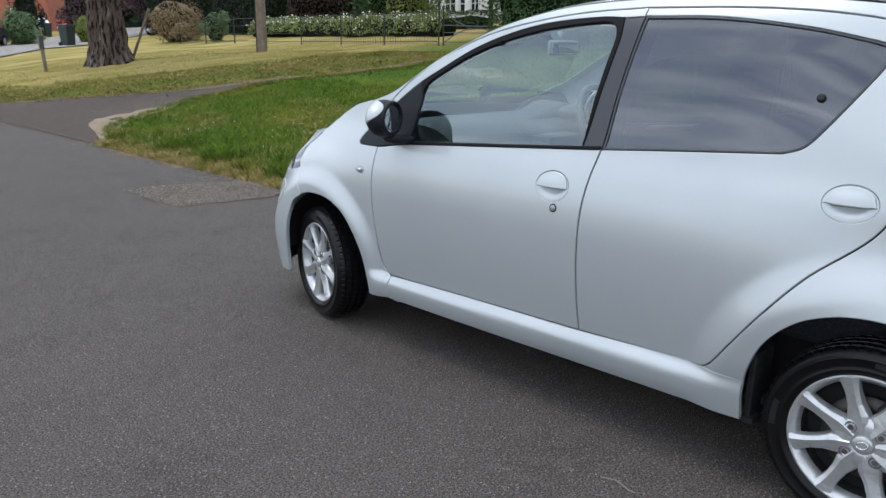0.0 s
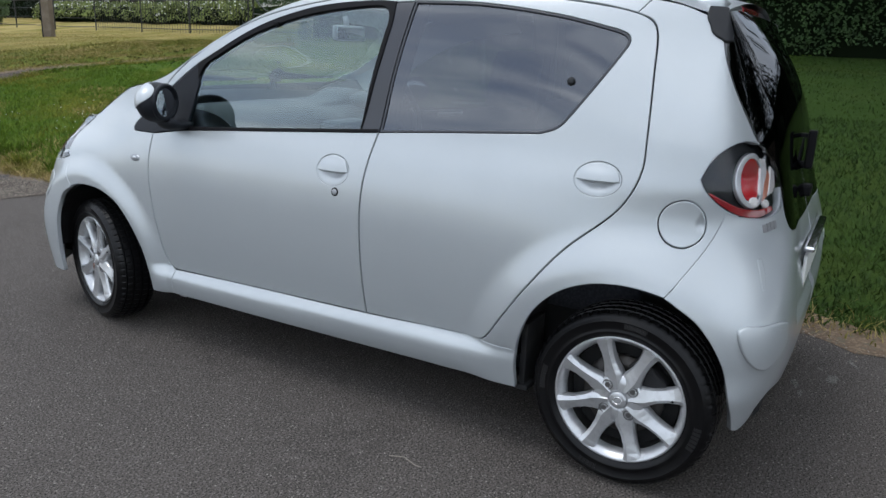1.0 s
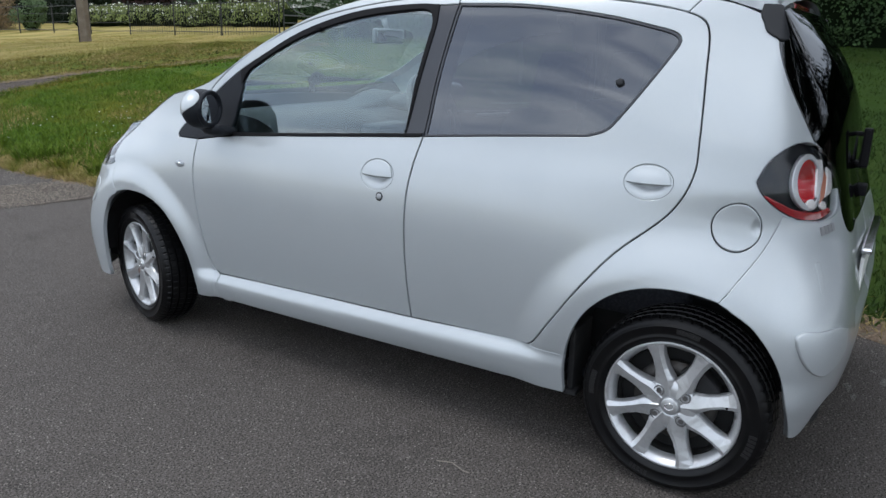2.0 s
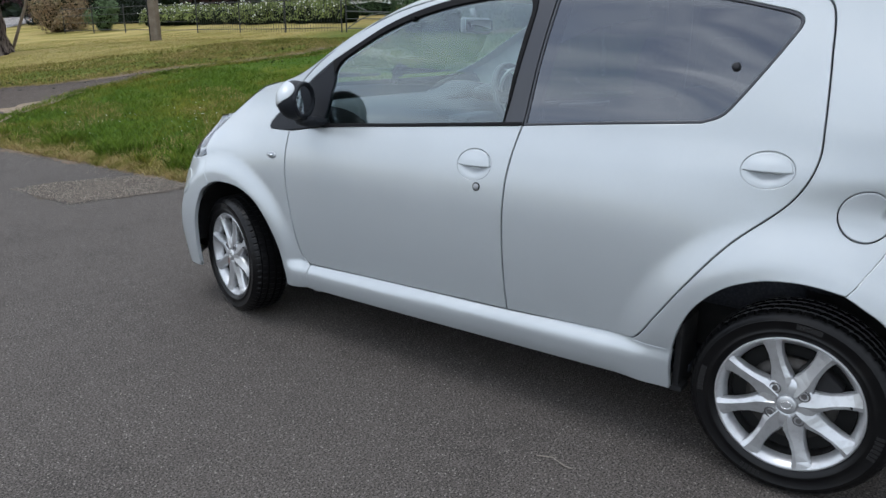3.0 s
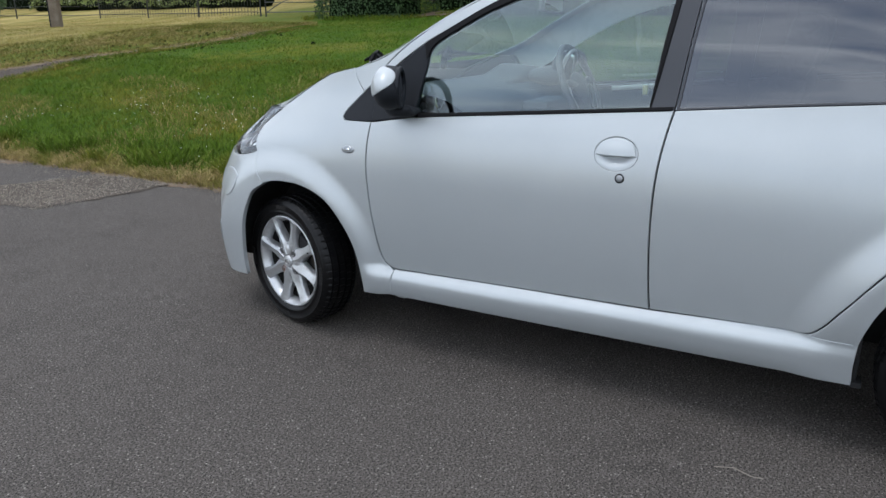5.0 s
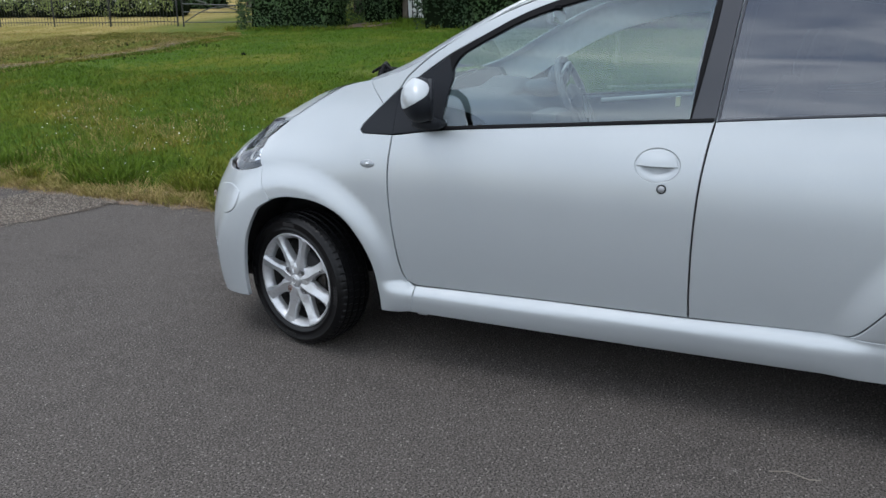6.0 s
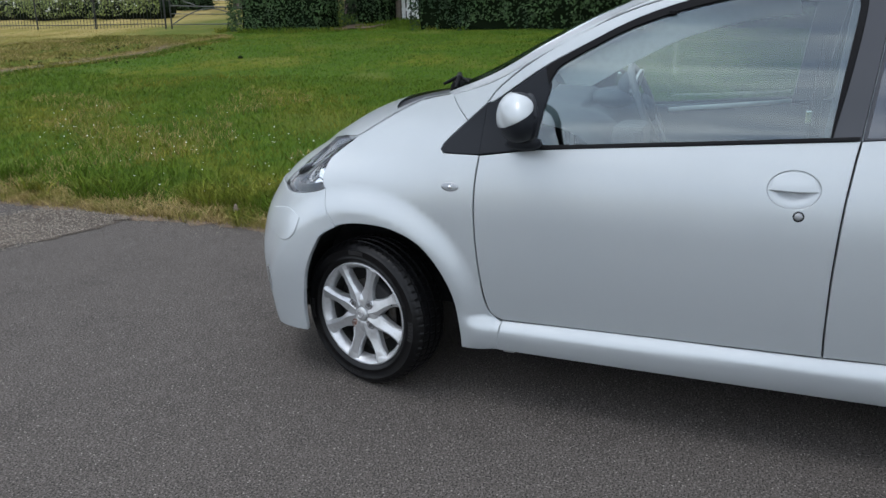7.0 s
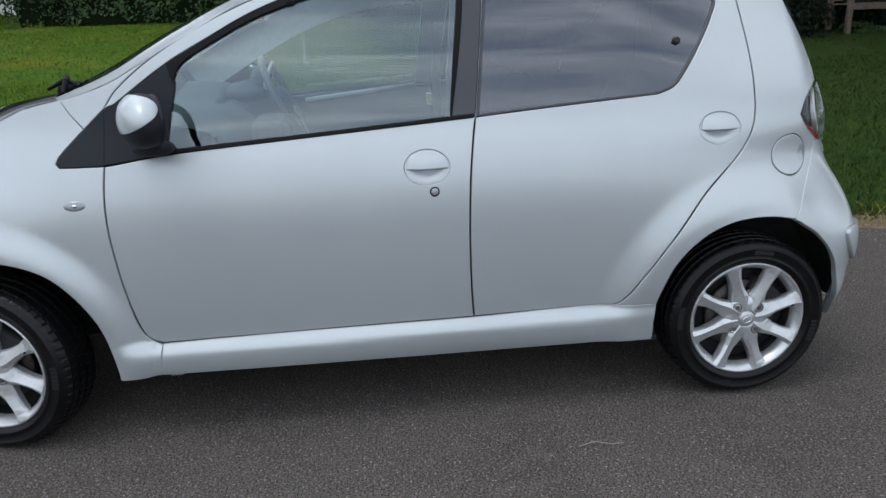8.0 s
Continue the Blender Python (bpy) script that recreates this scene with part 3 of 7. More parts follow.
for i, y in enumerate(lines((9.4, 16.0, 0.05))):
    half = max(0.002, 0.016 + 0.03 * noise.noise((2.0, y * 3.1, 0.0)) + 0.012 * noise.noise((2.0, y * 13.0, 0.0)))
    c = JOINT(y) + 0.02 * noise.noise((5.0, y * 2.0, 0.0))
    verts += [(c - half, y, max(0.0, lawn(c, y)) + 0.012), (c + half, y, max(0.0, lawn(c, y)) + 0.014)]
    if i:
        faces.append((2 * i - 2, 2 * i, 2 * i + 1, 2 * i - 1))
tagged(mesh_object("road_joint", verts, faces, ASPHALT_ROUGH, smooth=True), "thin broken line of grit where path and road meet", "grit", kind="structure")
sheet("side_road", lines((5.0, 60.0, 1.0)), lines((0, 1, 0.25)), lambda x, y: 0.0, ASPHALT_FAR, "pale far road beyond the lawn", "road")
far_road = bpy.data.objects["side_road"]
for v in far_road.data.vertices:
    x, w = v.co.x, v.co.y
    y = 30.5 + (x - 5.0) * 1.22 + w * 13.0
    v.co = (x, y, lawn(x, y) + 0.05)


def blades(name, count, region, height, width, mat, label, category, lean=0.5, keep=None):
    """A field of single grass blades, each a bent two-part leaf standing on the ground."""
    verts, faces = [], []
    r = random.Random(name + label)
    made = 0
    while made < count:
        x, y = region(r)
        if keep and not keep(x, y, r):
            made += 0.2
            continue
        made += 1
        z = lawn(x, y) - 0.004
        h, w = height * r.uniform(0.5, 1.25), width * r.uniform(0.7, 1.3)
        a, b = r.uniform(0, 6.283), r.uniform(0, 6.283)
        t = r.uniform(0.1, lean) * h
        cx, sy = math.cos(a) * w / 2, math.sin(a) * w / 2
        dx, dy = math.cos(b) * t, math.sin(b) * t
        i = len(verts)
        verts += [(x - cx, y - sy, z), (x + cx, y + sy, z), (x + dx * 0.4 + cx * 0.7, y + dy * 0.4 + sy * 0.7, z + h * 0.6), (x + dx * 0.4 - cx * 0.7, y + dy * 0.4 - sy * 0.7, z + h * 0.6), (x + dx, y + dy, z + h)]
        faces += [(i, i + 1, i + 2, i + 3), (i + 3, i + 2, i + 4)]
    ob = mesh_object(name, verts, faces, mat)
    return tagged(ob, label, category, kind="stuff")


def on_verge(x, y, r):
    return x > verge_edge(y) + 0.02 and y < PATH_NEAR(min(x, 13)) - 0.12 + 0.34 * r.random() ** 2


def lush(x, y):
    """The verge and lawn behind the car: clover, little straw, and tree shade put into the green."""
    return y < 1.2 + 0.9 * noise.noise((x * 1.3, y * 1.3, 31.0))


# both fields behind the car carry tree shade in their blade colour
blades("lush_grass", 42000, lambda r: (1.0 + 5.0 * r.random() ** 1.5, r.uniform(-5.5, 2.0)), 0.046, 0.0085, SHADED_BLADE, "short lush dark green grass and clover on the verge", "grass", 1.6, lambda x, y, r: x > verge_edge(y) + 0.05 and lush(x, y))
blades("lush_grass", 22000, lambda r: (r.uniform(4.0, 13.0), r.uniform(-10.0, 2.0)), 0.032, 0.015, SHADED_BLADE, "mown lush green lawn grass under the tree", "grass", 0.9, lambda x, y, r: lush(x, y))
blades("verge_grass", 80000, lambda r: (1.0 + 5.0 * r.random() ** 1.5, r.uniform(0.0, 11.8)), 0.052, 0.0065, BLADE, "short green grass on the verge beside the road", "grass", 1.5, lambda x, y, r: on_verge(x, y, r) and not lush(x, y))
blades("lawn_grass", 48000, lambda r: (r.uniform(4.0, 14.0), r.uniform(0.0, 13.0)), 0.032, 0.013, LAWN_BLADE, "mown green lawn grass sloping up to the hedge", "grass", 0.9, lambda x, y, r: on_verge(x, y, r) and not lush(x, y))
blades("edge_grass", 26000, lambda r: (0.93 + abs(r.gauss(0.0, 0.19)), r.uniform(-3.2, 9.6)), 0.065, 0.006, STRAW, "dry straw-coloured grass along the road's edge", "grass", 2.0, lambda x, y, r: x > verge_edge(y) - 0.10 * r.random() and (not lush(x, y) or r.random() < 0.12))
blades("tall_grass", 9000, lambda r: (1.15 + abs(r.gauss(0.0, 0.28)), r.uniform(-3.2, 9.6)), 0.14, 0.008, BLADE, "longer unmown tufts near the road's edge", "grass", 1.5, lambda x, y, r: noise.noise((x * 1.7, y * 1.7, 11.0)) > 0.02 and not lush(x, y))
blades("dry_grass", 36000, lambda r: (r.uniform(1.5, 14.0), r.uniform(11.5, 25.0)), 0.018, 0.017, DRY_BLADE, "dry yellowish mown grass beyond the path", "grass", 1.2, lambda x, y, r: y > PATH_FAR(min(x, 13)) + 3.2 + 2.2 * noise.noise((x * 0.7, y * 0.7, 5.0)))
blades("bank_grass", 30000, lambda r: (r.uniform(1.3, 12.0), r.uniform(11.5, 22.0)), 0.045, 0.013, BANK_BLADE, "yellowing grass on the low bank beside the path", "grass", 1.5, lambda x, y, r: 0.0 < y - PATH_FAR(min(x, 13)) < 4.0 + 2.2 * noise.noise((x * 0.7, y * 0.7, 5.0)))
blades("path_edge_grass", 9000, lambda r: (lambda x: (x, PATH_NEAR(x) + r.gauss(-0.10, 0.12)))(1.25 + 10.0 * r.random()), 0.055, 0.010, BLADE, "grass creeping over the path's near edge", "grass", 1.6)
blades("path_edge_grass", 6000, lambda r: (lambda x: (x, PATH_NEAR(x) + r.gauss(-0.05, 0.14)))(1.15 + 10.5 * r.random()), 0.04, 0.010, STRAW, "dry grass creeping over the path's near edge", "grass", 2.0)
blades("path_edge_grass", 9000, lambda r: (lambda x: (x, PATH_FAR(x) + r.gauss(0.08, 0.14)))(1.25 + 10.5 * r.random()), 0.045, 0.011, STRAW, "dry grass creeping over the path's far edge", "grass", 2.0)
blades("path_edge_grass", 5000, lambda r: (lambda x: (x, PATH_FAR(x) + r.gauss(0.12, 0.12)))(1.25 + 10.5 * r.random()), 0.05, 0.011, BANK_BLADE, "green grass along the path's far edge", "grass", 1.6)
blades("path_edge_grass", 7000, lambda r: (lambda x: (x, r.uniform(PATH_NEAR(x) - 0.1, PATH_FAR(x) + 0.1)))(5.0 + 7.0 * r.random() ** 0.7), 0.035, 0.012, STRAW, "dry grass overgrowing the narrow end of the path", "grass", 2.0)
blades("dry_tufts", 13000, lambda r: (1.1 + 4.0 * r.random() ** 1.3, r.uniform(-3.2, 11.0)), 0.065, 0.006, STRAW, "brownish dry tufts among the verge grass", "grass", 1.5, lambda x, y, r: on_verge(x, y, r) and not lush(x, y) and noise.noise((x * 0.9, y * 0.7, 21.0)) > 0.16)
blades("dry_grass", 20000, lambda r: (r.uniform(1.5, 10.0), r.uniform(11.0, 21.0)), 0.05, 0.011, STRAW, "longer dry grass on the low bank beside the path", "grass", 1.5, lambda x, y, r: -0.05 < y - PATH_FAR(min(x, 13)) < 4.5 and noise.noise((x * 0.8, y * 0.8, 8.0)) > -0.05)


def gravel(name, count, region, sizes, mat, label):
    """Loose chips lying on the ground, each a squashed eight-sided stone."""
    r = random.Random(label)
    verts, faces = [], []
    for i in range(count):
        x, y = region(r)
        s = r.uniform(*sizes)
        z = (lawn(x, y) + 0.004 if x > verge_edge(y) else 0.004) + s * 0.2
        a = r.uniform(0, 6.283)
        k = len(verts)
        ring = [(x + s * r.uniform(0.7, 1.2) * math.cos(a + j * 1.5708), y + s * r.uniform(0.7, 1.2) * math.sin(a + j * 1.5708), z + s * r.uniform(-0.1, 0.1)) for j in range(4)]
        verts += ring + [(x + s * r.uniform(-0.3, 0.3), y, z + s * 0.55), (x, y, z - s * 0.5)]
        for j in range(4):
            faces += [(k + j, k + (j + 1) % 4, k + 4), (k + (j + 1) % 4, k + j, k + 5)]
    return tagged(mesh_object(name, verts, faces, mat), label, "gravel", kind="stuff")


def in_patch(r):
    while True:
        x, y = r.uniform(-0.1, 1.05), r.uniform(4.95, 6.2)
        if 5.16 - 0.12 * x < y < 6.22 - 0.42 * max(0.0, x - 0.2):
            return x, y


gravel("gravel", 4200, in_patch, (0.003, 0.0075), CHIP, "loose pale chippings on the worn tarmac patch")
gravel("gravel", 5200, lambda r: (1.0 + r.gauss(-0.05, 0.11), r.uniform(-3.0, 10.0)), (0.002, 0.007), CHIP, "grit and small stones along the road's edge")
gravel("leaf_litter", 420, lambda r: (lambda x: (x, PATH_FAR(x) + r.gauss(0.15, 0.7)))(r.uniform(1.4, 9.0)), (0.012, 0.036), CORE, "dark dead leaves scattered along the path's edge")
VERGE_LINES = lines((-4.0, 9.4, 0.05))
verts, faces = [], []
for i, y in enumerate(VERGE_LINES):
    a = verge_edge(y) - 0.105 - 0.15 * noise.noise((1.0, y * 2.3, 0.0)) - 0.09 * noise.noise((1.0, y * 9.0, 4.0))
    b = verge_edge(y) + 0.13 + 0.10 * noise.noise((7.0, y * 1.7, 0.0)) + 0.05 * noise.noise((7.0, y * 9.0, 4.0))
    for k in range(4):
        x = a + (b - a) * k / 3
        verts.append((x, y, max(0.0, lawn(x, y)) + (0.003 if k == 0 else 0.008)))
    if i:
        faces += [((i - 1) * 4 + k, i * 4 + k, i * 4 + k + 1, (i - 1) * 4 + k + 1) for k in range(3)]
tagged(mesh_object("verge_edge_earth", verts, faces, DIRT, smooth=True), "bare trodden earth and straw along the road's edge", "earth", kind="structure")


def daisies():
    bm = bmesh.new()
    r = random.Random(8)
    for i in range(170):
        cx, cy = r.choice([(1.7, 5.2), (2.6, 6.6), (1.9, 4.2), (3.4, 7.4), (2.4, 8.2), (2.8, 5.0)])
        x, y = r.gauss(cx, 0.45), r.gauss(cy, 0.6)
        if x < 1.2:
            continue
        z, s = lawn(x, y) + r.uniform(0.04, 0.08), r.uniform(0.004, 0.0085)
        ring = [bm.verts.new((x + s * math.cos(a), y + s * math.sin(a), z + 0.3 * s)) for a in [k * 1.0472 for k in range(6)]]
        top, low = bm.verts.new((x, y, z + s)), bm.verts.new((x, y, z - s * 0.4))
        for k in range(6):
            bm.faces.new((ring[k], ring[(k + 1) % 6], top))
            bm.faces.new((ring[(k + 1) % 6], ring[k], low))
    return tagged(part("clover_flowers", bm, PETAL), "small white clover flowers scattered in the grass", "flowers", kind="stuff")


daisies()


# ---- car body skin ----


def roof_skin(t, s):
    """Upper shell: t runs along the roof's edge from the bonnet back, s from the left edge (1) to the middle (0)."""
    zE, zC, dy = ROOF_EDGE(t), ROOF_MIDDLE(t), ROOF_BOW(t)
    x = side(t, zE)
    return (-x * s, t + dy * (1 - s * s), zE + (zC - zE) * (1 - abs(s) ** 2.4))


ROOF_EDGE = spline([(-0.10, 1.335), (0.0, 1.368), (0.3, 1.408), (0.6, 1.424), (0.95, 1.424), (1.2, 1.398), (1.47, 1.322), (1.72, 1.195), (1.9, 1.092), (2.045, 1.042)])
ROOF_MIDDLE = spline([(-0.10, 1.395), (0.0, 1.42), (0.3, 1.455), (0.6, 1.468), (0.95, 1.468), (1.2, 1.446), (1.47, 1.365), (1.72, 1.235), (1.9, 1.125), (2.045, 1.050)])
ROOF_BOW = spline([(-0.10, -0.02), (0.3, 0.0), (1.0, 0.02), (1.4, 0.07), (1.8, 0.14), (2.045, 0.18)])
BONNET_EDGE = [(2.05, 1.046), (2.146, 1.026), (2.23, 0.989), (2.316, 0.943), (2.405, 0.895), (2.475, 0.888), (2.62, 0.855), (2.71, 0.804), (2.80, 0.706)]
BONNET_MIDDLE = [(2.20, 1.030), (2.30, 1.020), (2.40, 1.000), (2.50, 0.970), (2.60, 0.926), (2.69, 0.872), (2.765, 0.814), (2.84, 0.760), (2.896, 0.702)]


def run(points, step=0.014):
    """Points at even steps along a smooth open curve through points."""
    pts = [Vector(p) for p in points]
    if len(pts) == 2:
        k = max(1, round((pts[1] - pts[0]).length / step))
        return [pts[0].lerp(pts[1], j / k) for j in range(k)]
    out = []
    for i in range(len(pts) - 1):
        a, b = pts[i], pts[i + 1]
        h = (b - a).length
        ta = (b - pts[i - 1]) * (h / ((b - pts[i - 1]).length + 1e-9)) if i else (b - a)
        tb = (pts[i + 2] - a) * (h / ((pts[i + 2] - a).length + 1e-9)) if i + 2 < len(pts) else (b - a)
        k = max(1, round(h / step))
        for j in range(k):
            w = j / k
            out.append(a * (2 * w**3 - 3 * w * w + 1) + ta * (w**3 - 2 * w * w + w) + b * (3 * w * w - 2 * w**3) + tb * (w**3 - w * w))
    return out


def loop(*runs, step=0.014):
    """A closed outline from smooth runs, each ending where the next begins; corners only at their ends."""
    out = []
    for r in runs:
        out += run(r, step)
    return out


def ring(cu, cz, ru, rz, n=36, turn=0.0):
    return [Vector((cu + ru * math.cos(a) * math.cos(turn) - rz * math.sin(a) * math.sin(turn), cz + ru * math.cos(a) * math.sin(turn) + rz * math.sin(a) * math.cos(turn))) for a in [2 * math.pi * k / n for k in range(n)]]


def area(poly):
    return sum(poly[i - 1].x * poly[i].y - poly[i].x * poly[i - 1].y for i in range(len(poly))) / 2


def inside(poly, pts):
    """Which of the points (n x 2 array) lie inside the outline."""
    hit = np.zeros(len(pts), bool)
    x, y = pts[:, 0], pts[:, 1]
    for i in range(len(poly)):
        a, b = poly[i - 1], poly[i]
        cross = ((a.y > y) != (b.y > y))
        with np.errstate(divide="ignore", invalid="ignore"):
            hit ^= cross & (x < (b.x - a.x) * (y - a.y) / (b.y - a.y + 1e-12) + a.x)
    return hit


def outward(poly):
    """The outward direction at every point of a counter-clockwise outline."""
    n = len(poly)
    out = []
    for i in range(n):
        d = poly[(i + 1) % n] - poly[i - 1]
        out.append(Vector((d.y, -d.x)).normalized() if d.length > 1e-9 else Vector((0, 0)))
    return out


def normal_at(surf, u, v, h=0.004):
    du = Vector(surf(u + h, v)) - Vector(surf(u - h, v))
    dv = Vector(surf(u, v + h)) - Vector(surf(u, v - h))
    n = dv.cross(du)
    return n.normalized() if n.length > 1e-12 else Vector((0, 1 if u > 1 else -1, 0))


def panel_data(surf, outline, holes=(), inset=0.0055, depth=0.018, offset=0.0, step=0.022, soft=0.003, dent=None):
    """A pressed panel on a surface: verts, normals and faces, with a rounded edge turned in all round. dent(u, v) presses it in."""
    polys = []
    for k, poly in enumerate([outline, *holes]):
        poly = list(poly)
        if area(poly) < 0:
            poly.reverse()
        if inset:
            sign = -1 if k == 0 else 1
            poly = [p + o * inset * sign for p, o in zip(poly, outward(poly))]
        polys.append(poly)
    bound = np.array([(p.x, p.y) for poly in polys for p in poly])
    lo, hi = bound.min(0), bound.max(0)
    gx, gy = np.meshgrid(np.arange(lo[0] + step / 2, hi[0], step), np.arange(lo[1] + step / 2, hi[1], step))
    gx = gx + (np.arange(gx.shape[0]) % 2)[:, None] * step / 2
    grid = np.stack([gx.ravel(), gy.ravel()], 1)
    ok = inside(polys[0], grid)
    for poly in polys[1:]:
        ok &= ~inside(poly, grid)
    grid = grid[ok]
    if len(grid):
        near = np.sqrt(((grid[:, None, :] - bound[None, :, :]) ** 2).sum(2)).min(1) if len(grid) * len(bound) < 4e6 else np.full(len(grid), 1.0)
        grid = grid[near > step * 0.55]
    flat = [Vector(p) for p in bound] + [Vector(p) for p in grid]
    edges, start = [], 0
    for poly in polys:
        n = len(poly)
        edges += [(start + i, start + (i + 1) % n) for i in range(n)]
        start += n
    vs, _, fs, *_ = delaunay(flat, edges, [], 0, 1e-7)
    cent = np.array([[sum(vs[i].x for i in f) / len(f), sum(vs[i].y for i in f) / len(f)] for f in fs])
    ok = inside(polys[0], cent)
    for poly in polys[1:]:
        ok &= ~inside(poly, cent)
    fs = [f for f, o in zip(fs, ok) if o]

    def place(u, v):
        n = normal_at(surf, u, v)
        d = offset - (dent(u, v) if dent else 0.0)
        return Vector(surf(u, v)) + n * d, n
    if dent:
        shaped = lambda u, v: place(u, v)[0]
        got = [(shaped(v.x, v.y), normal_at(shaped, v.x, v.y, 0.002)) for v in vs]
    else:
        got = [place(v.x, v.y) for v in vs]
    verts, normals = [g[0] for g in got], [g[1] for g in got]
    faces = []
    for f in fs:
        n = (verts[f[1]] - verts[f[0]]).cross(verts[f[2]] - verts[f[0]])
        faces.append(tuple(f) if n.dot(normals[f[0]]) > 0 else tuple(f)[::-1])
    if depth:
        for k, poly in enumerate(polys):
            out = outward(poly)
            if k:
                out = [-o for o in out]
            rings = []
            for p, o in zip(poly, out):
                base, n = place(p.x, p.y)
                q, _ = place(p.x + o.x * soft, p.y + o.y * soft)
                d = (q - base).normalized() if (q - base).length > 1e-9 else n
                i = len(verts)
                verts += [base, base + d * soft * 0.7 - n * soft * 0.3, base + d * soft - n * soft, base + d * soft - n * depth]
                normals += [n, (n * 0.7 + d * 0.7).normalized(), (n * 0.1 + d).normalized(), d]
                rings.append((i, i + 1, i + 2, i + 3))
            m = len(poly)
            for i in range(m):
                a, b = rings[i], rings[(i + 1) % m]
                for j in range(3):
                    f = (a[j], b[j], b[j + 1], a[j + 1])
                    n = (verts[f[1]] - verts[f[0]]).cross(verts[f[2]] - verts[f[0]])
                    faces.append(f if n.dot(normals[f[0]] + normals[f[2]]) > 0 else f[::-1])
    return verts, normals, faces


def mirrored(data):
    verts, normals, faces = data
    return [Vector((-v.x, v.y, v.z)) for v in verts], [Vector((-n.x, n.y, n.z)) for n in normals], [f[::-1] for f in faces]


def joined(*datas):
    verts, normals, faces = [], [], []
    for v, n, f in datas:
        k = len(verts)
        verts, normals = verts + v, normals + n
        faces += [tuple(i + k for i in g) for g in f]
    return verts, normals, faces


def shell(name, data, mat, parent, label=""):
    """A mesh with its own smooth normals."""
    verts, normals, faces = data
    me = bpy.data.meshes.new(name)
    me.from_pydata([tuple(v) for v in verts], [], faces)
    me.materials.append(mat)
    me.shade_smooth()
    me.normals_split_custom_set_from_vertices([tuple(n) for n in normals])
    ob = new(name, me)
    ob.parent = parent
    if label:
        ob["label"] = label
    return ob


def patch_data(surf, us, vs, flip=False):
    """A grid of a surface with its normals."""
    verts = [Vector(surf(u, v)) for u in us for v in vs]
    n = len(vs)
    faces = [(i * n + j, (i + 1) * n + j, (i + 1) * n + j + 1, i * n + j + 1) for i in range(len(us) - 1) for j in range(n - 1)]
    normals = []
    for u in us:
        for v in vs:
            h = 0.003
            a = Vector(surf(u + h, v)) - Vector(surf(u - h, v))
            b = Vector(surf(u, v + h)) - Vector(surf(u, v - h))
            c = a.cross(b)
            normals.append(c.normalized() if c.length > 1e-12 else Vector((0, 0, 1)))
    want = Vector((0, 0, 1))
    fixed = []
    for f in faces:
        c = (verts[f[1]] - verts[f[0]]).cross(verts[f[2]] - verts[f[0]])
        fixed.append(f if c.dot(normals[f[0]]) > 0 else f[::-1])
    return verts, normals, fixed


# ---- car ----
car = thing("car", "light silver five-door hatchback parked on the road's edge, front wheels steered", "car")
F_FRONT = [(1.930, 0.866), (1.937, 0.775), (1.938, 0.69), (1.933, 0.60), (1.923, 0.50), (1.905, 0.395), (1.882, 0.338), (1.843, 0.318)]
F_BOTTOM = [(1.843, 0.318), (1.4, 0.328), (0.893, 0.338)]
MID_LOW = [(0.893, 0.338), (0.899, 0.42), (0.904, 0.60), (0.899, 0.77), (0.886, 0.885), (0.874, 0.955)]
F_BELT = [(0.874, 0.957), (1.3, 0.926), (1.741, 0.893), (1.930, 0.866)]
R_BOTTOM = [(0.893, 0.338), (0.65, 0.346), (0.49, 0.350)]
R_REAR = [(0.49, 0.350), (0.435, 0.360), (0.37, 0.445), (0.29, 0.56), (0.188, 0.692), (0.072, 0.80), (0.030, 0.862), (0.010, 0.93), (0.011, 1.0), (0.018, 1.09), (0.030, 1.19), (0.043, 1.28), (0.062, 1.318), (0.11, 1.342), (0.20, 1.361), (0.34, 1.379), (0.55, 1.392), (0.828, 1.398)]
GAP_TOP = [(1.923, 1.02), (1.888, 1.068), (1.775, 1.158), (1.61, 1.252), (1.446, 1.318), (1.25, 1.362), (1.05, 1.388), (0.828, 1.398)]
SEAL_TOP = [(1.896, 1.028), (1.742, 1.136), (1.605, 1.211), (1.53, 1.251), (1.46, 1.282), (1.365, 1.314), (1.244, 1.344), (1.13, 1.360), (0.98, 1.369), (0.90, 1.366), (0.829, 1.369)]
GLASS_TOP = [(1.728, 1.082), (1.720, 1.108), (1.706, 1.130), (1.686, 1.147), (1.60, 1.196), (1.528, 1.234), (1.46, 1.263), (1.36, 1.296), (1.24, 1.325), (1.121, 1.343), (1.013, 1.353), (0.949, 1.354), (0.922, 1.342), (0.912, 1.325), (0.908, 1.300)]
R_GLASS_TOP = [(0.822, 1.369), (0.58, 1.362), (0.33, 1.331), (0.184, 1.300), (0.128, 1.284), (0.113, 1.265), (0.122, 1.238), (0.178, 1.142), (0.242, 1.047), (0.270, 1.018), (0.318, 1.000)]
FRONT_ARCH = [(1.982, 0.209), (1.986, 0.27), (2.007, 0.395), (2.056, 0.493), (2.125, 0.567), (2.225, 0.608), (2.322, 0.616), (2.385, 0.611), (2.435, 0.597)]
FRONT_ARCH_FORE = [(2.435, 0.597), (2.492, 0.564), (2.54, 0.510), (2.575, 0.435), (2.597, 0.34), (2.610, 0.25), (2.612, 0.185)]
REAR_ARCH = [(0.322, 0.235), (0.322, 0.30), (0.305, 0.395), (0.262, 0.495), (0.187, 0.572), (0.105, 0.610), (0.03, 0.622), (-0.04, 0.621), (-0.106, 0.611)]
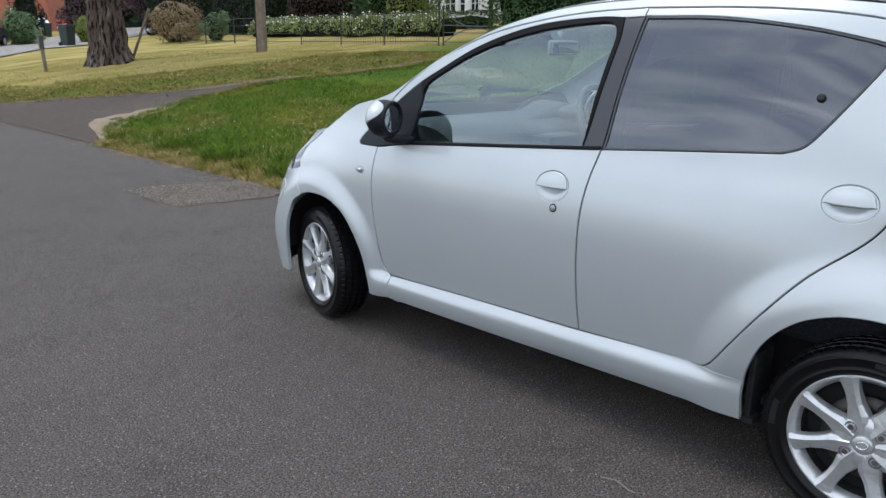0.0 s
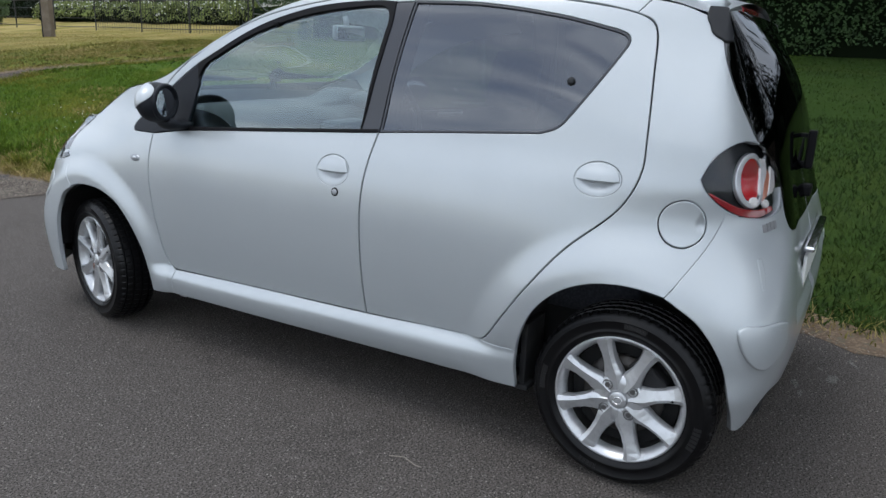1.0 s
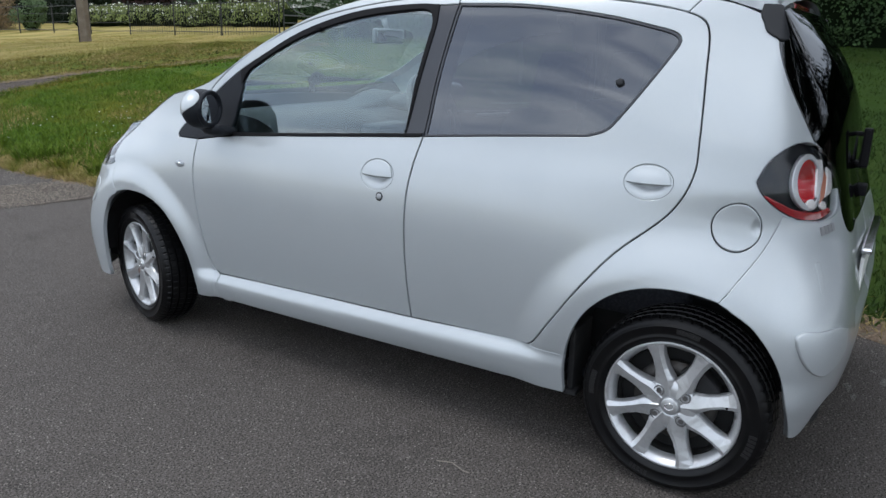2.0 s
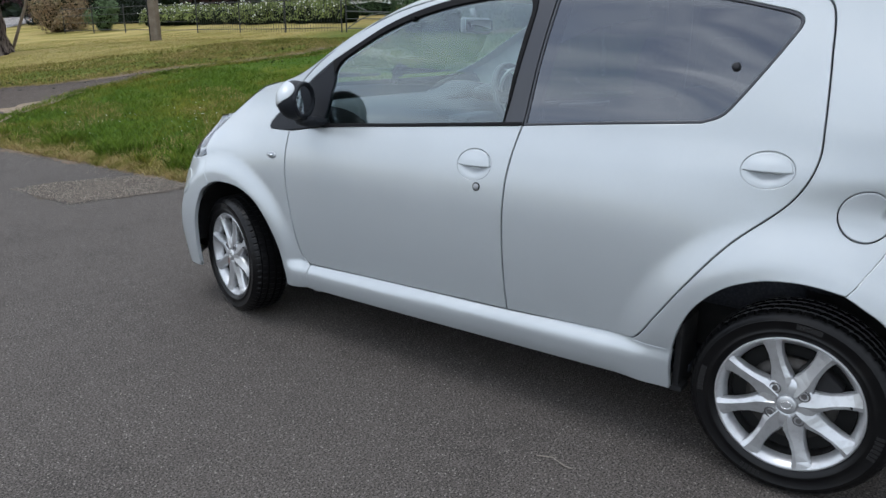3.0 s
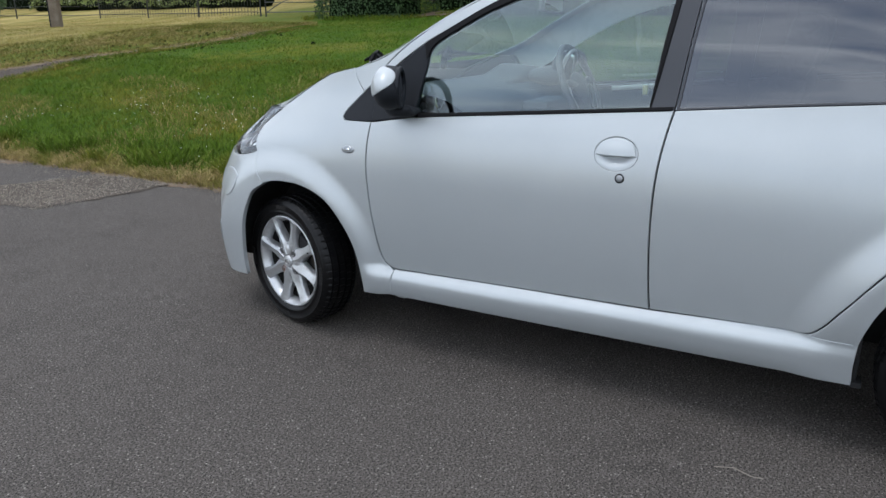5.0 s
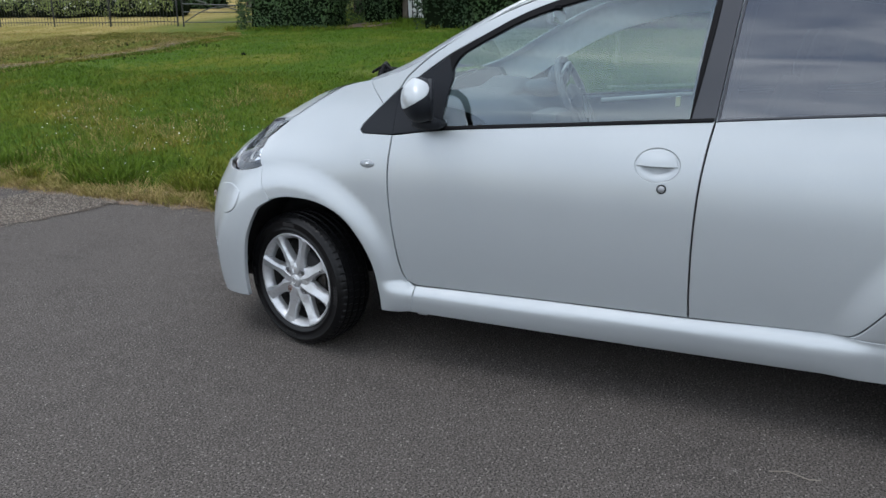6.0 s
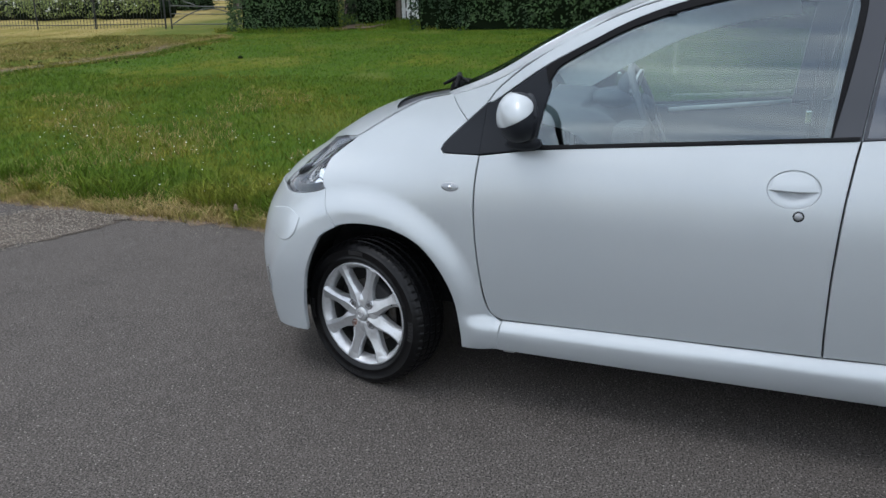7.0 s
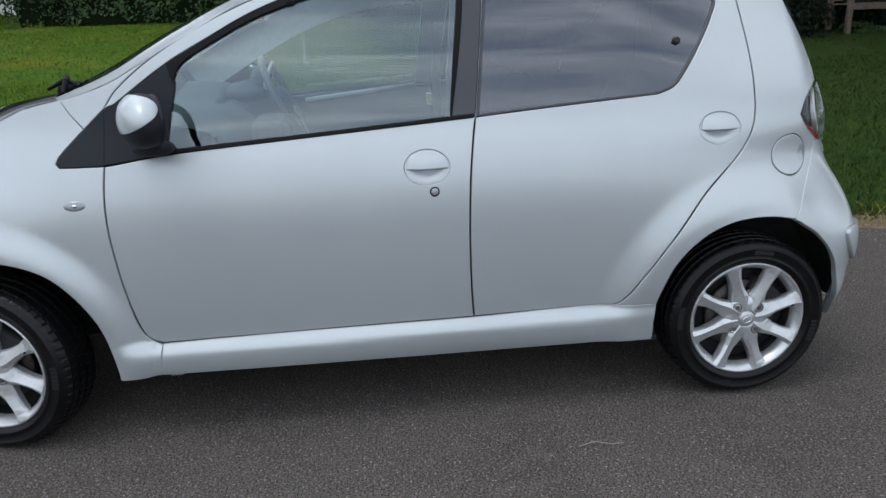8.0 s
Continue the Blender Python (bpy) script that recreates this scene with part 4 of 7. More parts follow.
REAR_ARCH_AFT = [(-0.106, 0.611), (-0.150, 0.587), (-0.192, 0.560), (-0.225, 0.525), (-0.252, 0.490), (-0.277, 0.449), (-0.303, 0.396), (-0.330, 0.344), (-0.362, 0.292), (-0.390, 0.248)]
BUMPER_SEAM_R = [(-0.106, 0.611), (-0.155, 0.683), (-0.198, 0.753), (-0.238, 0.832)]
TAIL_LAMP = [(-0.153, 0.919), (-0.187, 0.969), (-0.246, 1.006), (-0.300, 1.017), (-0.352, 1.008), (-0.415, 0.965), (-0.464, 0.888), (-0.444, 0.840), (-0.375, 0.817), (-0.278, 0.823), (-0.220, 0.853), (-0.177, 0.888), (-0.153, 0.919)]
HATCH_EDGE = [(-0.06, 1.365), (-0.085, 1.335), (-0.200, 1.217), (-0.284, 1.104), (-0.334, 1.032), (-0.356, 1.008), (-0.420, 0.965), (-0.469, 0.888), (-0.474, 0.82), (-0.51, 0.775), (-0.60, 0.756), (-0.75, 0.755)]
HEAD_TOP = [(2.405, 0.892), (2.475, 0.885), (2.62, 0.852), (2.71, 0.801), (2.80, 0.702)]
HEAD_LOW = [(2.80, 0.702), (2.76, 0.689), (2.69, 0.687), (2.60, 0.697), (2.495, 0.716)]
HEAD_BACK = [(2.495, 0.716), (2.522, 0.742), (2.532, 0.768), (2.521, 0.797), (2.474, 0.842), (2.405, 0.892)]
BUMPER_SEAM_F = [(2.495, 0.716), (2.478, 0.657), (2.435, 0.597)]
MID = Y_REAR - AROUND_R   # where the skin reaches the middle of the tail
NOSE_MID = Y_FRONT + AROUND_F


def both(name, data, mat, label="", parents=(car, car)):
    """The same part on the left and the right flank."""
    return shell(name, data, mat, parents[0], label), shell(name, mirrored(data), mat, parents[1], label)


# doors
front_doors = both("front_door", panel_data(skin, loop(F_FRONT, F_BOTTOM, MID_LOW, F_BELT), holes=[ring(1.025, 0.822, 0.064, 0.048, 40)], step=0.018), PAINT)
rear_outline = loop(R_BOTTOM, R_REAR, [(0.828, 1.398), (0.830, 1.371)], [(0.830, 1.371), (0.822, 1.369)], R_GLASS_TOP, [(0.318, 1.000), (0.6, 0.979), (0.874, 0.957)], MID_LOW[::-1])
rear_doors = both("rear_door", panel_data(skin, rear_outline, holes=[ring(0.127, 0.892, 0.064, 0.045, 40)], step=0.018), PAINT)
both("door_frame", panel_data(skin, loop(GAP_TOP, [(0.828, 1.398), (0.829, 1.369)], SEAL_TOP[::-1], [(1.896, 1.028), (1.923, 1.02)]), inset=0.0045, offset=0.0, step=0.016), PAINT, parents=front_doors)
window_back = [(0.829, 1.369), (0.852, 1.16), (0.874, 0.957)]
both("pillar_trim", panel_data(skin, loop([(0.829, 1.369), (0.90, 1.366)], [(0.90, 1.366), (0.895, 1.30), (0.918, 1.12), (0.946, 0.953)], [(0.946, 0.953), (0.874, 0.957)], window_back[::-1]), inset=0.003, offset=-0.002), PILLAR_BLACK, "glossy black pillar cover", parents=front_doors)
both("sail_panel", panel_data(skin, loop([(1.930, 0.868), (1.927, 0.95), (1.923, 1.02)], [(1.923, 1.02), (1.896, 1.028)], [(1.896, 1.028), (1.742, 1.136)], [(1.742, 1.136), (1.722, 1.085), (1.740, 1.0), (1.756, 0.891)], [(1.756, 0.891), (1.930, 0.868)]), inset=0.003), BLACK_TRIM, "black mirror mounting panel", parents=front_doors)
seal_outline = loop([(1.742, 1.136), (1.605, 1.213), (1.53, 1.253), (1.46, 1.284), (1.365, 1.316), (1.244, 1.346), (1.13, 1.362), (0.98, 1.371), (0.90, 1.368)], [(0.90, 1.368), (0.895, 1.30), (0.918, 1.12), (0.946, 0.953)], [(0.946, 0.953), (0.946, 0.966)], [(0.946, 0.966), (0.930, 1.12), (0.908, 1.300)], GLASS_TOP[::-1], [(1.728, 1.082), (1.742, 1.136)])
both("window_seal", panel_data(skin, seal_outline, inset=0.001, offset=0.002, depth=0.02, step=0.014), RUBBER, "black rubber window seal", parents=front_doors)
both("belt_seal", panel_data(skin, loop([(0.880, 0.956), (1.3, 0.925), (1.735, 0.893)], [(1.735, 0.893), (1.732, 0.903)], [(1.732, 0.903), (1.3, 0.933), (0.878, 0.964)], [(0.878, 0.964), (0.880, 0.956)]), inset=0.001, offset=0.003, step=0.014), RUBBER, "black rubber belt strip", parents=front_doors)
glass_outline = loop(GLASS_TOP, [(0.908, 1.300), (0.930, 1.12), (0.950, 0.955)], [(0.950, 0.955), (1.3, 0.930), (1.757, 0.896)], [(1.757, 0.896), (1.745, 1.0), (1.728, 1.082)])
both("window_pane", panel_data(skin, glass_outline, inset=-0.006, depth=0, offset=-0.006, step=0.03), GLASS_FRONT, "clear side window pane", parents=front_doors)
r_glass = loop([(0.868, 0.958), (0.846, 1.16), (0.822, 1.369)], R_GLASS_TOP, [(0.318, 1.000), (0.6, 0.980), (0.868, 0.958)])
both("window_seal", panel_data(skin, r_glass, holes=[loop([(0.864, 0.961), (0.843, 1.16), (0.819, 1.366)], [(0.819, 1.366), (0.58, 1.359), (0.33, 1.328), (0.184, 1.297), (0.131, 1.281), (0.117, 1.2645), (0.126, 1.239), (0.181, 1.144), (0.245, 1.050), (0.2715, 1.0215), (0.3185, 1.0035)], [(0.3185, 1.0035), (0.6, 0.983), (0.864, 0.961)])], inset=0.0005, offset=-0.001, depth=0.006, step=0.013), PILLAR_BLACK, "black rear window border", parents=rear_doors)
both("window_pane", panel_data(skin, r_glass, inset=-0.004, depth=0, offset=-0.006, step=0.03), GLASS_DARK, "dark privacy glass pane", parents=rear_doors)
both("door_edge", panel_data(skin, loop([(0.872, 0.958), (0.850, 1.16), (0.827, 1.369)], [(0.827, 1.369), (0.8245, 1.369)], [(0.8245, 1.369), (0.8475, 1.16), (0.8695, 0.958)], [(0.8695, 0.958), (0.872, 0.958)]), inset=0.0, offset=-0.007, depth=0.012, soft=0.001, step=0.02), PAINT, "silver door edge", parents=rear_doors)
for c, doors, rv in (((1.025, 0.822), front_doors, 0.048), ((0.127, 0.892), rear_doors, 0.045)):
    scoop_dent = lambda u, v, c=c, rv=rv: 0.012 * smoothstep(1.0, 0.30, math.hypot((u - c[0]) / 0.064, (v - c[1] - 0.004) / rv))
    both("handle_recess", panel_data(skin, ring(c[0], c[1], 0.064, rv, 40), inset=-0.002, depth=0, offset=-0.0015, step=0.006, dent=scoop_dent), PAINT, parents=doors)
    lip = loop([(c[0] - 0.062, c[1] - 0.003), (c[0] - 0.03, c[1] - 0.0055), (c[0] + 0.03, c[1] - 0.0055), (c[0] + 0.062, c[1] - 0.003)], [(c[0] + 0.062, c[1] - 0.003), (c[0] + 0.050, c[1] + rv * 0.62), (c[0] + 0.027, c[1] + rv * 0.88), (c[0], c[1] + rv * 0.97), (c[0] - 0.027, c[1] + rv * 0.88), (c[0] - 0.050, c[1] + rv * 0.62), (c[0] - 0.062, c[1] - 0.003)], step=0.006)
    swell = lambda u, v, c=c, rv=rv: -0.0065 * max(0.0, 1 - ((u - c[0]) / 0.066) ** 2) * smoothstep(rv, 0.15 * rv, v - c[1])
    both("door_handle", panel_data(skin, lip, inset=0.0025, depth=0.016, offset=0.001, step=0.007, soft=0.003, dent=swell), PAINT, parents=doors)


def on_skin(u, z, out=0.0):
    n = normal_at(skin, u, z)
    p = Vector(skin(u, z)) + n * out
    return p, n


def stud(name, u, z, r, thick, mat, parents, label="", flip=True, aspect=1.0):
    """A round domed piece sitting on the flank, on both sides."""
    p, n = on_skin(u, z, -0.004)
    for k, par in enumerate(parents):
        bm = bmesh.new()
        revolve(bm, [(thick, 0.0005), (thick, r * 0.55), (thick * 0.8, r * 0.86), (thick * 0.3, r), (-0.002, r)], 20)
        q = n.to_track_quat("X", "Z").to_matrix().to_4x4()
        bmesh.ops.transform(bm, matrix=Matrix.Translation(p) @ q @ Matrix.Diagonal((1, aspect, 1, 1)), verts=bm.verts)
        if k:
            bmesh.ops.scale(bm, vec=(-1, 1, 1), verts=bm.verts)
            bmesh.ops.reverse_faces(bm, faces=bm.faces)
        part(name, bm, mat, par, label, smooth=True)


stud("lock", 1.006, 0.752, 0.0115, 0.0085, RIM_GREY, front_doors[:1], "round metal key lock")
stud("lock_rim", 1.006, 0.752, 0.0165, 0.0060, SATIN_TRIM, front_doors[:1])
stud("window_catch", 0.253, 1.150, 0.012, 0.009, SATIN_TRIM, rear_doors, "black round window catch")
stud("indicator", 2.020, 0.762, 0.0135, 0.010, LENS_CLEAR, (car, car), "clear oval side indicator", aspect=2.2)
stud("indicator_rim", 2.020, 0.762, 0.0162, 0.0065, RIM_GREY, (car, car), aspect=2.05)
stud("indicator_bulb", 2.018, 0.762, 0.006, 0.0108, CHROME, (car, car), aspect=1.3)
clip_at, _ = on_skin(1.388, 1.289, 0.003)
bm = bmesh.new()
box(bm, clip_at + Vector((-0.005, -0.011, -0.007)), clip_at + Vector((0.005, 0.011, 0.005)), 0.002)
part("seal_clip", bm, RUBBER, front_doors[0], "small black clip on the window seal")

# wings, sills, bumpers
fender_outline = loop(F_FRONT, [(1.843, 0.318), (1.850, 0.27), (1.856, 0.220)], [(1.856, 0.220), (1.985, 0.207)], FRONT_ARCH, BUMPER_SEAM_F[::-1], HEAD_BACK, [(2.405, 0.892), (2.316, 0.943), (2.23, 0.989), (2.146, 1.026), (2.042, 1.049)], [(2.042, 1.049), (2.02, 1.010), (1.982, 0.966)], [(1.982, 0.966), (2.056, 0.892), (2.064, 0.876), (2.055, 0.865)], [(2.055, 0.865), (1.930, 0.866)])
SILL_BULGE = spline([(0.19, 0.012), (0.212, 0.022), (0.235, 0.029), (0.26, 0.0325), (0.28, 0.033), (0.294, 0.030), (0.306, 0.020), (0.316, 0.009), (0.325, 0.0), (0.34, 0.0)])


def sill_dent(u, v):
    return -SILL_BULGE(v) * smoothstep(1.99, 1.90, u) if v < 0.335 else 0.0


both("front_wing", panel_data(skin, fender_outline, inset=0.0045, step=0.017, dent=lambda u, v: sill_dent(u, v) if u < 2.0 else 0.0), PAINT)
both("wing_trim", panel_data(skin, loop([(1.930, 0.868), (2.052, 0.867), (2.064, 0.876)], [(2.064, 0.876), (2.056, 0.892), (1.982, 0.966), (1.923, 1.02)], [(1.923, 1.02), (1.927, 0.95), (1.930, 0.868)]), inset=0.002, offset=-0.001), BLACK_TRIM, "black triangular trim at the pillar's foot")
sill_outline = loop([(1.843, 0.318), (1.4, 0.328), (0.893, 0.338), (0.65, 0.346), (0.49, 0.350)], [(0.49, 0.350), (0.318, 0.352)], [(0.318, 0.352), (0.322, 0.29), (0.320, 0.226)], [(0.320, 0.226), (1.0, 0.222), (1.856, 0.222)], [(1.856, 0.222), (1.850, 0.27), (1.843, 0.318)])
both("sill", panel_data(skin, sill_outline, inset=0.001, step=0.012, dent=lambda u, v: -SILL_BULGE(v - 0.022 * smoothstep(1.84, 0.55, u)) * (0.3 + 0.7 * smoothstep(0.32, 0.56, u)) if v < 0.36 else 0.0), PAINT)
quarter_outline = loop([(0.49, 0.350), (0.435, 0.360), (0.37, 0.445), (0.29, 0.56), (0.188, 0.692), (0.072, 0.80), (0.030, 0.862), (0.010, 0.93), (0.011, 1.0), (0.018, 1.09), (0.030, 1.19), (0.043, 1.28), (0.062, 1.318), (0.11, 1.342)], [(0.11, 1.342), (0.08, 1.382)], [(0.08, 1.382), (0.0, 1.367), (-0.085, 1.335)], HATCH_EDGE[1:6], [(-0.356, 1.008), (-0.352, 1.008)], TAIL_LAMP[4::-1], TAIL_LAMP[:8:-1], [(-0.278, 0.823), (-0.238, 0.832)], BUMPER_SEAM_R[::-1], REAR_ARCH[::-1], [(0.322, 0.235), (0.33, 0.352)], [(0.33, 0.352), (0.49, 0.350)])
fuel_ring = ring(-0.116, 0.798, 0.067, 0.062, 44)
both("rear_wing", panel_data(skin, quarter_outline, holes=[fuel_ring], inset=0.0042, step=0.016, dent=lambda u, v: -SILL_BULGE(v - 0.022) * (0.3 + 0.7 * smoothstep(0.32, 0.56, u)) if v < 0.36 and u > 0.25 else 0.0), PAINT)
flap = panel_data(skin, fuel_ring, inset=0.0042, step=0.014, dent=lambda u, v: 0.008 * smoothstep(0.024, 0.006, math.hypot(u + 0.172, v - 0.800)))
both("fuel_flap", flap, PAINT, "round silver fuel filler flap")
bumper_outline = loop(REAR_ARCH_AFT[::-1], BUMPER_SEAM_R, [(-0.238, 0.832), (-0.278, 0.823)], TAIL_LAMP[9:5:-1], [(-0.464, 0.888), (-0.469, 0.888)], HATCH_EDGE[7:], [(-0.75, 0.755), (MID, 0.755)], [(MID, 0.755), (MID, 0.33)], [(MID, 0.33), (-0.70, 0.335), (-0.60, 0.352), (-0.535, 0.350), (-0.490, 0.318), (-0.465, 0.268), (-0.430, 0.244), (-0.390, 0.248)])


def plate_dent(u, v):
    return 0.012 * smoothstep(-0.70, -0.74, u) * smoothstep(0.50, 0.53, v) * smoothstep(0.68, 0.66, v)


half = panel_data(skin, bumper_outline, inset=0.002, step=0.018, dent=plate_dent)
shell("rear_bumper", joined(half, mirrored(half)), PAINT, car)
cap = loop([(-0.310, 0.551), (-0.328, 0.560), (-0.390, 0.560), (-0.466, 0.563), (-0.52, 0.557)], [(-0.52, 0.557), (-0.525, 0.51), (-0.475, 0.470)], [(-0.475, 0.470), (-0.440, 0.455), (-0.410, 0.453), (-0.371, 0.467), (-0.336, 0.498), (-0.316, 0.530), (-0.310, 0.551)], step=0.008)
both("bumper_corner", panel_data(skin, cap, inset=0.0, offset=0.013, soft=0.006, depth=0.02, step=0.014), PAINT, "raised silver bumper corner cap")
both("bumper_reflector", panel_data(skin, loop([(-0.340, 0.715), (-0.351, 0.719)], [(-0.351, 0.719), (-0.369, 0.690), (-0.386, 0.652)], [(-0.386, 0.652), (-0.377, 0.648), (-0.356, 0.684), (-0.340, 0.715)], step=0.006), inset=0, offset=0.002, depth=0.008, step=0.01), PAINT, "slim moulding on the bumper")
front_half_outline = loop(FRONT_ARCH_FORE[::-1], BUMPER_SEAM_F[::-1], HEAD_LOW[::-1], [(2.80, 0.702), (3.0, 0.700), (NOSE_MID, 0.698)], [(NOSE_MID, 0.698), (NOSE_MID, 0.17)], [(NOSE_MID, 0.17), (2.9, 0.17), (2.612, 0.185)])
grille_dent = lambda u, v: 0.03 * smoothstep(3.1, 3.16, u) * smoothstep(0.22, 0.25, v) * smoothstep(0.46, 0.43, v)
half = panel_data(skin, front_half_outline, inset=0.002, step=0.018, dent=grille_dent)
shell("front_bumper", joined(half, mirrored(half)), PAINT, car)
both("tow_cover", panel_data(skin, loop([(2.622, 0.610), (2.628, 0.565), (2.660, 0.532), (2.72, 0.522), (2.80, 0.535)], [(2.80, 0.535), (2.81, 0.61)], [(2.81, 0.61), (2.71, 0.628), (2.622, 0.610)], step=0.008), inset=0.0, offset=0.0035, depth=0.008, step=0.014), PAINT, "round silver bumper cover")
both("fog_lamp", panel_data(skin, ring(2.80, 0.345, 0.035, 0.045, 28), inset=0, offset=0.004, depth=0.01, step=0.012), LENS_CLEAR, "clear fog lamp")

# lamps
head_outline = loop(HEAD_TOP, HEAD_LOW, HEAD_BACK)
both("headlamp", panel_data(skin, head_outline, inset=0.003, offset=-0.035, depth=0, step=0.02), LAMP_GREY, "headlamp with clear lens and chrome reflector")
lamps = both("headlamp_lens", panel_data(skin, head_outline, inset=0.003, depth=0.014, step=0.018), LENS_CLEAR, "clear headlamp lens")
both("reflector", panel_data(skin, loop([(2.560, 0.735), (2.572, 0.775), (2.560, 0.812), (2.535, 0.838)], [(2.535, 0.838), (2.60, 0.822), (2.632, 0.775), (2.622, 0.728)], [(2.622, 0.728), (2.560, 0.735)]), inset=0, offset=-0.026, depth=0.004, step=0.010, dent=lambda u, v: 0.010 * math.sin((v - 0.1 * u) * 60) ** 2), CHROME, "ribbed bright reflector")
both("lamp_bezel", panel_data(skin, loop([(2.425, 0.889), (2.475, 0.881), (2.62, 0.846), (2.70, 0.798)], [(2.70, 0.798), (2.685, 0.782)], [(2.685, 0.782), (2.61, 0.826), (2.50, 0.858), (2.425, 0.889)], step=0.01), inset=0, offset=-0.010, depth=0.006, step=0.012), LAMP_GREY, "grey upper bezel")
both("reflector", panel_data(skin, ring(2.668, 0.772, 0.030, 0.030, 28), inset=0, offset=-0.026, depth=0.004, step=0.010, dent=lambda u, v: 0.03 * smoothstep(0.04, 0.0, math.hypot(u - 2.668, v - 0.772))), BOLT, "round bright reflector")
both("lamp_bezel", panel_data(skin, loop([(2.505, 0.722), (2.60, 0.706), (2.69, 0.698), (2.76, 0.714)], [(2.76, 0.714), (2.755, 0.735)], [(2.755, 0.735), (2.69, 0.722), (2.60, 0.730), (2.512, 0.748)], [(2.512, 0.748), (2.505, 0.722)]), inset=0, offset=-0.012, depth=0.006, step=0.012), LAMP_DARK, "black lower bezel")
tail_loop = loop(TAIL_LAMP)[::1]
both("tail_lamp", panel_data(skin, tail_loop, inset=0.003, offset=-0.022, depth=0, step=0.02), LAMP_DARK, "smoked tail lamp with red and clear chambers")
both("tail_lens", panel_data(skin, tail_loop, inset=0.003, offset=0.009, depth=0.020, step=0.014, soft=0.006, dent=lambda u, v: -0.014 * smoothstep(0.2, 0.0, math.hypot((u + 0.31) * 1.2, (v - 0.915) * 1.8))), LENS_SMOKE, "smoked clear outer lens")
both("lamp_bezel", panel_data(skin, ring(-0.329, 0.916, 0.056, 0.070, 44), holes=[ring(-0.332, 0.916, 0.046, 0.061, 44)], inset=0, offset=-0.006, depth=0.012, step=0.012), ALLOY, "pale ring round the lamps")
both("brake_lamp", panel_data(skin, ring(-0.330, 0.921, 0.037, 0.057, 36), inset=0, offset=-0.008, depth=0.008, step=0.008, dent=lambda u, v: 0.003 * math.sin(v * 420) ** 2), LENS_RED, "red brake lamp")
both("reverse_lamp", panel_data(skin, loop([(-0.374, 0.969), (-0.394, 0.967)], [(-0.394, 0.967), (-0.400, 0.930), (-0.376, 0.893), (-0.358, 0.878)], [(-0.358, 0.878), (-0.368, 0.923), (-0.374, 0.969)], step=0.006), inset=0, offset=-0.006, depth=0.008, step=0.008), LAMP_WHITE, "clear reversing lamp")
both("turn_lamp", panel_data(skin, loop([(-0.405, 0.938), (-0.417, 0.924)], [(-0.417, 0.924), (-0.396, 0.876), (-0.369, 0.862)], [(-0.369, 0.862), (-0.385, 0.905), (-0.405, 0.938)], step=0.006), inset=0, offset=-0.006, depth=0.008, step=0.008), AMBER, "amber indicator chamber")
both("reverse_lamp", panel_data(skin, loop([(-0.424, 0.945), (-0.447, 0.930)], [(-0.447, 0.930), (-0.438, 0.888), (-0.401, 0.874)], [(-0.401, 0.874), (-0.420, 0.911), (-0.424, 0.945)], step=0.006), inset=0, offset=-0.005, depth=0.006, step=0.008), LAMP_WHITE, "clear lamp chamber")
both("reflector_cup", panel_data(skin, ring(-0.335, 0.860, 0.015, 0.011, 24), inset=0, offset=-0.005, depth=0.006, step=0.008), LAMP_WHITE, "small pale reflector cup")
both("reflector_cup", panel_data(skin, ring(-0.385, 0.852, 0.013, 0.009, 24), inset=0, offset=-0.005, depth=0.006, step=0.008), LAMP_WHITE, "small pale reflector cup")
both("reflector_strip", panel_data(skin, loop([(-0.186, 0.884), (-0.226, 0.855), (-0.282, 0.829), (-0.352, 0.822), (-0.412, 0.834)], [(-0.412, 0.834), (-0.406, 0.843)], [(-0.406, 0.843), (-0.352, 0.837), (-0.282, 0.844), (-0.230, 0.865), (-0.186, 0.884)], step=0.008), inset=0, offset=-0.003, depth=0.006, step=0.010), LENS_DEEP, "red reflector strip")

# hatch
hatch_outline = loop(HATCH_EDGE[1:], [(-0.75, 0.755), (MID, 0.755)], [(MID, 0.755), (MID, 1.365)], [(MID, 1.365), (-0.4, 1.36), (-0.085, 1.335)])
half = panel_data(skin, hatch_outline, inset=0.003, depth=0.012, offset=0.0, step=0.024)
hatch = shell("tailgate", joined(half, mirrored(half)), GLASS_HATCH, car, "dark all-glass tailgate")
half = panel_data(skin, hatch_outline, inset=-0.002, depth=0.0, offset=-0.022, step=0.05)
shell("tailgate_lining", joined(half, mirrored(half)), SATIN_TRIM, car)

# bonnet and roof
EDGE_U, EDGE_Z = spline([(i, p[0]) for i, p in enumerate(BONNET_EDGE)]), spline([(i, p[1]) for i, p in enumerate(BONNET_EDGE)])
MID_Y, MID_Z = spline([(i, p[0]) for i, p in enumerate(BONNET_MIDDLE)]), spline([(i, p[1]) for i, p in enumerate(BONNET_MIDDLE)])


def bonnet_skin(t, s):
    e = skin(EDGE_U(t), EDGE_Z(t))
    s *= 1 - 0.006 * smoothstep(3.7, 4.8, t)
    w = 1 - abs(s) ** (2 + 0.8 * smoothstep(5.0, 8.0, t))
    return (e[0] * s, e[1] + (MID_Y(t) - e[1]) * w, e[2] + (MID_Z(t) - e[2]) * (1 - abs(s) ** 2.6) + 0.002)


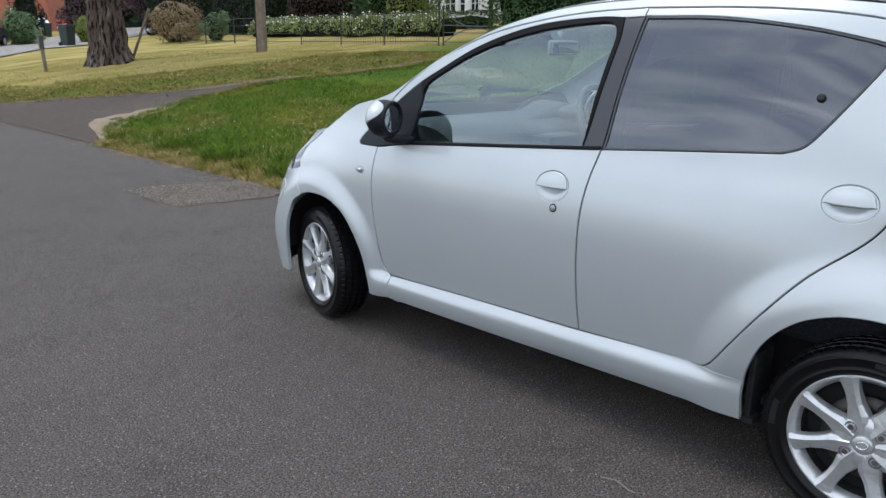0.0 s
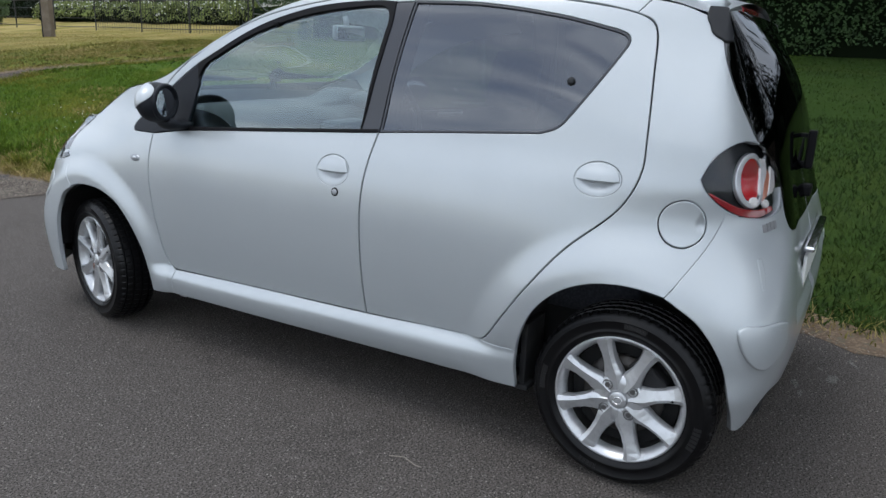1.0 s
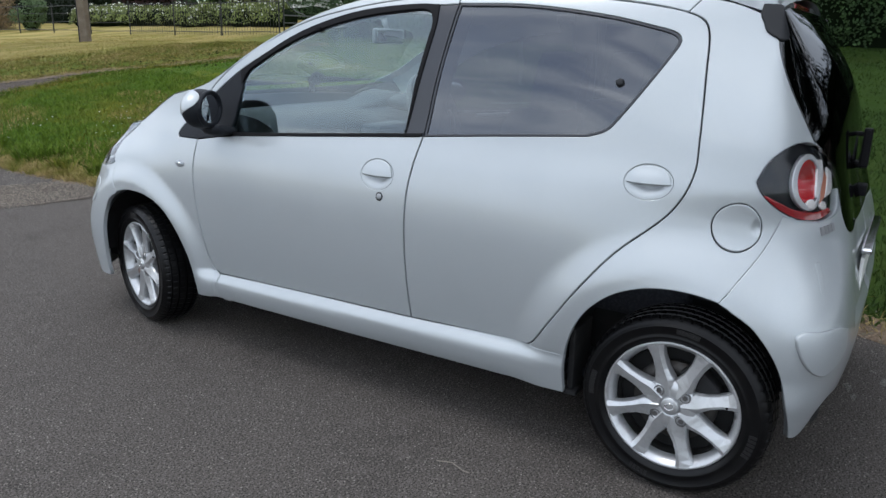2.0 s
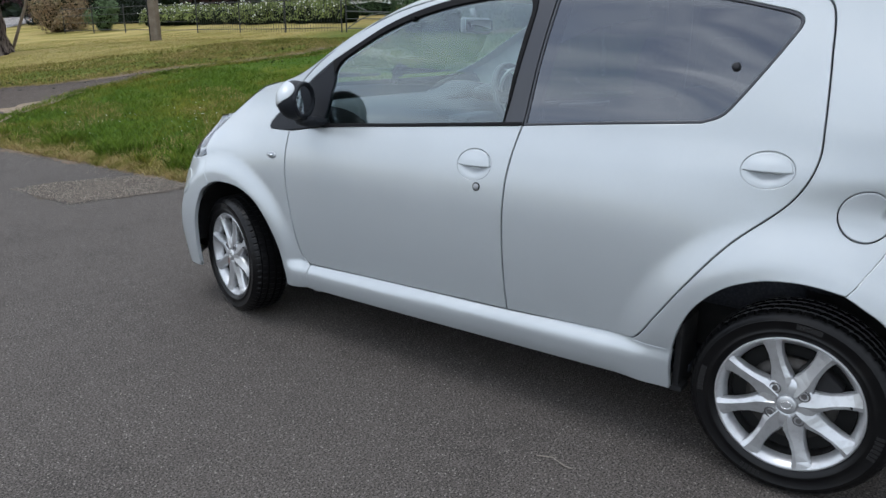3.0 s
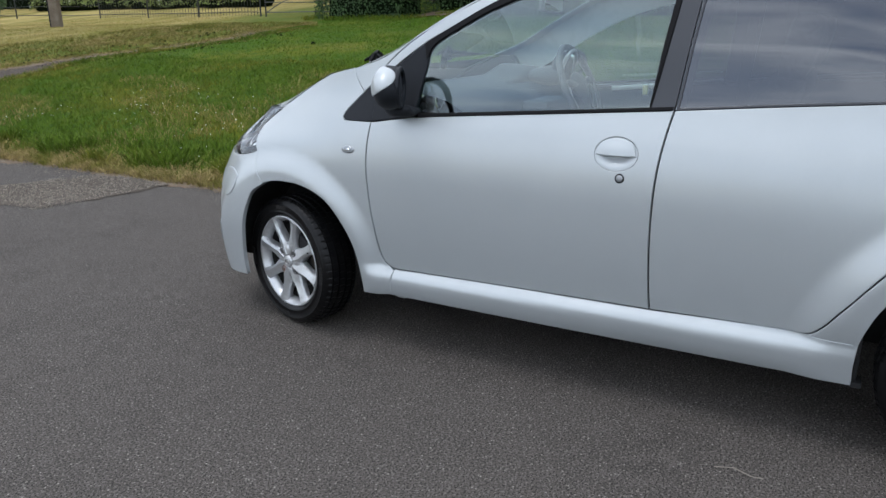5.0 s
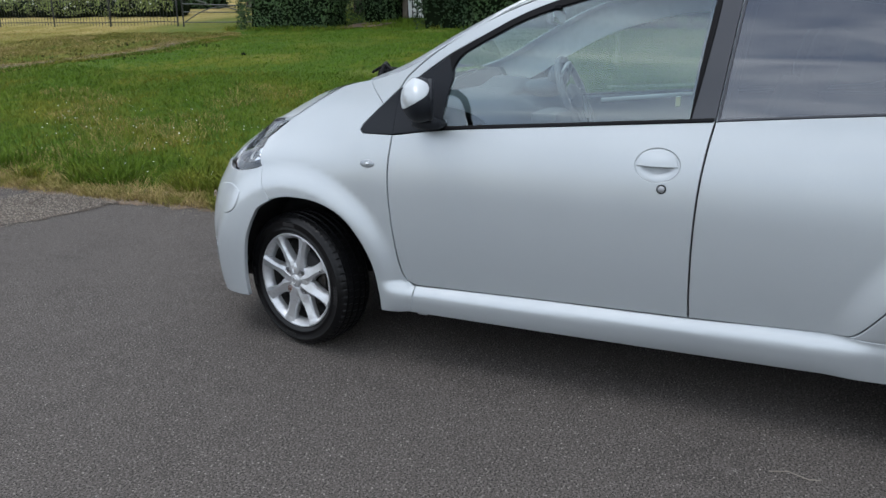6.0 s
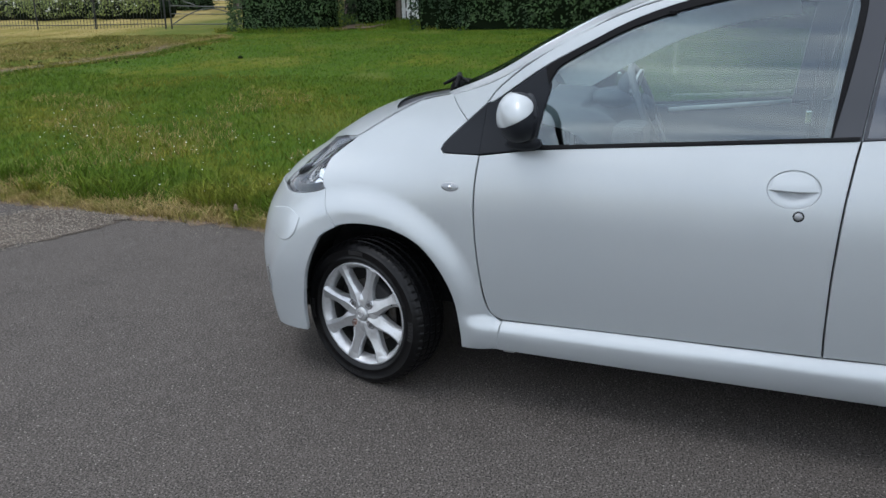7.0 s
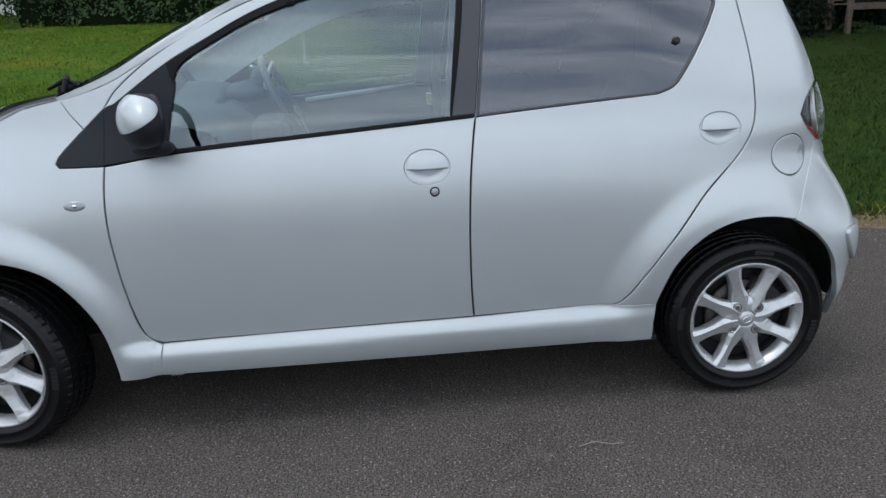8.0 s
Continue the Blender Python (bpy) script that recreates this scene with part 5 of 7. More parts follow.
shell("bonnet", patch_data(lambda t, s: tuple(Vector(bonnet_skin(t, s)) - Vector((0, 0, 0.002 * smoothstep(3.9, 5.2, t)))), lines((2.2, 8.0, 0.15)), lines((-1, 1, 0.05))), PAINT, car, "silver bonnet")
for s0, s1 in ((0.92, 1.0), (-1.0, -0.92)):
    shell("wing_top", patch_data(bonnet_skin, lines((0.0, 2.2, 0.15)), lines((s0, s1, 0.02))), PAINT, car)
for flip in (1, -1):
    bm = bmesh.new()
    sweep(bm, [(flip * (skin(u, z)[0] + 0.007), skin(u, z)[1], z - 0.006) for u, z in run(BONNET_EDGE[1:6], 0.03)], 0.0075, 8)
    part("wing_flange", bm, PAINT, car, smooth=True)
shell("roof", patch_data(roof_skin, lines((-0.10, 1.38, 0.05)), lines((-1, 1, 0.05))), PAINT, car)
for s0, s1 in ((0.84, 1.0), (-1.0, -0.84)):
    shell("screen_pillar", patch_data(roof_skin, lines((1.36, 2.045, 0.03)), lines((s0, s1, 0.02))), PAINT, car)
shell("windscreen", patch_data(lambda t, s: tuple(Vector(roof_skin(t, s)) - Vector((0, 0, 0.009))), lines((1.37, 2.02, 0.04)), lines((-0.88, 0.88, 0.04))), GLASS_SCREEN, car, "clear curved windscreen")
# body side above the doors, up to the roof's edge
rail = loop(GAP_TOP, [(0.828, 1.398), (0.55, 1.392), (0.34, 1.379), (0.20, 1.361), (0.11, 1.342)], [(0.11, 1.342), (0.08, 1.382)], [(0.08, 1.382), (0.3, 1.4075), (0.6, 1.4235), (0.95, 1.4235), (1.2, 1.3975), (1.47, 1.3215), (1.72, 1.1945), (1.9, 1.0915), (2.042, 1.045)], [(2.042, 1.045), (2.02, 1.008), (1.982, 0.966)], [(1.982, 0.966), (1.923, 1.02)])
both("side_rail", panel_data(skin, rail, inset=0.0035, depth=0.012, step=0.014), PAINT)
both("door_opening", panel_data(skin, loop(F_FRONT, F_BOTTOM, R_BOTTOM, R_REAR[:9], [(0.011, 1.0), (0.32, 0.985), (0.874, 0.945)], F_BELT), inset=0.0, offset=-0.022, depth=0, step=0.03), UNDER)
both("door_opening", panel_data(skin, loop(GAP_TOP[1:], R_REAR[:10:-1], [(0.043, 1.28), (0.10, 1.29)], [(0.10, 1.29), (0.33, 1.345), (0.6, 1.375), (0.82, 1.38)], [(0.82, 1.38), (1.05, 1.37), (1.25, 1.342), (1.446, 1.298), (1.61, 1.225), (1.775, 1.13), (1.888, 1.045)], [(1.888, 1.045), (1.888, 1.068)]), inset=-0.004, offset=-0.02, depth=0, step=0.02), UNDER)
both("wing_lining", panel_data(skin, loop([(1.96, 0.34), (1.96, 0.86)], [(1.96, 0.86), (2.40, 0.86)], [(2.40, 0.86), (2.55, 0.68)], [(2.55, 0.68), (2.46, 0.62), (2.34, 0.635), (2.20, 0.625), (2.06, 0.53), (1.99, 0.40)], [(1.99, 0.40), (1.96, 0.34)]), inset=0, offset=-0.025, depth=0, step=0.04), UNDER)

# black cowl let in between bonnet and windscreen, wipers
shell("cowl", patch_data(lambda t, s: tuple(Vector(bonnet_skin(t, s)) - Vector((0, 0, 0.012))), lines((0.0, 2.3, 0.15)), lines((-0.93, 0.93, 0.06))), BLACK_TRIM, car, "black cowl below the windscreen")
for x0 in (-0.47, 0.12):
    bm = bmesh.new()
    tube(bm, (x0, 2.13, 1.0), (x0, 2.12, 1.06), 0.018, 0.014, 12)
    sweep(bm, [(x0, 2.12, 1.062), (x0 + 0.06, 2.11, 1.070), (x0 + 0.22, 2.13, 1.062), (x0 + 0.34, 2.14, 1.055)], [0.013, 0.011, 0.008, 0.006], 8)
    box(bm, (x0 - 0.02, 2.095, 1.035), (x0 + 0.03, 2.125, 1.072), 0.006)
    sweep(bm, [(x0 - 0.05, 2.10, 1.052), (x0 - 0.015, 2.10, 1.086), (x0 + 0.03, 2.115, 1.094), (x0 + 0.10, 2.13, 1.072)], [0.006, 0.009, 0.009, 0.006], 8)
    sweep(bm, [(x0 - 0.02, 2.06, 1.070), (x0 + 0.01, 2.11, 1.088), (x0 + 0.02, 2.17, 1.060)], [0.005, 0.008, 0.005], 8)
    arm = part("wiper", bm, RUBBER, car, "black wiper arm")
    bm = bmesh.new()
    sweep(bm, [(x0 - 0.02, 2.09, 1.052), (x0 + 0.25, 2.14, 1.050), (x0 + 0.50, 2.15, 1.050)], 0.006, 6)
    part("blade", bm, RUBBER, arm)
# rear spoiler, lamp, winglets, wiper, hinge and badge
bm = bmesh.new()
box(bm, (-0.44, -0.094, 1.345), (0.44, 0.02, 1.390), 0.014)
part("spoiler", bm, PAINT, car, "silver roof spoiler", smooth=True)
bm = bmesh.new()
box(bm, (-0.16, -0.099, 1.359), (0.16, -0.060, 1.386), 0.006)
part("brake_lamp", bm, LENS_RED, car, "red high-level brake lamp")
wing_outline = loop([(-0.074, 1.358), (-0.112, 1.356)], [(-0.112, 1.356), (-0.180, 1.327), (-0.226, 1.290), (-0.226, 1.272)], [(-0.226, 1.272), (-0.165, 1.271), (-0.121, 1.277), (-0.095, 1.293), (-0.086, 1.312), (-0.074, 1.334), (-0.074, 1.358)], step=0.010)
both("winglet", panel_data(skin, wing_outline, inset=0.0, offset=0.007, depth=0.022, soft=0.004, step=0.014), SATIN_TRIM, "black spoiler winglet")
bm = bmesh.new()
box(bm, (-0.03, -0.352, 0.886), (0.015, -0.300, 0.908), 0.008)
box(bm, (-0.046, -0.356, 0.890), (-0.014, -0.330, 1.014), 0.007)
box(bm, (-0.036, -0.340, 0.988), (-0.020, -0.300, 1.002), 0.004)
tube(bm, (0.0, -0.335, 0.90), (0.34, -0.325, 0.955), 0.010, 0.007, 8)
part("rear_wiper", bm, RUBBER, car, "black rear wiper")
bm = bmesh.new()
box(bm, (-0.03, -0.364, 0.796), (0.03, -0.315, 0.834), 0.008)
part("tailgate_catch", bm, RUBBER, car, "black tailgate catch")
for k in range(4):
    p, n = on_skin(-0.360 - 0.015 * k, 0.789 + 0.002 * k, 0.001)
    bm = bmesh.new()
    box(bm, (-0.002, -0.007, -0.011), (0.003, 0.007, 0.011), 0.001, Matrix.Translation(p) @ n.to_track_quat("X", "Z").to_matrix().to_4x4())
    part("badge_bar", bm, ALLOY_DARK, car, "small grey metal badge stroke")
bm = bmesh.new()
box(bm, (-0.255, -0.399, 0.545), (0.255, -0.388, 0.650), 0.003)
part("number_plate", bm, PLATE, car, "plain number plate")
bm = bmesh.new()
box(bm, (-0.28, -0.415, 0.668), (0.28, -0.385, 0.684), 0.006)
part("plate_light", bm, CHROME, car, "chrome strip above the number plate")

# door mirrors
def mirror_skin(u, v):
    """The near mirror's case: u turns about the upright axis from the front, v rises."""
    return tuple(MIRROR_POSE @ Vector((0.106 * math.cos(v) * math.sin(u), (0.056 if math.cos(u) > 0 else 0.078) * math.cos(v) * math.cos(u), 0.072 * math.sin(v))))


CAP = [(1.1, -0.30), (0.3, -0.38), (-0.55, -0.30), (-1.0, -0.15), (-1.4, 0.02), (-1.78, 0.24), (-2.02, 0.50), (-2.08, 0.80), (-1.85, 1.06), (-1.2, 1.22), (-0.4, 1.26), (0.5, 1.18), (1.1, 0.8), (1.3, 0.2), (1.1, -0.30)]
MIRROR_POSE = Matrix.Translation((-0.864, 1.783, 0.998)) @ pose(0, 0, 0, 0, 0, 25)
cap_data = panel_data(mirror_skin, loop(CAP, step=0.08), inset=0.0, depth=0.006, offset=0.003, soft=0.002, step=0.13)
for s, door in ((-1, front_doors[0]), (1, front_doors[1])):
    m = (Matrix.Diagonal((-1, 1, 1, 1)) if s == 1 else Matrix()) @ MIRROR_POSE
    bm = bmesh.new()
    ball(bm, (0, 0, 0), (0.106, 0.078, 0.072), 40)
    for v in bm.verts:
        v.co.y *= 0.718 if v.co.y > 0 else 1.0
    bmesh.ops.bisect_plane(bm, geom=[*bm.verts, *bm.edges, *bm.faces], plane_co=(0, -0.036, 0), plane_no=(0, -1, 0), clear_outer=True)
    bmesh.ops.transform(bm, matrix=m, verts=bm.verts)
    bmesh.ops.recalc_face_normals(bm, faces=bm.faces)
    mirror = part("door_mirror", bm, BLACK_TRIM, door, "door mirror with silver cap and black housing", smooth=True)
    shell("mirror_cap", cap_data if s == -1 else mirrored(cap_data), PAINT, mirror, "silver mirror cap")
    bm = bmesh.new()
    sweep(bm, [m @ Vector((0.090 * math.cos(a), -0.037, 0.060 * math.sin(a))) for a in [2 * math.pi * k / 40 for k in range(40)]], 0.009, 8, True)
    part("mirror_rim", bm, BLACK_TRIM, mirror, smooth=True)
    bm = bmesh.new()
    ball(bm, (0, -0.036, 0), (0.085, 0.0035, 0.056), 32)
    bmesh.ops.transform(bm, matrix=m, verts=bm.verts)
    bmesh.ops.recalc_face_normals(bm, faces=bm.faces)
    part("mirror_glass", bm, MIRROR, mirror, "mirror glass", smooth=True)
    bm = bmesh.new()
    sweep(bm, [(s * 0.730, 1.79, 0.908), (s * 0.775, 1.785, 0.906), (s * 0.815, 1.78, 0.912), (s * 0.845, 1.775, 0.94)], [0.030, 0.030, 0.030, 0.026], 14)
    for v in bm.verts:
        v.co.y = 1.785 + (v.co.y - 1.785) * 1.9
        v.co.z = 0.915 + (v.co.z - 0.915) * 0.62
    part("mirror_foot", bm, BLACK_TRIM, mirror, smooth=True)


# wheels
def wheel(at, turn, flip, spin, rusty=False):
    w = new("wheel")
    w.parent = car
    w.matrix_basis = pose(*at, 0, 0, turn) @ (pose(0, 0, 0, 0, 0, 180) if flip else Matrix()) @ pose(0, 0, 0, spin, 0, 0)
    # outside of the wheel faces -x here; x = 0 is the face of the hub
    profile = [(0.125, 0.185), (0.140, 0.205), (0.152, 0.235), (0.150, 0.257), (0.140, 0.269), (0.128, 0.2745), (0.118, 0.2755), (0.116, 0.2685), (0.110, 0.2685), (0.108, 0.2765),
               (0.086, 0.2772), (0.084, 0.270), (0.077, 0.270), (0.075, 0.2775), (0.052, 0.2772), (0.050, 0.270), (0.043, 0.270), (0.041, 0.2768), (0.020, 0.2755), (0.018, 0.2690), (0.014, 0.2690), (0.012, 0.2745),
               (0.000, 0.2690), (-0.009, 0.258), (-0.0125, 0.2485), (-0.0152, 0.247), (-0.0152, 0.2445), (-0.0138, 0.242), (-0.0145, 0.222), (-0.0118, 0.2135), (-0.0150, 0.2105), (-0.0145, 0.2055), (-0.007, 0.198), (-0.003, 0.190), (0.002, 0.186)]
    profile = [(x, r - 0.0085 * smoothstep(0.215, 0.262, r)) for x, r in profile]
    tread = {5, 6, 9, 10, 13, 14, 17, 18, 21, 22}
    bm = bmesh.new()
    revolve(bm, profile, 340, bump=lambda i, k: (0.0034 if i in (5, 6, 21, 22) else 0.0022) if i in tread and (k + (i // 4) * 2) % 6 == 0 else 0.0)
    bmesh.ops.recalc_face_normals(bm, faces=bm.faces)
    tyre = part("tyre", bm, TYRE, w, "black tyre with grooved tread")
    for f in tyre.data.polygons:
        f.use_smooth = f.center.length > 0 and not 0.0 < f.center.x < 0.13
    # moulded marks on the sidewall
    for start, count, step, size in ((2.0, 6, 0.055, 0.011), (-1.3, 8, 0.042, 0.008), (-2.6, 5, 0.05, 0.008), (0.35, 7, 0.04, 0.007)):
        for k in range(count):
            bm = bmesh.new()
            box(bm, (-0.0152, -0.004, 0.229 - size), (-0.0132, 0.005, 0.229 + size), 0, pose(0, 0, 0, math.degrees(start + k * step), 0, 0))
            part("marking", bm, LETTER, tyre)
    bm = bmesh.new()
    revolve(bm, [(0.034, 0.166), (0.014, 0.170), (0.006, 0.176), (-0.004, 0.183), (-0.008, 0.189), (-0.004, 0.192), (0.004, 0.190)], 72)
    bmesh.ops.recalc_face_normals(bm, faces=bm.faces)
    part("rim", bm, ALLOY, w, "silver alloy rim", smooth=True)
    bm = bmesh.new()
    revolve(bm, [(0.14, 0.172), (0.13, 0.188), (0.12, 0.185), (0.10, 0.168), (0.03, 0.163)], 48)
    bmesh.ops.recalc_face_normals(bm, faces=bm.faces)
    part("barrel", bm, BARREL, w, "dull dark inner barrel of the rim", smooth=True)
    # eight spokes that taper from the hub out to the rim
    for k in range(8):
        bm = bmesh.new()
        rows = []
        for r, half, x, deep in ((0.030, 0.014, 0.0, 0.034), (0.060, 0.0255, 0.000, 0.034), (0.075, 0.0290, 0.0005, 0.034), (0.088, 0.0250, 0.001, 0.034), (0.108, 0.0205, 0.001, 0.032), (0.140, 0.0195, -0.001, 0.030), (0.165, 0.0235, -0.003, 0.026), (0.184, 0.0310, -0.006, 0.016)):
            rows.append([bm.verts.new(p) for p in ((x + deep, -half * 0.96, r), (x + 0.011, -half, r), (x + 0.002, -half * 0.92, r), (x - 0.0050, -half * 0.42, r), (x + 0.0045, half * 0.84, r), (x + 0.012, half, r), (x + deep, half * 0.96, r))])
        for a, b in zip(rows, rows[1:]):
            for i in range(6):
                bm.faces.new((a[i], a[i + 1], b[i + 1], b[i]))
        bm.faces.new(rows[-1])
        bmesh.ops.transform(bm, matrix=pose(0, 0, 0, k * 45, 0, 0), verts=bm.verts)
        bmesh.ops.recalc_face_normals(bm, faces=bm.faces)
        sp = part("spoke", bm, ALLOY, w)
    bm = bmesh.new()
    revolve(bm, [(0.034, 0.076), (0.010, 0.075), (0.003, 0.070), (-0.001, 0.050), (-0.002, 0.034), (-0.001, 0.0265), (0.002, 0.026), (0.002, 0.0005)], 40)
    bmesh.ops.recalc_face_normals(bm, faces=bm.faces)
    part("hub", bm, ALLOY, w, smooth=True)
    bm = bmesh.new()
    revolve(bm, [(0.003, 0.0255), (-0.005, 0.025), (-0.0075, 0.021), (-0.0085, 0.010), (-0.0087, 0.0005)], 32)
    cap_ob = part("centre_cap", bm, ALLOY, w, "round centre cap with a plain oval emblem", smooth=True)
    bm = bmesh.new()
    sweep(bm, [(-0.0088, 0.014 * math.cos(a), 0.010 * math.sin(a)) for a in [2 * math.pi * i / 20 for i in range(20)]], 0.0013, 6, True)
    part("emblem", bm, CHROME, cap_ob, smooth=True)
    for k in range(4):
        a = k * 90 - 22.5
        bm = bmesh.new()
        revolve(bm, [(0.012, 0.0160), (-0.001, 0.0160), (-0.0032, 0.0150), (-0.003, 0.0125), (0.004, 0.0120)], 20)
        tube(bm, (0.006, 0, 0), (-0.004, 0, 0), 0.0098, 0.0080, 6)
        bmesh.ops.transform(bm, matrix=pose(0, 0, 0, a, 0, 0) @ Matrix.Translation((0, 0, 0.052)), verts=bm.verts)
        part("bolt", bm, BOLT_RUST if rusty and k == 3 else BOLT, w, "rust-tinged wheel bolt" if rusty and k == 3 else "steel wheel bolt")
    bm = bmesh.new()
    revolve(bm, [(0.055, 0.06), (0.046, 0.062), (0.044, 0.118), (0.058, 0.119), (0.06, 0.06)], 40)
    bmesh.ops.recalc_face_normals(bm, faces=bm.faces)
    part("brake_disc", bm, STEEL, w, smooth=True)
    bm = bmesh.new()
    tube(bm, (0.075, 0, 0), (0.14, 0, 0), 0.165, 0.165, 32)
    part("brake_shield", bm, UNDER, w)
    bm = bmesh.new()
    box(bm, (0.02, -0.055, 0.075), (0.075, 0.055, 0.135), 0.012, pose(0, 0, 0, 60, 0, 0))
    part("brake_caliper", bm, LINER, w)
    bm = bmesh.new()
    tube(bm, (0.004, 0, 0.150), (-0.010, 0.002, 0.158), 0.004, 0.003, 8)
    bmesh.ops.transform(bm, matrix=pose(0, 0, 0, 95, 0, 0), verts=bm.verts)
    part("valve", bm, RUBBER, w)
    return w


STEER = -13.5
wheel((-0.772, -0.002, 0.2700), 0, False, -19)
wheel((0.772, 0.0, 0.2695), 0, True, 20)
wheel((-0.766, 2.365, 0.2700), STEER, False, -29, True)
wheel((0.766, 2.330, 0.2695), STEER, True, 33)


# wheel-house linings, floor pan
def liner(y0, r, inner, cut):
    for s in (-1, 1):
        bm = bmesh.new()
        a0, a1, n = 0.02, math.pi - cut, 24
        rows = []
        for k in range(n + 1):
            a = a0 + (a1 - a0) * k / n
            rows.append([bm.verts.new((s * x, y0 + r * math.cos(a) * f, 0.275 + r * math.sin(a) * f)) for x, f in ((0.755 - 0.45 * max(0.0, -0.2 - r * math.cos(a) - y0) if y0 < 1 else 0.755, 1.0), (0.70 - 0.45 * max(0.0, -0.2 - r * math.cos(a) - y0) if y0 < 1 else 0.70, 1.03), (inner, 1.03), (inner, 0.2))])
        for p, q in zip(rows, rows[1:]):
            for i in range(3):
                bm.faces.new((p[i], p[i + 1], q[i + 1], q[i]))
        part("wheel_liner", bm, LINER, car, smooth=False)


liner(2.315, 0.345, 0.48, 0.02)
liner(0.0, 0.350, 0.52, 0.02)
bm = bmesh.new()
box(bm, (-0.72, 0.36, 0.20), (0.72, 1.95, 0.235), 0.01)
box(bm, (-0.47, -0.20, 0.24), (0.47, 2.75, 0.29), 0.01)
box(bm, (-0.60, 2.66, 0.20), (0.60, 2.86, 0.26), 0.01)
part("floor_pan", bm, UNDER, car)
for y0, y1, low in ((1.800, 1.838, 0.208), (1.735, 1.785, 0.214), (1.655, 1.705, 0.215), (1.575, 1.625, 0.216)):
    bm = bmesh.new()
    box(bm, (-0.768, y0, low), (-0.752, y1, 0.226), 0.004)
    part("sill_flange", bm, ALLOY_DARK, car, "seam flange below the sill")
bm = bmesh.new()
sweep(bm, [(0.30, -0.30, 0.25), (0.30, -0.1, 0.26), (0.25, 0.2, 0.22)], 0.025, 10)
part("exhaust", bm, STEEL, car)
bm = bmesh.new()
box(bm, (-0.74, 0.305, 0.20), (-0.60, 0.325, 0.42), 0.005)
box(bm, (-0.75, 0.290, 0.205), (-0.69, 0.330, 0.222), 0.004)
part("mud_flap", bm, LINER, car, "black plastic shield ahead of the rear wheel")

# interior
bm = bmesh.new()
box(bm, (-0.66, 0.30, 0.23), (0.66, 1.95, 0.26), 0.01)
part("cabin_floor", bm, DASH, car)


def dash_surf(t, s):
    y, z = DASH_Y(t), DASH_Z(t)
    return (0.655 * s, y + 0.06 * (1 - s * s) - 0.05 * math.exp(-((s + 0.02) / 0.16) ** 2) * smoothstep(1.0, 2.5, t), z + (0.055 * math.exp(-((s - 0.53) / 0.22) ** 2) if 0.5 < t < 1.6 else 0.0))


DASH_Y = spline([(0, 2.02), (1, 1.80), (2, 1.66), (2.6, 1.60), (3, 1.58), (4, 1.62), (5, 1.70)])
DASH_Z = spline([(0, 0.955), (1, 0.960), (2, 0.930), (2.6, 0.885), (3, 0.82), (4, 0.66), (5, 0.50)])
shell("dashboard", patch_data(dash_surf, lines((0, 5, 0.2)), lines((-1, 1, 0.04))), DASH, car, "dark grey dashboard")
bm = bmesh.new()
box(bm, (-0.14, 1.50, 0.50), (0.12, 1.62, 0.90), 0.03)
part("centre_console", bm, DASH, car)
bm = bmesh.new()
for k in range(2):
    ball(bm, (-0.075 + 0.12 * k, 1.528, 0.865), (0.048, 0.02, 0.032), 14)
part("air_vent", bm, SATIN_TRIM, car, smooth=True)
bm = bmesh.new()
box(bm, (-0.09, 1.488, 0.66), (0.07, 1.505, 0.78), 0.012)
part("radio", bm, SATIN_TRIM, car, "black radio panel")
bm = bmesh.new()
ball(bm, (0.36, 1.69, 0.965), (0.13, 0.10, 0.045), 18)
part("instrument_pod", bm, DASH, car, smooth=True)
bm = bmesh.new()
sweep(bm, [(0.36 + 0.075 * math.cos(a), 1.60 - 0.02 * math.sin(a), 1.015 + 0.062 * math.sin(a)) for a in [2 * math.pi * k / 28 for k in range(28)]], 0.009, 8, True)
part("dial_ring", bm, ALLOY, car, "silver ring of the round dial", smooth=True)
bm = bmesh.new()
ball(bm, (0.36, 1.63, 1.01), (0.075, 0.045, 0.064), 18)
part("dial_pod", bm, DASH, car, smooth=True)
# steering wheel on the right-hand side
bm = bmesh.new()
tilt = Matrix.Translation((0.36, 1.545, 0.925)) @ pose(0, 0, 0, 66, 0, 0)
sweep(bm, [tilt @ Vector((0.185 * math.cos(a), 0.185 * math.sin(a), 0)) for a in [2 * math.pi * k / 40 for k in range(40)]], 0.0155, 10, True)
wheel_ob = part("steering_wheel", bm, WHEEL_GREY, car, "dark grey steering wheel", smooth=True)
bm = bmesh.new()
ball(bm, (0, 0, 0), (0.075, 0.065, 0.03), 16, tilt)
for a in (0.1, math.pi - 0.1, -math.pi / 2):
    sweep(bm, [tilt @ Vector((0.05 * math.cos(a), 0.05 * math.sin(a), 0)), tilt @ Vector((0.18 * math.cos(a), 0.18 * math.sin(a), 0))], 0.016, 8)
part("steering_hub", bm, DASH, wheel_ob, smooth=True)
bm = bmesh.new()
for s in (-1, 1):
    sweep(bm, [tilt @ Vector((s * 0.135, 0.03, -0.005)), tilt @ Vector((s * 0.15, -0.05, -0.005)), tilt @ Vector((s * 0.12, -0.11, -0.005))], 0.012, 8)
part("spoke_trim", bm, ALLOY, wheel_ob, "silver steering wheel spokes", smooth=True)
bm = bmesh.new()
box(bm, (-0.105, 1.545, 1.243), (0.105, 1.57, 1.307), 0.012)
tube(bm, (0, 1.565, 1.30), (0, 1.58, 1.345), 0.01, 0.012, 8)
rear_view = part("rear_view_mirror", bm, RIM_GREY, car, "grey rear-view mirror", smooth=True)
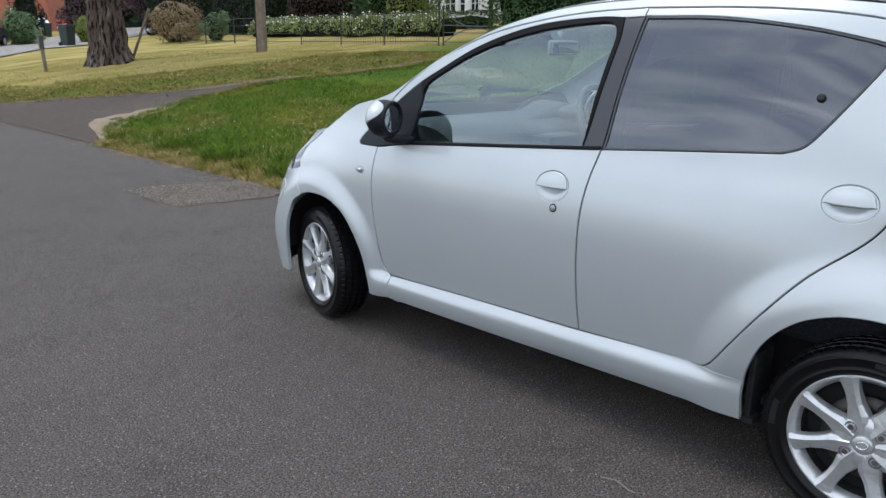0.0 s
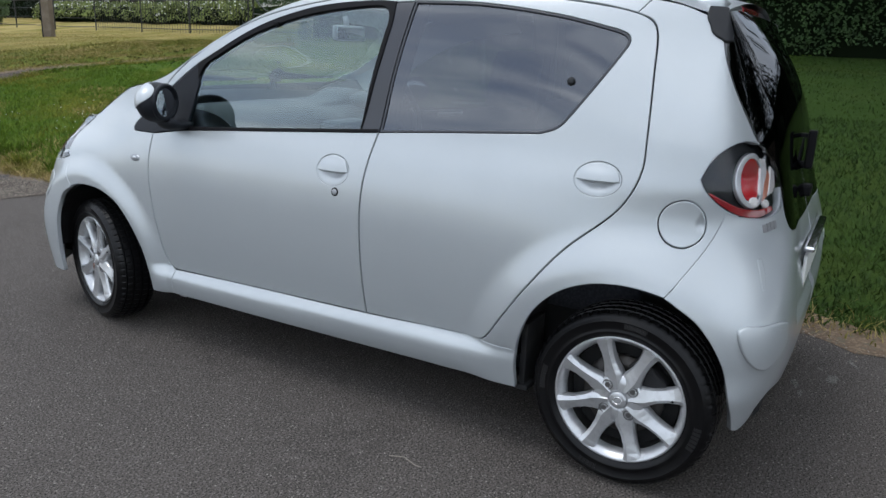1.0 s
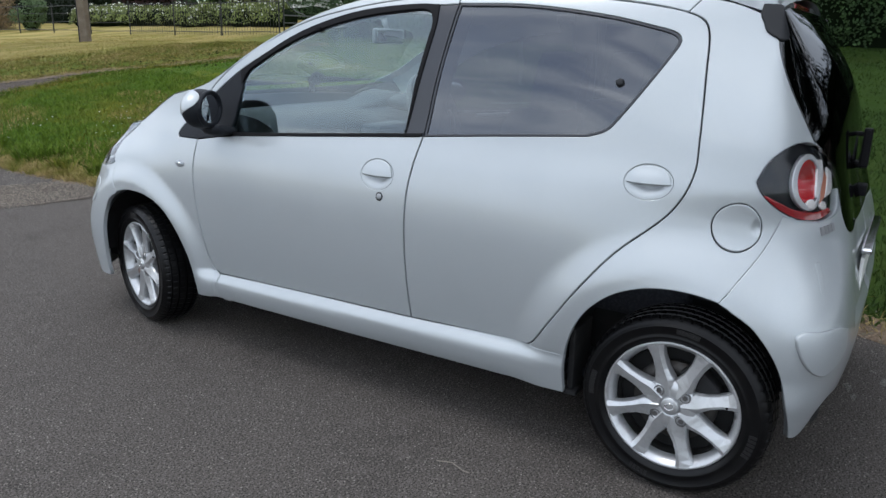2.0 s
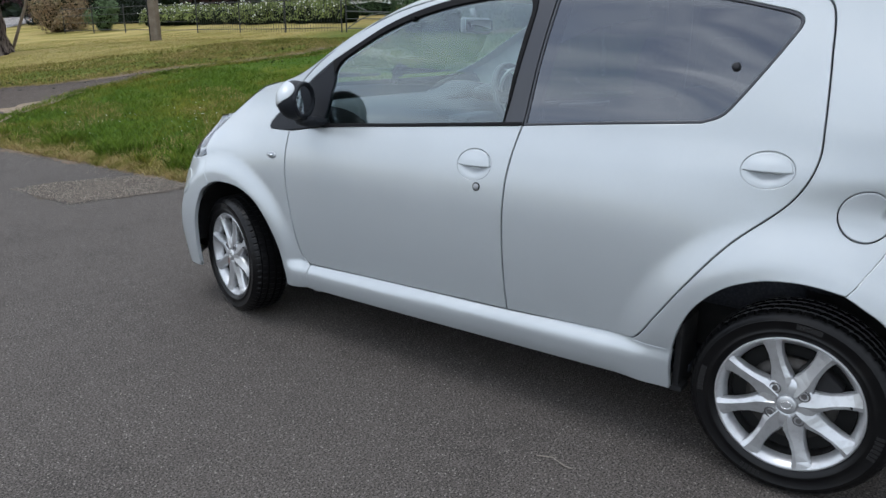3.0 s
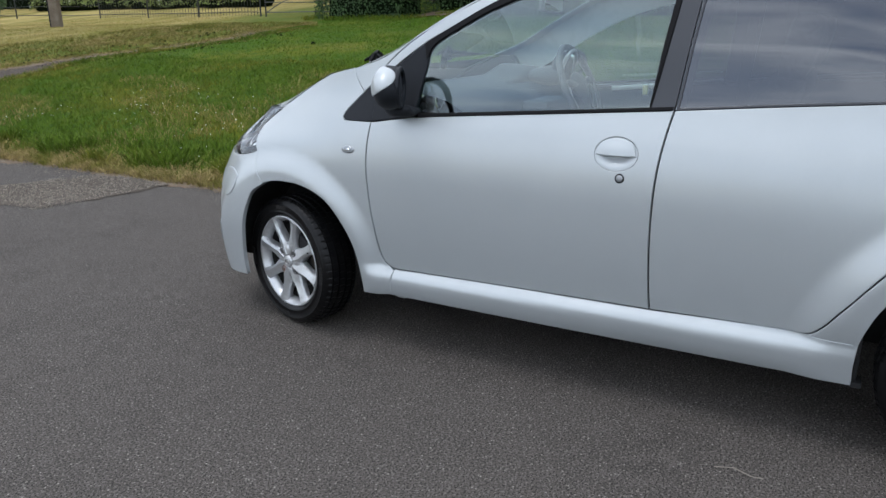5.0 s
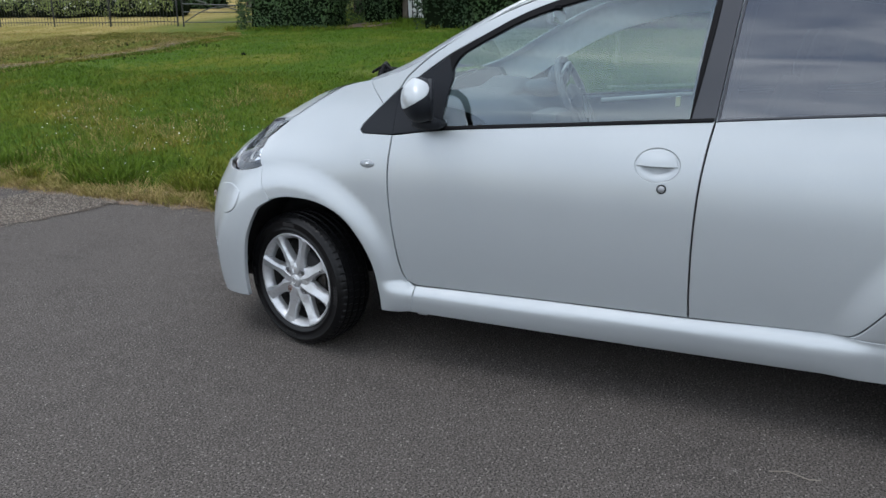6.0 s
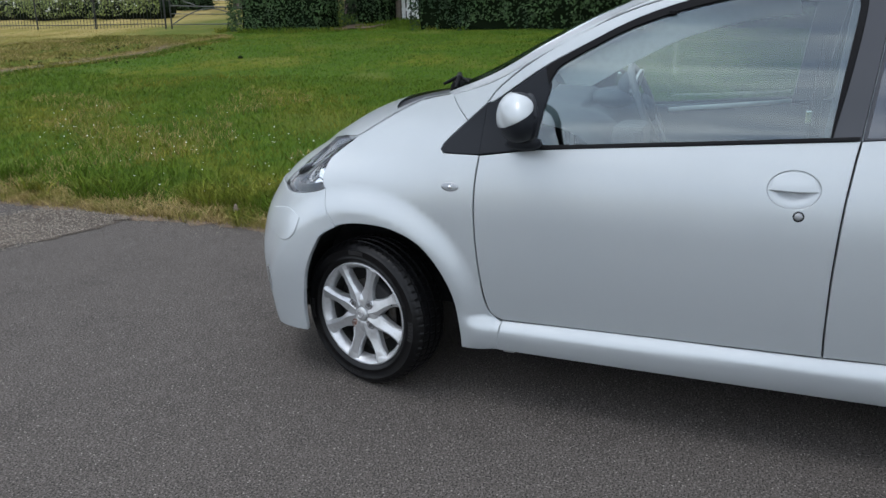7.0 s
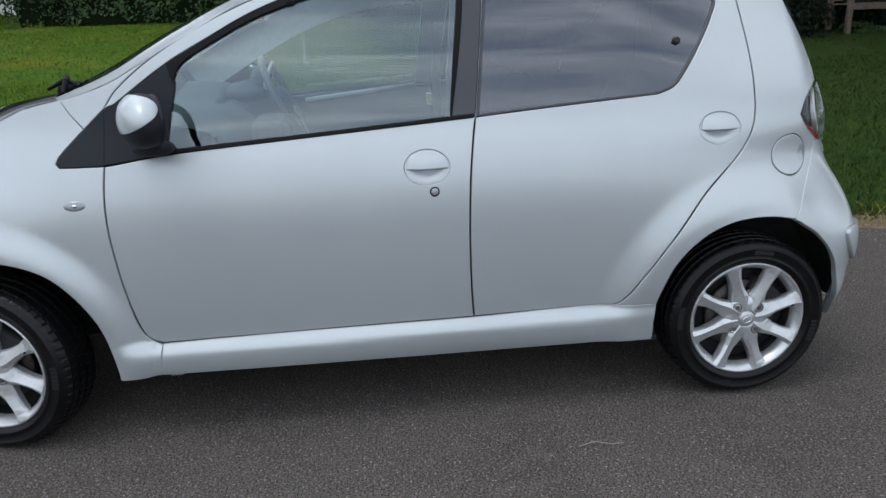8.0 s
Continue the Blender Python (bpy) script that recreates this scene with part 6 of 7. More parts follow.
bm = bmesh.new()
box(bm, (-0.098, 1.5425, 1.250), (0.098, 1.5465, 1.300), 0.0015)
part("mirror_glass", bm, MIRROR, rear_view, smooth=True)
bm = bmesh.new()
sweep(bm, [(0.665, 1.48, 0.890), (0.668, 1.2, 0.918), (0.665, 0.963, 0.945)], [0.010, 0.010, 0.008], 8)
part("window_sill", bm, WHITE_PAINT, front_doors[1], "pale inner sill strip", smooth=True)
bm = bmesh.new()
box(bm, (-0.606, 0.988, 0.982), (-0.594, 1.006, 1.018), 0.003)
part("belt_tongue", bm, CHROME, car, "bright seat belt tongue")
# pale lining of the screen pillars, roof lining, door cards
for s0, s1 in ((0.815, 0.985), (-0.985, -0.815)):
    shell("pillar_lining", patch_data(lambda t, s: tuple(Vector(roof_skin(t, s)) - Vector((0, 0.0, 0.013))), lines((1.0, 2.02, 0.05)), lines((s0, s1, 0.03))), TRIM_PALE, car, "pale grey pillar lining")


def pillar_face(t, k, drop):
    """Inner face of a screen pillar's lining, from the screen's edge out to the door seal."""
    a = Vector(roof_skin(t, 0.90)) - Vector((0, 0, 0.012))
    b = Vector((-side(t, ROOF_EDGE(t)) + 0.030, t - 0.03, ROOF_EDGE(t) - drop))
    return tuple(a.lerp(b, k))


for flip, drop in ((1, 0.05), (-1, 0.115)):
    shell("pillar_lining", patch_data(lambda t, k: (flip * pillar_face(t, k, drop)[0], *pillar_face(t, k, drop)[1:]), lines((1.0, 1.97, 0.05)), lines((0, 1, 0.25))), TRIM_PALE, car, "pale grey pillar lining")
shell("roof_lining", patch_data(lambda t, s: tuple(Vector(roof_skin(t, s)) - Vector((0, 0, 0.035))), lines((-0.02, 1.36, 0.08)), lines((-0.95, 0.95, 0.1))), TRIM_PALE, car, "pale grey roof lining")
card = lambda u, z: (skin(u, z)[0] + 0.055 + (0.02 if z < 0.80 else 0.0) - 0.015 * smoothstep(0.76, 0.80, z), u, z)
both("door_card", panel_data(card, loop([(0.42, 0.30), (0.38, 0.52), (0.24, 0.68), (0.10, 0.76)], [(0.10, 0.76), (0.10, 0.965)], [(0.10, 0.965), (0.9, 0.945), (1.75, 0.885)], [(1.75, 0.885), (1.90, 0.80), (1.90, 0.30)], [(1.90, 0.30), (0.42, 0.30)]), inset=0, depth=0.02, step=0.05), DASH, "dark grey door card", parents=front_doors)
both("centre_pillar", panel_data(lambda u, z: (skin(u, z)[0] + 0.045, u, z), loop([(0.96, 0.93), (0.86, 0.93)], [(0.86, 0.93), (0.80, 1.39)], [(0.80, 1.39), (0.91, 1.39)], [(0.91, 1.39), (0.96, 0.93)]), inset=0, depth=0.02, step=0.04), DASH, "dark pillar lining")
both("corner_lining", panel_data(lambda u, z: (skin(u, z)[0] + 0.05, u, z), loop([(0.26, 0.93), (-0.12, 0.93)], [(-0.12, 0.93), (-0.05, 1.33)], [(-0.05, 1.33), (0.11, 1.34)], [(0.11, 1.34), (0.10, 1.26), (0.26, 1.03)], [(0.26, 1.03), (0.26, 0.93)]), inset=0, depth=0, step=0.05), DASH)


def seat(x, y):
    st = new("seat")
    st.parent = car
    st.matrix_basis = pose(x, y, 0)
    bm = bmesh.new()
    box(bm, (-0.24, 0.0, 0.40), (0.24, 0.50, 0.54), 0.05)
    part("cushion", bm, CLOTH, st, smooth=True)
    bm = bmesh.new()
    box(bm, (-0.23, -0.06, 0.0), (0.23, 0.06, 0.56), 0.05, Matrix.Translation((0, -0.01, 0.50)) @ pose(0, 0, 0, 18, 0, 0))
    part("backrest", bm, CLOTH, st, smooth=True)
    bm = bmesh.new()
    box(bm, (-0.13, -0.04, 0.0), (0.13, 0.05, 0.20), 0.04, Matrix.Translation((0, -0.20, 1.03)) @ pose(0, 0, 0, 12, 0, 0))
    part("headrest", bm, CLOTH, st, smooth=True)


seat(-0.34, 0.80)
seat(0.34, 0.80)
bm = bmesh.new()
box(bm, (-0.56, 0.02, 0.42), (0.56, 0.45, 0.56), 0.05)
box(bm, (-0.56, -0.07, 0.0), (0.56, 0.06, 0.52), 0.05, Matrix.Translation((0, 0.02, 0.52)) @ pose(0, 0, 0, 15, 0, 0))
part("rear_seat", bm, CLOTH, car, smooth=True)
bm = bmesh.new()
sweep(bm, [(0.60, 0.86, 1.22), (0.585, 0.87, 1.0), (0.56, 0.87, 0.62)], 0.012, 6)
bmesh.ops.scale(bm, vec=(0.4, 2.0, 1), space=Matrix.Translation((-0.585, -0.87, 0)), verts=bm.verts)
part("seat_belt", bm, SATIN_TRIM, car)
bm = bmesh.new()
box(bm, (0.02, 0.96, 0.52), (0.10, 1.02, 0.60), 0.01)
box(bm, (-0.02, 1.20, 0.40), (0.04, 1.26, 0.70), 0.02)
part("gear_lever", bm, DASH, car, smooth=True)

# ---- round the place ----
def leaves(count, place, size, seed, flat=0.0):
    """Single leaves as folded diamonds: verts and faces. place(r) gives a point and the way out."""
    r = random.Random(seed)
    verts, faces = [], []
    for _ in range(count):
        p, n = place(r)
        n = (Vector(n) + Vector((r.gauss(0, 0.55), r.gauss(0, 0.55), r.gauss(0, 0.55) + 0.25))).normalized()
        a = n.orthogonal().normalized()
        a.rotate(Matrix.Rotation(r.uniform(0, 6.283), 3, n))
        b = n.cross(a)
        s = size * r.uniform(0.6, 1.35)
        p = Vector(p)
        i = len(verts)
        verts += [p - a * s * 0.5, p + b * s * 0.30 + n * s * 0.10, p + a * s * 0.55 - n * s * 0.05, p - b * s * 0.30 + n * s * 0.10]
        faces += [(i, i + 1, i + 2), (i, i + 2, i + 3)]
    return verts, faces


def wobble(p, amount, scale):
    return Vector(p) + Vector((noise.noise((p[0] * scale, p[1] * scale, p[2] * scale)), noise.noise((p[0] * scale + 9, p[1] * scale, p[2] * scale)), noise.noise((p[0] * scale, p[1] * scale + 9, p[2] * scale)))) * amount


def hedge(name, x0, x1, y0, y1, height, count, size, mat, label, seed, bulge=0.22, faces_out=True):
    """A clipped hedge: a near-black core standing for inner shade, and a coat of single leaves with an uneven outline.
    """
    base = min(lawn(x0, (y0 + y1) / 2), lawn(x0, y0), lawn(x0, y1))
    h = thing(name, label, "hedge", (x0, y0, base))
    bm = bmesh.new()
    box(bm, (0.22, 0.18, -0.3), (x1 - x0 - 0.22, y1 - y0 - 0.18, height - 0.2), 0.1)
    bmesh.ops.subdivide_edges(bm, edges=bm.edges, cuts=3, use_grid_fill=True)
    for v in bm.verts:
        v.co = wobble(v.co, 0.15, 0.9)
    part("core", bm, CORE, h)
    w, l = x1 - x0, y1 - y0
    sides = [(w * l, "top"), (l * height, "west"), (w * height, "south"), (w * height, "north")]
    total = sum(a for a, _ in sides)

    def place(r):
        k = r.uniform(0, total)
        for a, s in sides:
            if k < a:
                break
            k -= a
        x, y, z = r.uniform(0, w), r.uniform(0, l), height * r.random() ** 0.9
        d = abs(r.gauss(0, 0.07))
        if s == "top":
            p, n = (x, y, height - d), (0, 0, 1)
        elif s == "west":
            p, n = (d, y, z), (-1, 0, 0.2)
        elif s == "south":
            p, n = (x, d, z), (0, -1, 0.2)
        else:
            p, n = (x, l - d, z), (0, 1, 0.2)
        q = wobble((p[0] + x0, p[1] + y0, p[2]), bulge, 0.8)
        q = wobble(q, bulge * 0.4, 3.0) - Vector((x0, y0, 0))
        return q, n
    v, f = leaves(count, place, size, seed)
    mesh_object("foliage", v, f, mat, h)
    return h


def bush(name, at, radii, count, size, mat, label, category, seed, core=True, top=None, stems=0):
    """A loose shrub: lumps of leaves round a near-black heart that stands for the shade within."""
    b = thing(name, label, category, at)
    r = random.Random(seed)
    lumps = [(Vector((r.gauss(0, 0.45) * radii[0], r.gauss(0, 0.45) * radii[1], radii[2] * r.uniform(0.35, 1.45))), r.uniform(0.35, 0.6)) for _ in range(11)]

    def place(q):
        c, s = q.choice(lumps)
        d = Vector((q.gauss(0, 1), q.gauss(0, 1), q.gauss(0, 1))).normalized()
        if core and q.random() < 0.35:
            return wobble(Vector((d.x * radii[0] * 0.66, d.y * radii[1] * 0.66, max(0.02, radii[2] * (0.85 + 0.84 * d.z)))), 0.12 * min(radii), 2.0 / max(radii)), d
        p = c + Vector((d.x * radii[0], d.y * radii[1], d.z * radii[2])) * s * (q.random() ** 0.35)
        p.z = max(p.z, 0.02)
        return wobble(p, 0.25 * min(radii), 2.0 / max(radii)), d
    v, f = leaves(int(count * 1.5), place, size, seed)
    mesh_object("foliage", v, f, mat, b)
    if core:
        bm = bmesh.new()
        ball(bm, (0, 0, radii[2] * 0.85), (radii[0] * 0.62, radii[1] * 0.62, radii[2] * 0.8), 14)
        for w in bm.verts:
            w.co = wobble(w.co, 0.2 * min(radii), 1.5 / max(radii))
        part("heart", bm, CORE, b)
    for k in range(stems):
        bm = bmesh.new()
        a = r.uniform(0, 6.28)
        tube(bm, (0.15 * math.cos(a), 0.15 * math.sin(a), -0.1), (0.5 * radii[0] * math.cos(a), 0.5 * radii[1] * math.sin(a), radii[2] * 1.1), 0.05, 0.03, 7)
        part("stem", bm, BARK, b)
    return b


# hedges
hedge("hedge", 13.2, 14.9, 10.75, 13.3, 2.3, 9000, 0.075, HEDGE_LEAF, "dense dark green clipped hedge beside the lawn", 1)
hedge("hedge", 14.9, 16.2, 9.62, 10.9, 2.3, 3800, 0.075, HEDGE_LEAF, "narrow dark hedge beside the white gate", 2)
hedge("hedge", 13.15, 14.9, -2.0, 8.35, 2.4, 26000, 0.075, HEDGE_LEAF, "long dark green hedge behind the lawn", 3, 0.35)
# hedge line continues here; its shade is painted by the darker leaf
hedge("hedge", 12.9, 14.8, -16.0, -2.0, 2.5, 15000, 0.095, DARK_LEAF, "long dark hedge behind the lawn, its shade put into the leaf colour", 4, 0.4)
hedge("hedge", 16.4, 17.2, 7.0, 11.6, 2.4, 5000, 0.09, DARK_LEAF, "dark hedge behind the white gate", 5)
blob("gap_path", [(13.3, 10.65), (14.6, 10.6), (14.9, 9.6), (13.9, 9.7), (13.2, 10.3)], 0.0, DIRT, "bare earth path through the gap in the hedge", "earth", 0.15)
for v in bpy.data.objects["gap_path"].data.vertices:
    v.co.z = lawn(v.co.x, v.co.y) + 0.03
blades("hedge_foot_grass", 6000, lambda r: (r.uniform(12.6, 15.6), r.uniform(7.0, 13.6)), 0.11, 0.014, BLADE, "longer grass and weeds at the hedge's foot", "grass", 0.8, lambda x, y, r: noise.noise((x * 1.5, y * 1.5, 3.0)) > 0.0 and (y > 10.2 or x > 13.2 + 0.0) and x < 13.6 + (2.0 if 8.4 < y < 10.2 else 0.0))


# white picket gate
gate = thing("picket_gate", "white painted wooden picket gate, its pales slightly uneven", "gate", (15.6, 9.13, lawn(15.6, 9.13)), 0)
r = random.Random(4)
for k in range(7):
    bm = bmesh.new()
    y = -0.42 + 0.14 * k
    top = 1.15 + r.uniform(-0.03, 0.03)
    vs = [bm.verts.new(p) for p in ((0, y - 0.047, 0.06), (0, y + 0.047, 0.06), (0, y + 0.047, top), (0, y, top + 0.06), (0, y - 0.047, top))]
    fc = bm.faces.new(vs)
    e = bmesh.ops.extrude_face_region(bm, geom=[fc])
    bmesh.ops.translate(bm, vec=(0.022, 0, 0), verts=[q for q in e["geom"] if isinstance(q, bmesh.types.BMVert)])
    bmesh.ops.recalc_face_normals(bm, faces=bm.faces)
    bmesh.ops.rotate(bm, cent=(0, y, 0.5), matrix=Matrix.Rotation(r.uniform(-0.035, 0.035), 3, "X"), verts=bm.verts)
    part("pale", bm, WHITE_PAINT, gate)
for z in (0.3, 0.9):
    bm = bmesh.new()
    box(bm, (0.023, -0.48, z - 0.04), (0.06, 0.48, z + 0.04), 0.005)
    part("rail", bm, WHITE_PAINT, gate)
for y in (-0.56, 0.56):
    bm = bmesh.new()
    box(bm, (-0.04, y - 0.06, -0.1), (0.08, y + 0.06, 1.35), 0.01)
    part("gate_post", bm, WOOD_GREY, gate, "weathered wooden gate post")


# iron railing and field gate
fence = thing("iron_fence", "low black iron railing with thin upright bars", "fence", (14.2, 16.2, lawn(14.2, 16.2)))
zf = lambda y: lawn(14.2, 16.2 + y) - lawn(14.2, 16.2)
bar_mesh = None
for k in range(58):
    y = 0.12 + 0.125 * k
    if bar_mesh is None:
        bm = bmesh.new()
        box(bm, (-0.005, -0.005, 0.02), (0.005, 0.005, 1.06), 0.0)
        ob = part("bar", bm, IRON, fence)
        bar_mesh = ob.data
    else:
        ob = new("bar", bar_mesh)
        ob.parent = fence
    ob.location = (0, y, zf(y))
for y in (0.0, 2.55, 4.85, 7.25, 9.6, 12.0, 14.4, 16.8):
    bm = bmesh.new()
    box(bm, (-0.018, y - 0.018, zf(y) - 0.1), (0.018, y + 0.018, zf(y) + (1.25 if y == 0 else 1.12)), 0.006)
    if y == 0.0:
        ball(bm, (0, 0, 1.28), (0.05, 0.05, 0.05), 10)
    part("post", bm, IRON, fence, "black iron post")
for z in (0.12, 1.0):
    bm = bmesh.new()
    sweep(bm, [(0, y, zf(y) + z) for y in lines((0, 16.8, 0.8))], 0.014, 6)
    part("rail", bm, IRON, fence)
for z in (0.42, 0.72):
    bm = bmesh.new()
    sweep(bm, [(0, y, zf(y) + z) for y in lines((7.3, 16.8, 0.8))], 0.008, 5)
    part("wire", bm, IRON, fence)
gate2 = thing("field_gate", "open-work metal field gate with curved braces", "gate", (14.15, 16.0, lawn(14.15, 16.0)))
for z0, z1, rad, m in ((0.62, 0.52, 0.018, GREY_METAL), (0.40, 0.36, 0.014, GREY_METAL), (0.12, 0.12, 0.016, GREY_METAL)):
    bm = bmesh.new()
    sweep(bm, [(0, -0.05 - 0.24 * k, z0 + (z1 - z0) * k / 11) for k in range(12)], rad, 6)
    part("rail", bm, m, gate2)
for s in (0, 1):
    bm = bmesh.new()
    sweep(bm, [(0, (-0.05 - 1.32 * k / 10) if s == 0 else (-2.69 + 1.32 * k / 10), 0.10 + 0.42 * math.sin(math.pi / 2 * k / 10)) for k in range(11)], 0.014, 6)
    part("brace", bm, GREY_METAL, gate2)
bm = bmesh.new()
sweep(bm, [(0, -0.05, 1.15), (0, -0.25, 0.95), (0, -0.55, 0.72), (0, -0.9, 0.62)], 0.016, 6)
part("hanger", bm, GREY_METAL, gate2)
for y in (-0.05, -2.69):
    bm = bmesh.new()
    tube(bm, (0, y, 0.0), (0, y, 1.2 if y > -1 else 0.66), 0.022, 0.022, 8)
    part("stile", bm, IRON, gate2)


# rose hedge behind the railing
rose = thing("rose_hedge", "long low rose hedge covered in white blossoms", "rose hedge", (17.2, 17.6, lawn(17.2, 24)))
zr = lambda y: lawn(17.4, 17.6 + y) - lawn(17.2, 24)


def rose_place(r):
    y = r.uniform(1.7, 14.5)
    a = r.uniform(0.42, math.pi - 0.42) if r.random() < 0.85 else r.uniform(0.0, 0.42)
    s = r.random() ** 0.3
    p = (0.55 + 0.6 * s * -math.cos(a), y, zr(y) + 0.12 + 0.72 * s * math.sin(a) ** 0.8)
    return wobble(p, 0.22, 1.6), (-math.cos(a), 0, math.sin(a))


v, f = leaves(13000, rose_place, 0.085, 21)
mesh_object("foliage", v, f, ROSE_LEAF, rose)
# near-black balls put the shade and bare stems low in the hedge into colour
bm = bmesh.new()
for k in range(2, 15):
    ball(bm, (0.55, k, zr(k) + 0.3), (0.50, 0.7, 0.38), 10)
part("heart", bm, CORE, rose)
bm = bmesh.new()
r = random.Random(6)
for k in range(620):
    p, n = rose_place(r)
    if n[2] < 0.5 and r.random() < 0.85:
        continue
    p = Vector(p) + Vector(n) * 0.06
    s = r.uniform(0.02, 0.046)
    c = r.choice(((0, 0, 0), (0.05, 0.06, 0.02), (-0.03, 0.05, 0.03)))
    t = bmesh.ops.create_icosphere(bm, subdivisions=1, radius=s)
    bmesh.ops.transform(bm, matrix=Matrix.Translation(p + Vector(c)) @ Matrix.Diagonal((1, 1, 0.7, 1)), verts=t["verts"])
ob = part("blossoms", bm, PETAL, rose, "white rose blossoms")
ob["kind"] = "stuff"
hedge("box_hedge", 20.3, 21.2, 19.6, 23.4, 0.75, 3500, 0.07, HEDGE_LEAF, "low square-clipped box hedge in the garden", 31, 0.08)


# big tree, stake, bollard, pole
tree = thing("tree", "large old tree trunk with deeply furrowed brown bark", "tree", (6.08, 21.2, lawn(6.0, 21.2) - 0.15))
bm = bmesh.new()
rings, seg = [], 132
for i in range(61):
    z = 9.0 * (i / 60) ** 1.5
    rad = 0.425 + 0.23 * math.exp(-z / 0.38) + 0.05 * math.exp(-z / 1.6) - 0.022 * z
    row = []
    for k in range(seg):
        a = 2 * math.pi * k / seg
        plate = noise.noise((math.cos(a) * 8.0, math.sin(a) * 8.0, z * 1.1))
        fine = noise.noise((math.cos(a) * 18, math.sin(a) * 18, z * 4.0))
        root = 0.12 * math.exp(-z / 0.3) * math.cos(5 * a + 0.6)
        d = rad + root + 0.075 * (abs(plate) * 2 - 0.5) + 0.03 * fine
        row.append(bm.verts.new((d * math.cos(a) - 0.05 * z * 0.4, d * math.sin(a), z)))
    rings.append(row)
for p, q in zip(rings, rings[1:]):
    for k in range(seg):
        bm.faces.new((p[k], p[(k + 1) % seg], q[(k + 1) % seg], q[k]))
part("trunk", bm, BARK, tree, "furrowed brown trunk flaring at the roots")
limb_ends = []
r = random.Random(12)
for k in range(7):
    a = k * 0.9 + r.uniform(-0.2, 0.2)
    z = 5.2 + 0.5 * k
    tip = Vector((math.cos(a) * r.uniform(2.4, 3.6), math.sin(a) * r.uniform(2.4, 3.6), z + r.uniform(1.2, 2.6)))
    start = Vector((-0.1, 0, z))
    bm = bmesh.new()
    sweep(bm, [start, start.lerp(tip, 0.35) + Vector((0, 0, 0.1)), start.lerp(tip, 0.7) + Vector((0, 0, 0.2)), tip], [0.2, 0.15, 0.1, 0.04], 8)
    part("limb", bm, BARK, tree)
    limb_ends.append((start.lerp(tip, 0.75), tip))


def crown_place(q):
    a, b = q.choice(limb_ends)
    c = a.lerp(b, q.random() * 1.2)
    d = Vector((q.gauss(0, 1), q.gauss(0, 1), q.gauss(0, 1))).normalized()
    return wobble(c + d * 1.25 * q.random() ** 0.4, 0.5, 0.6), d


v, f = leaves(9000, crown_place, 0.22, 13)
mesh_object("crown", v, f, DARK_LEAF, tree)
stake = thing("tree_stake", "leaning round wooden stake beside the tree", "stake", (6.78, 21.5, lawn(6.78, 21.5)))
bm = bmesh.new()
tube(bm, (0, 0, -0.1), (0.32, -0.75, 1.42), 0.042, 0.036, 10)
part("pole", bm, WOOD_GREY, stake)
bollard = thing("marker_post", "short grey metal marker post with a small box on top", "bollard", (4.6, 22.0, lawn(4.6, 22.0)))
bm = bmesh.new()
box(bm, (-0.042, -0.042, -0.1), (0.042, 0.042, 0.72), 0.012, pose(0, 0, 0, 0, -3, 0))
part("post", bm, WOOD_GREY, bollard)
bm = bmesh.new()
box(bm, (-0.062, -0.06, 0.62), (0.055, 0.06, 0.99), 0.015, pose(0, 0, 0, 0, -3, 0))
part("box", bm, GREY_METAL, bollard, "grey metal box")
pole = thing("utility_pole", "tall square weathered wooden post on the lawn", "pole", (10.85, 20.9, lawn(10.85, 20.9)), 28)
bm = bmesh.new()
box(bm, (-0.12, -0.12, -0.3), (0.12, 0.12, 6.5), 0.02)
part("post", bm, WOOD_GREY, pole)
# added black strip: the shadow on the post's left face, put into colour
bm = bmesh.new()
box(bm, (-0.10, 0.123, -0.1), (0.02, 0.165, 5.0), 0.012)
part("shaded_face", bm, BLACK_TRIM, pole, "black strip standing for the post's shaded left face")


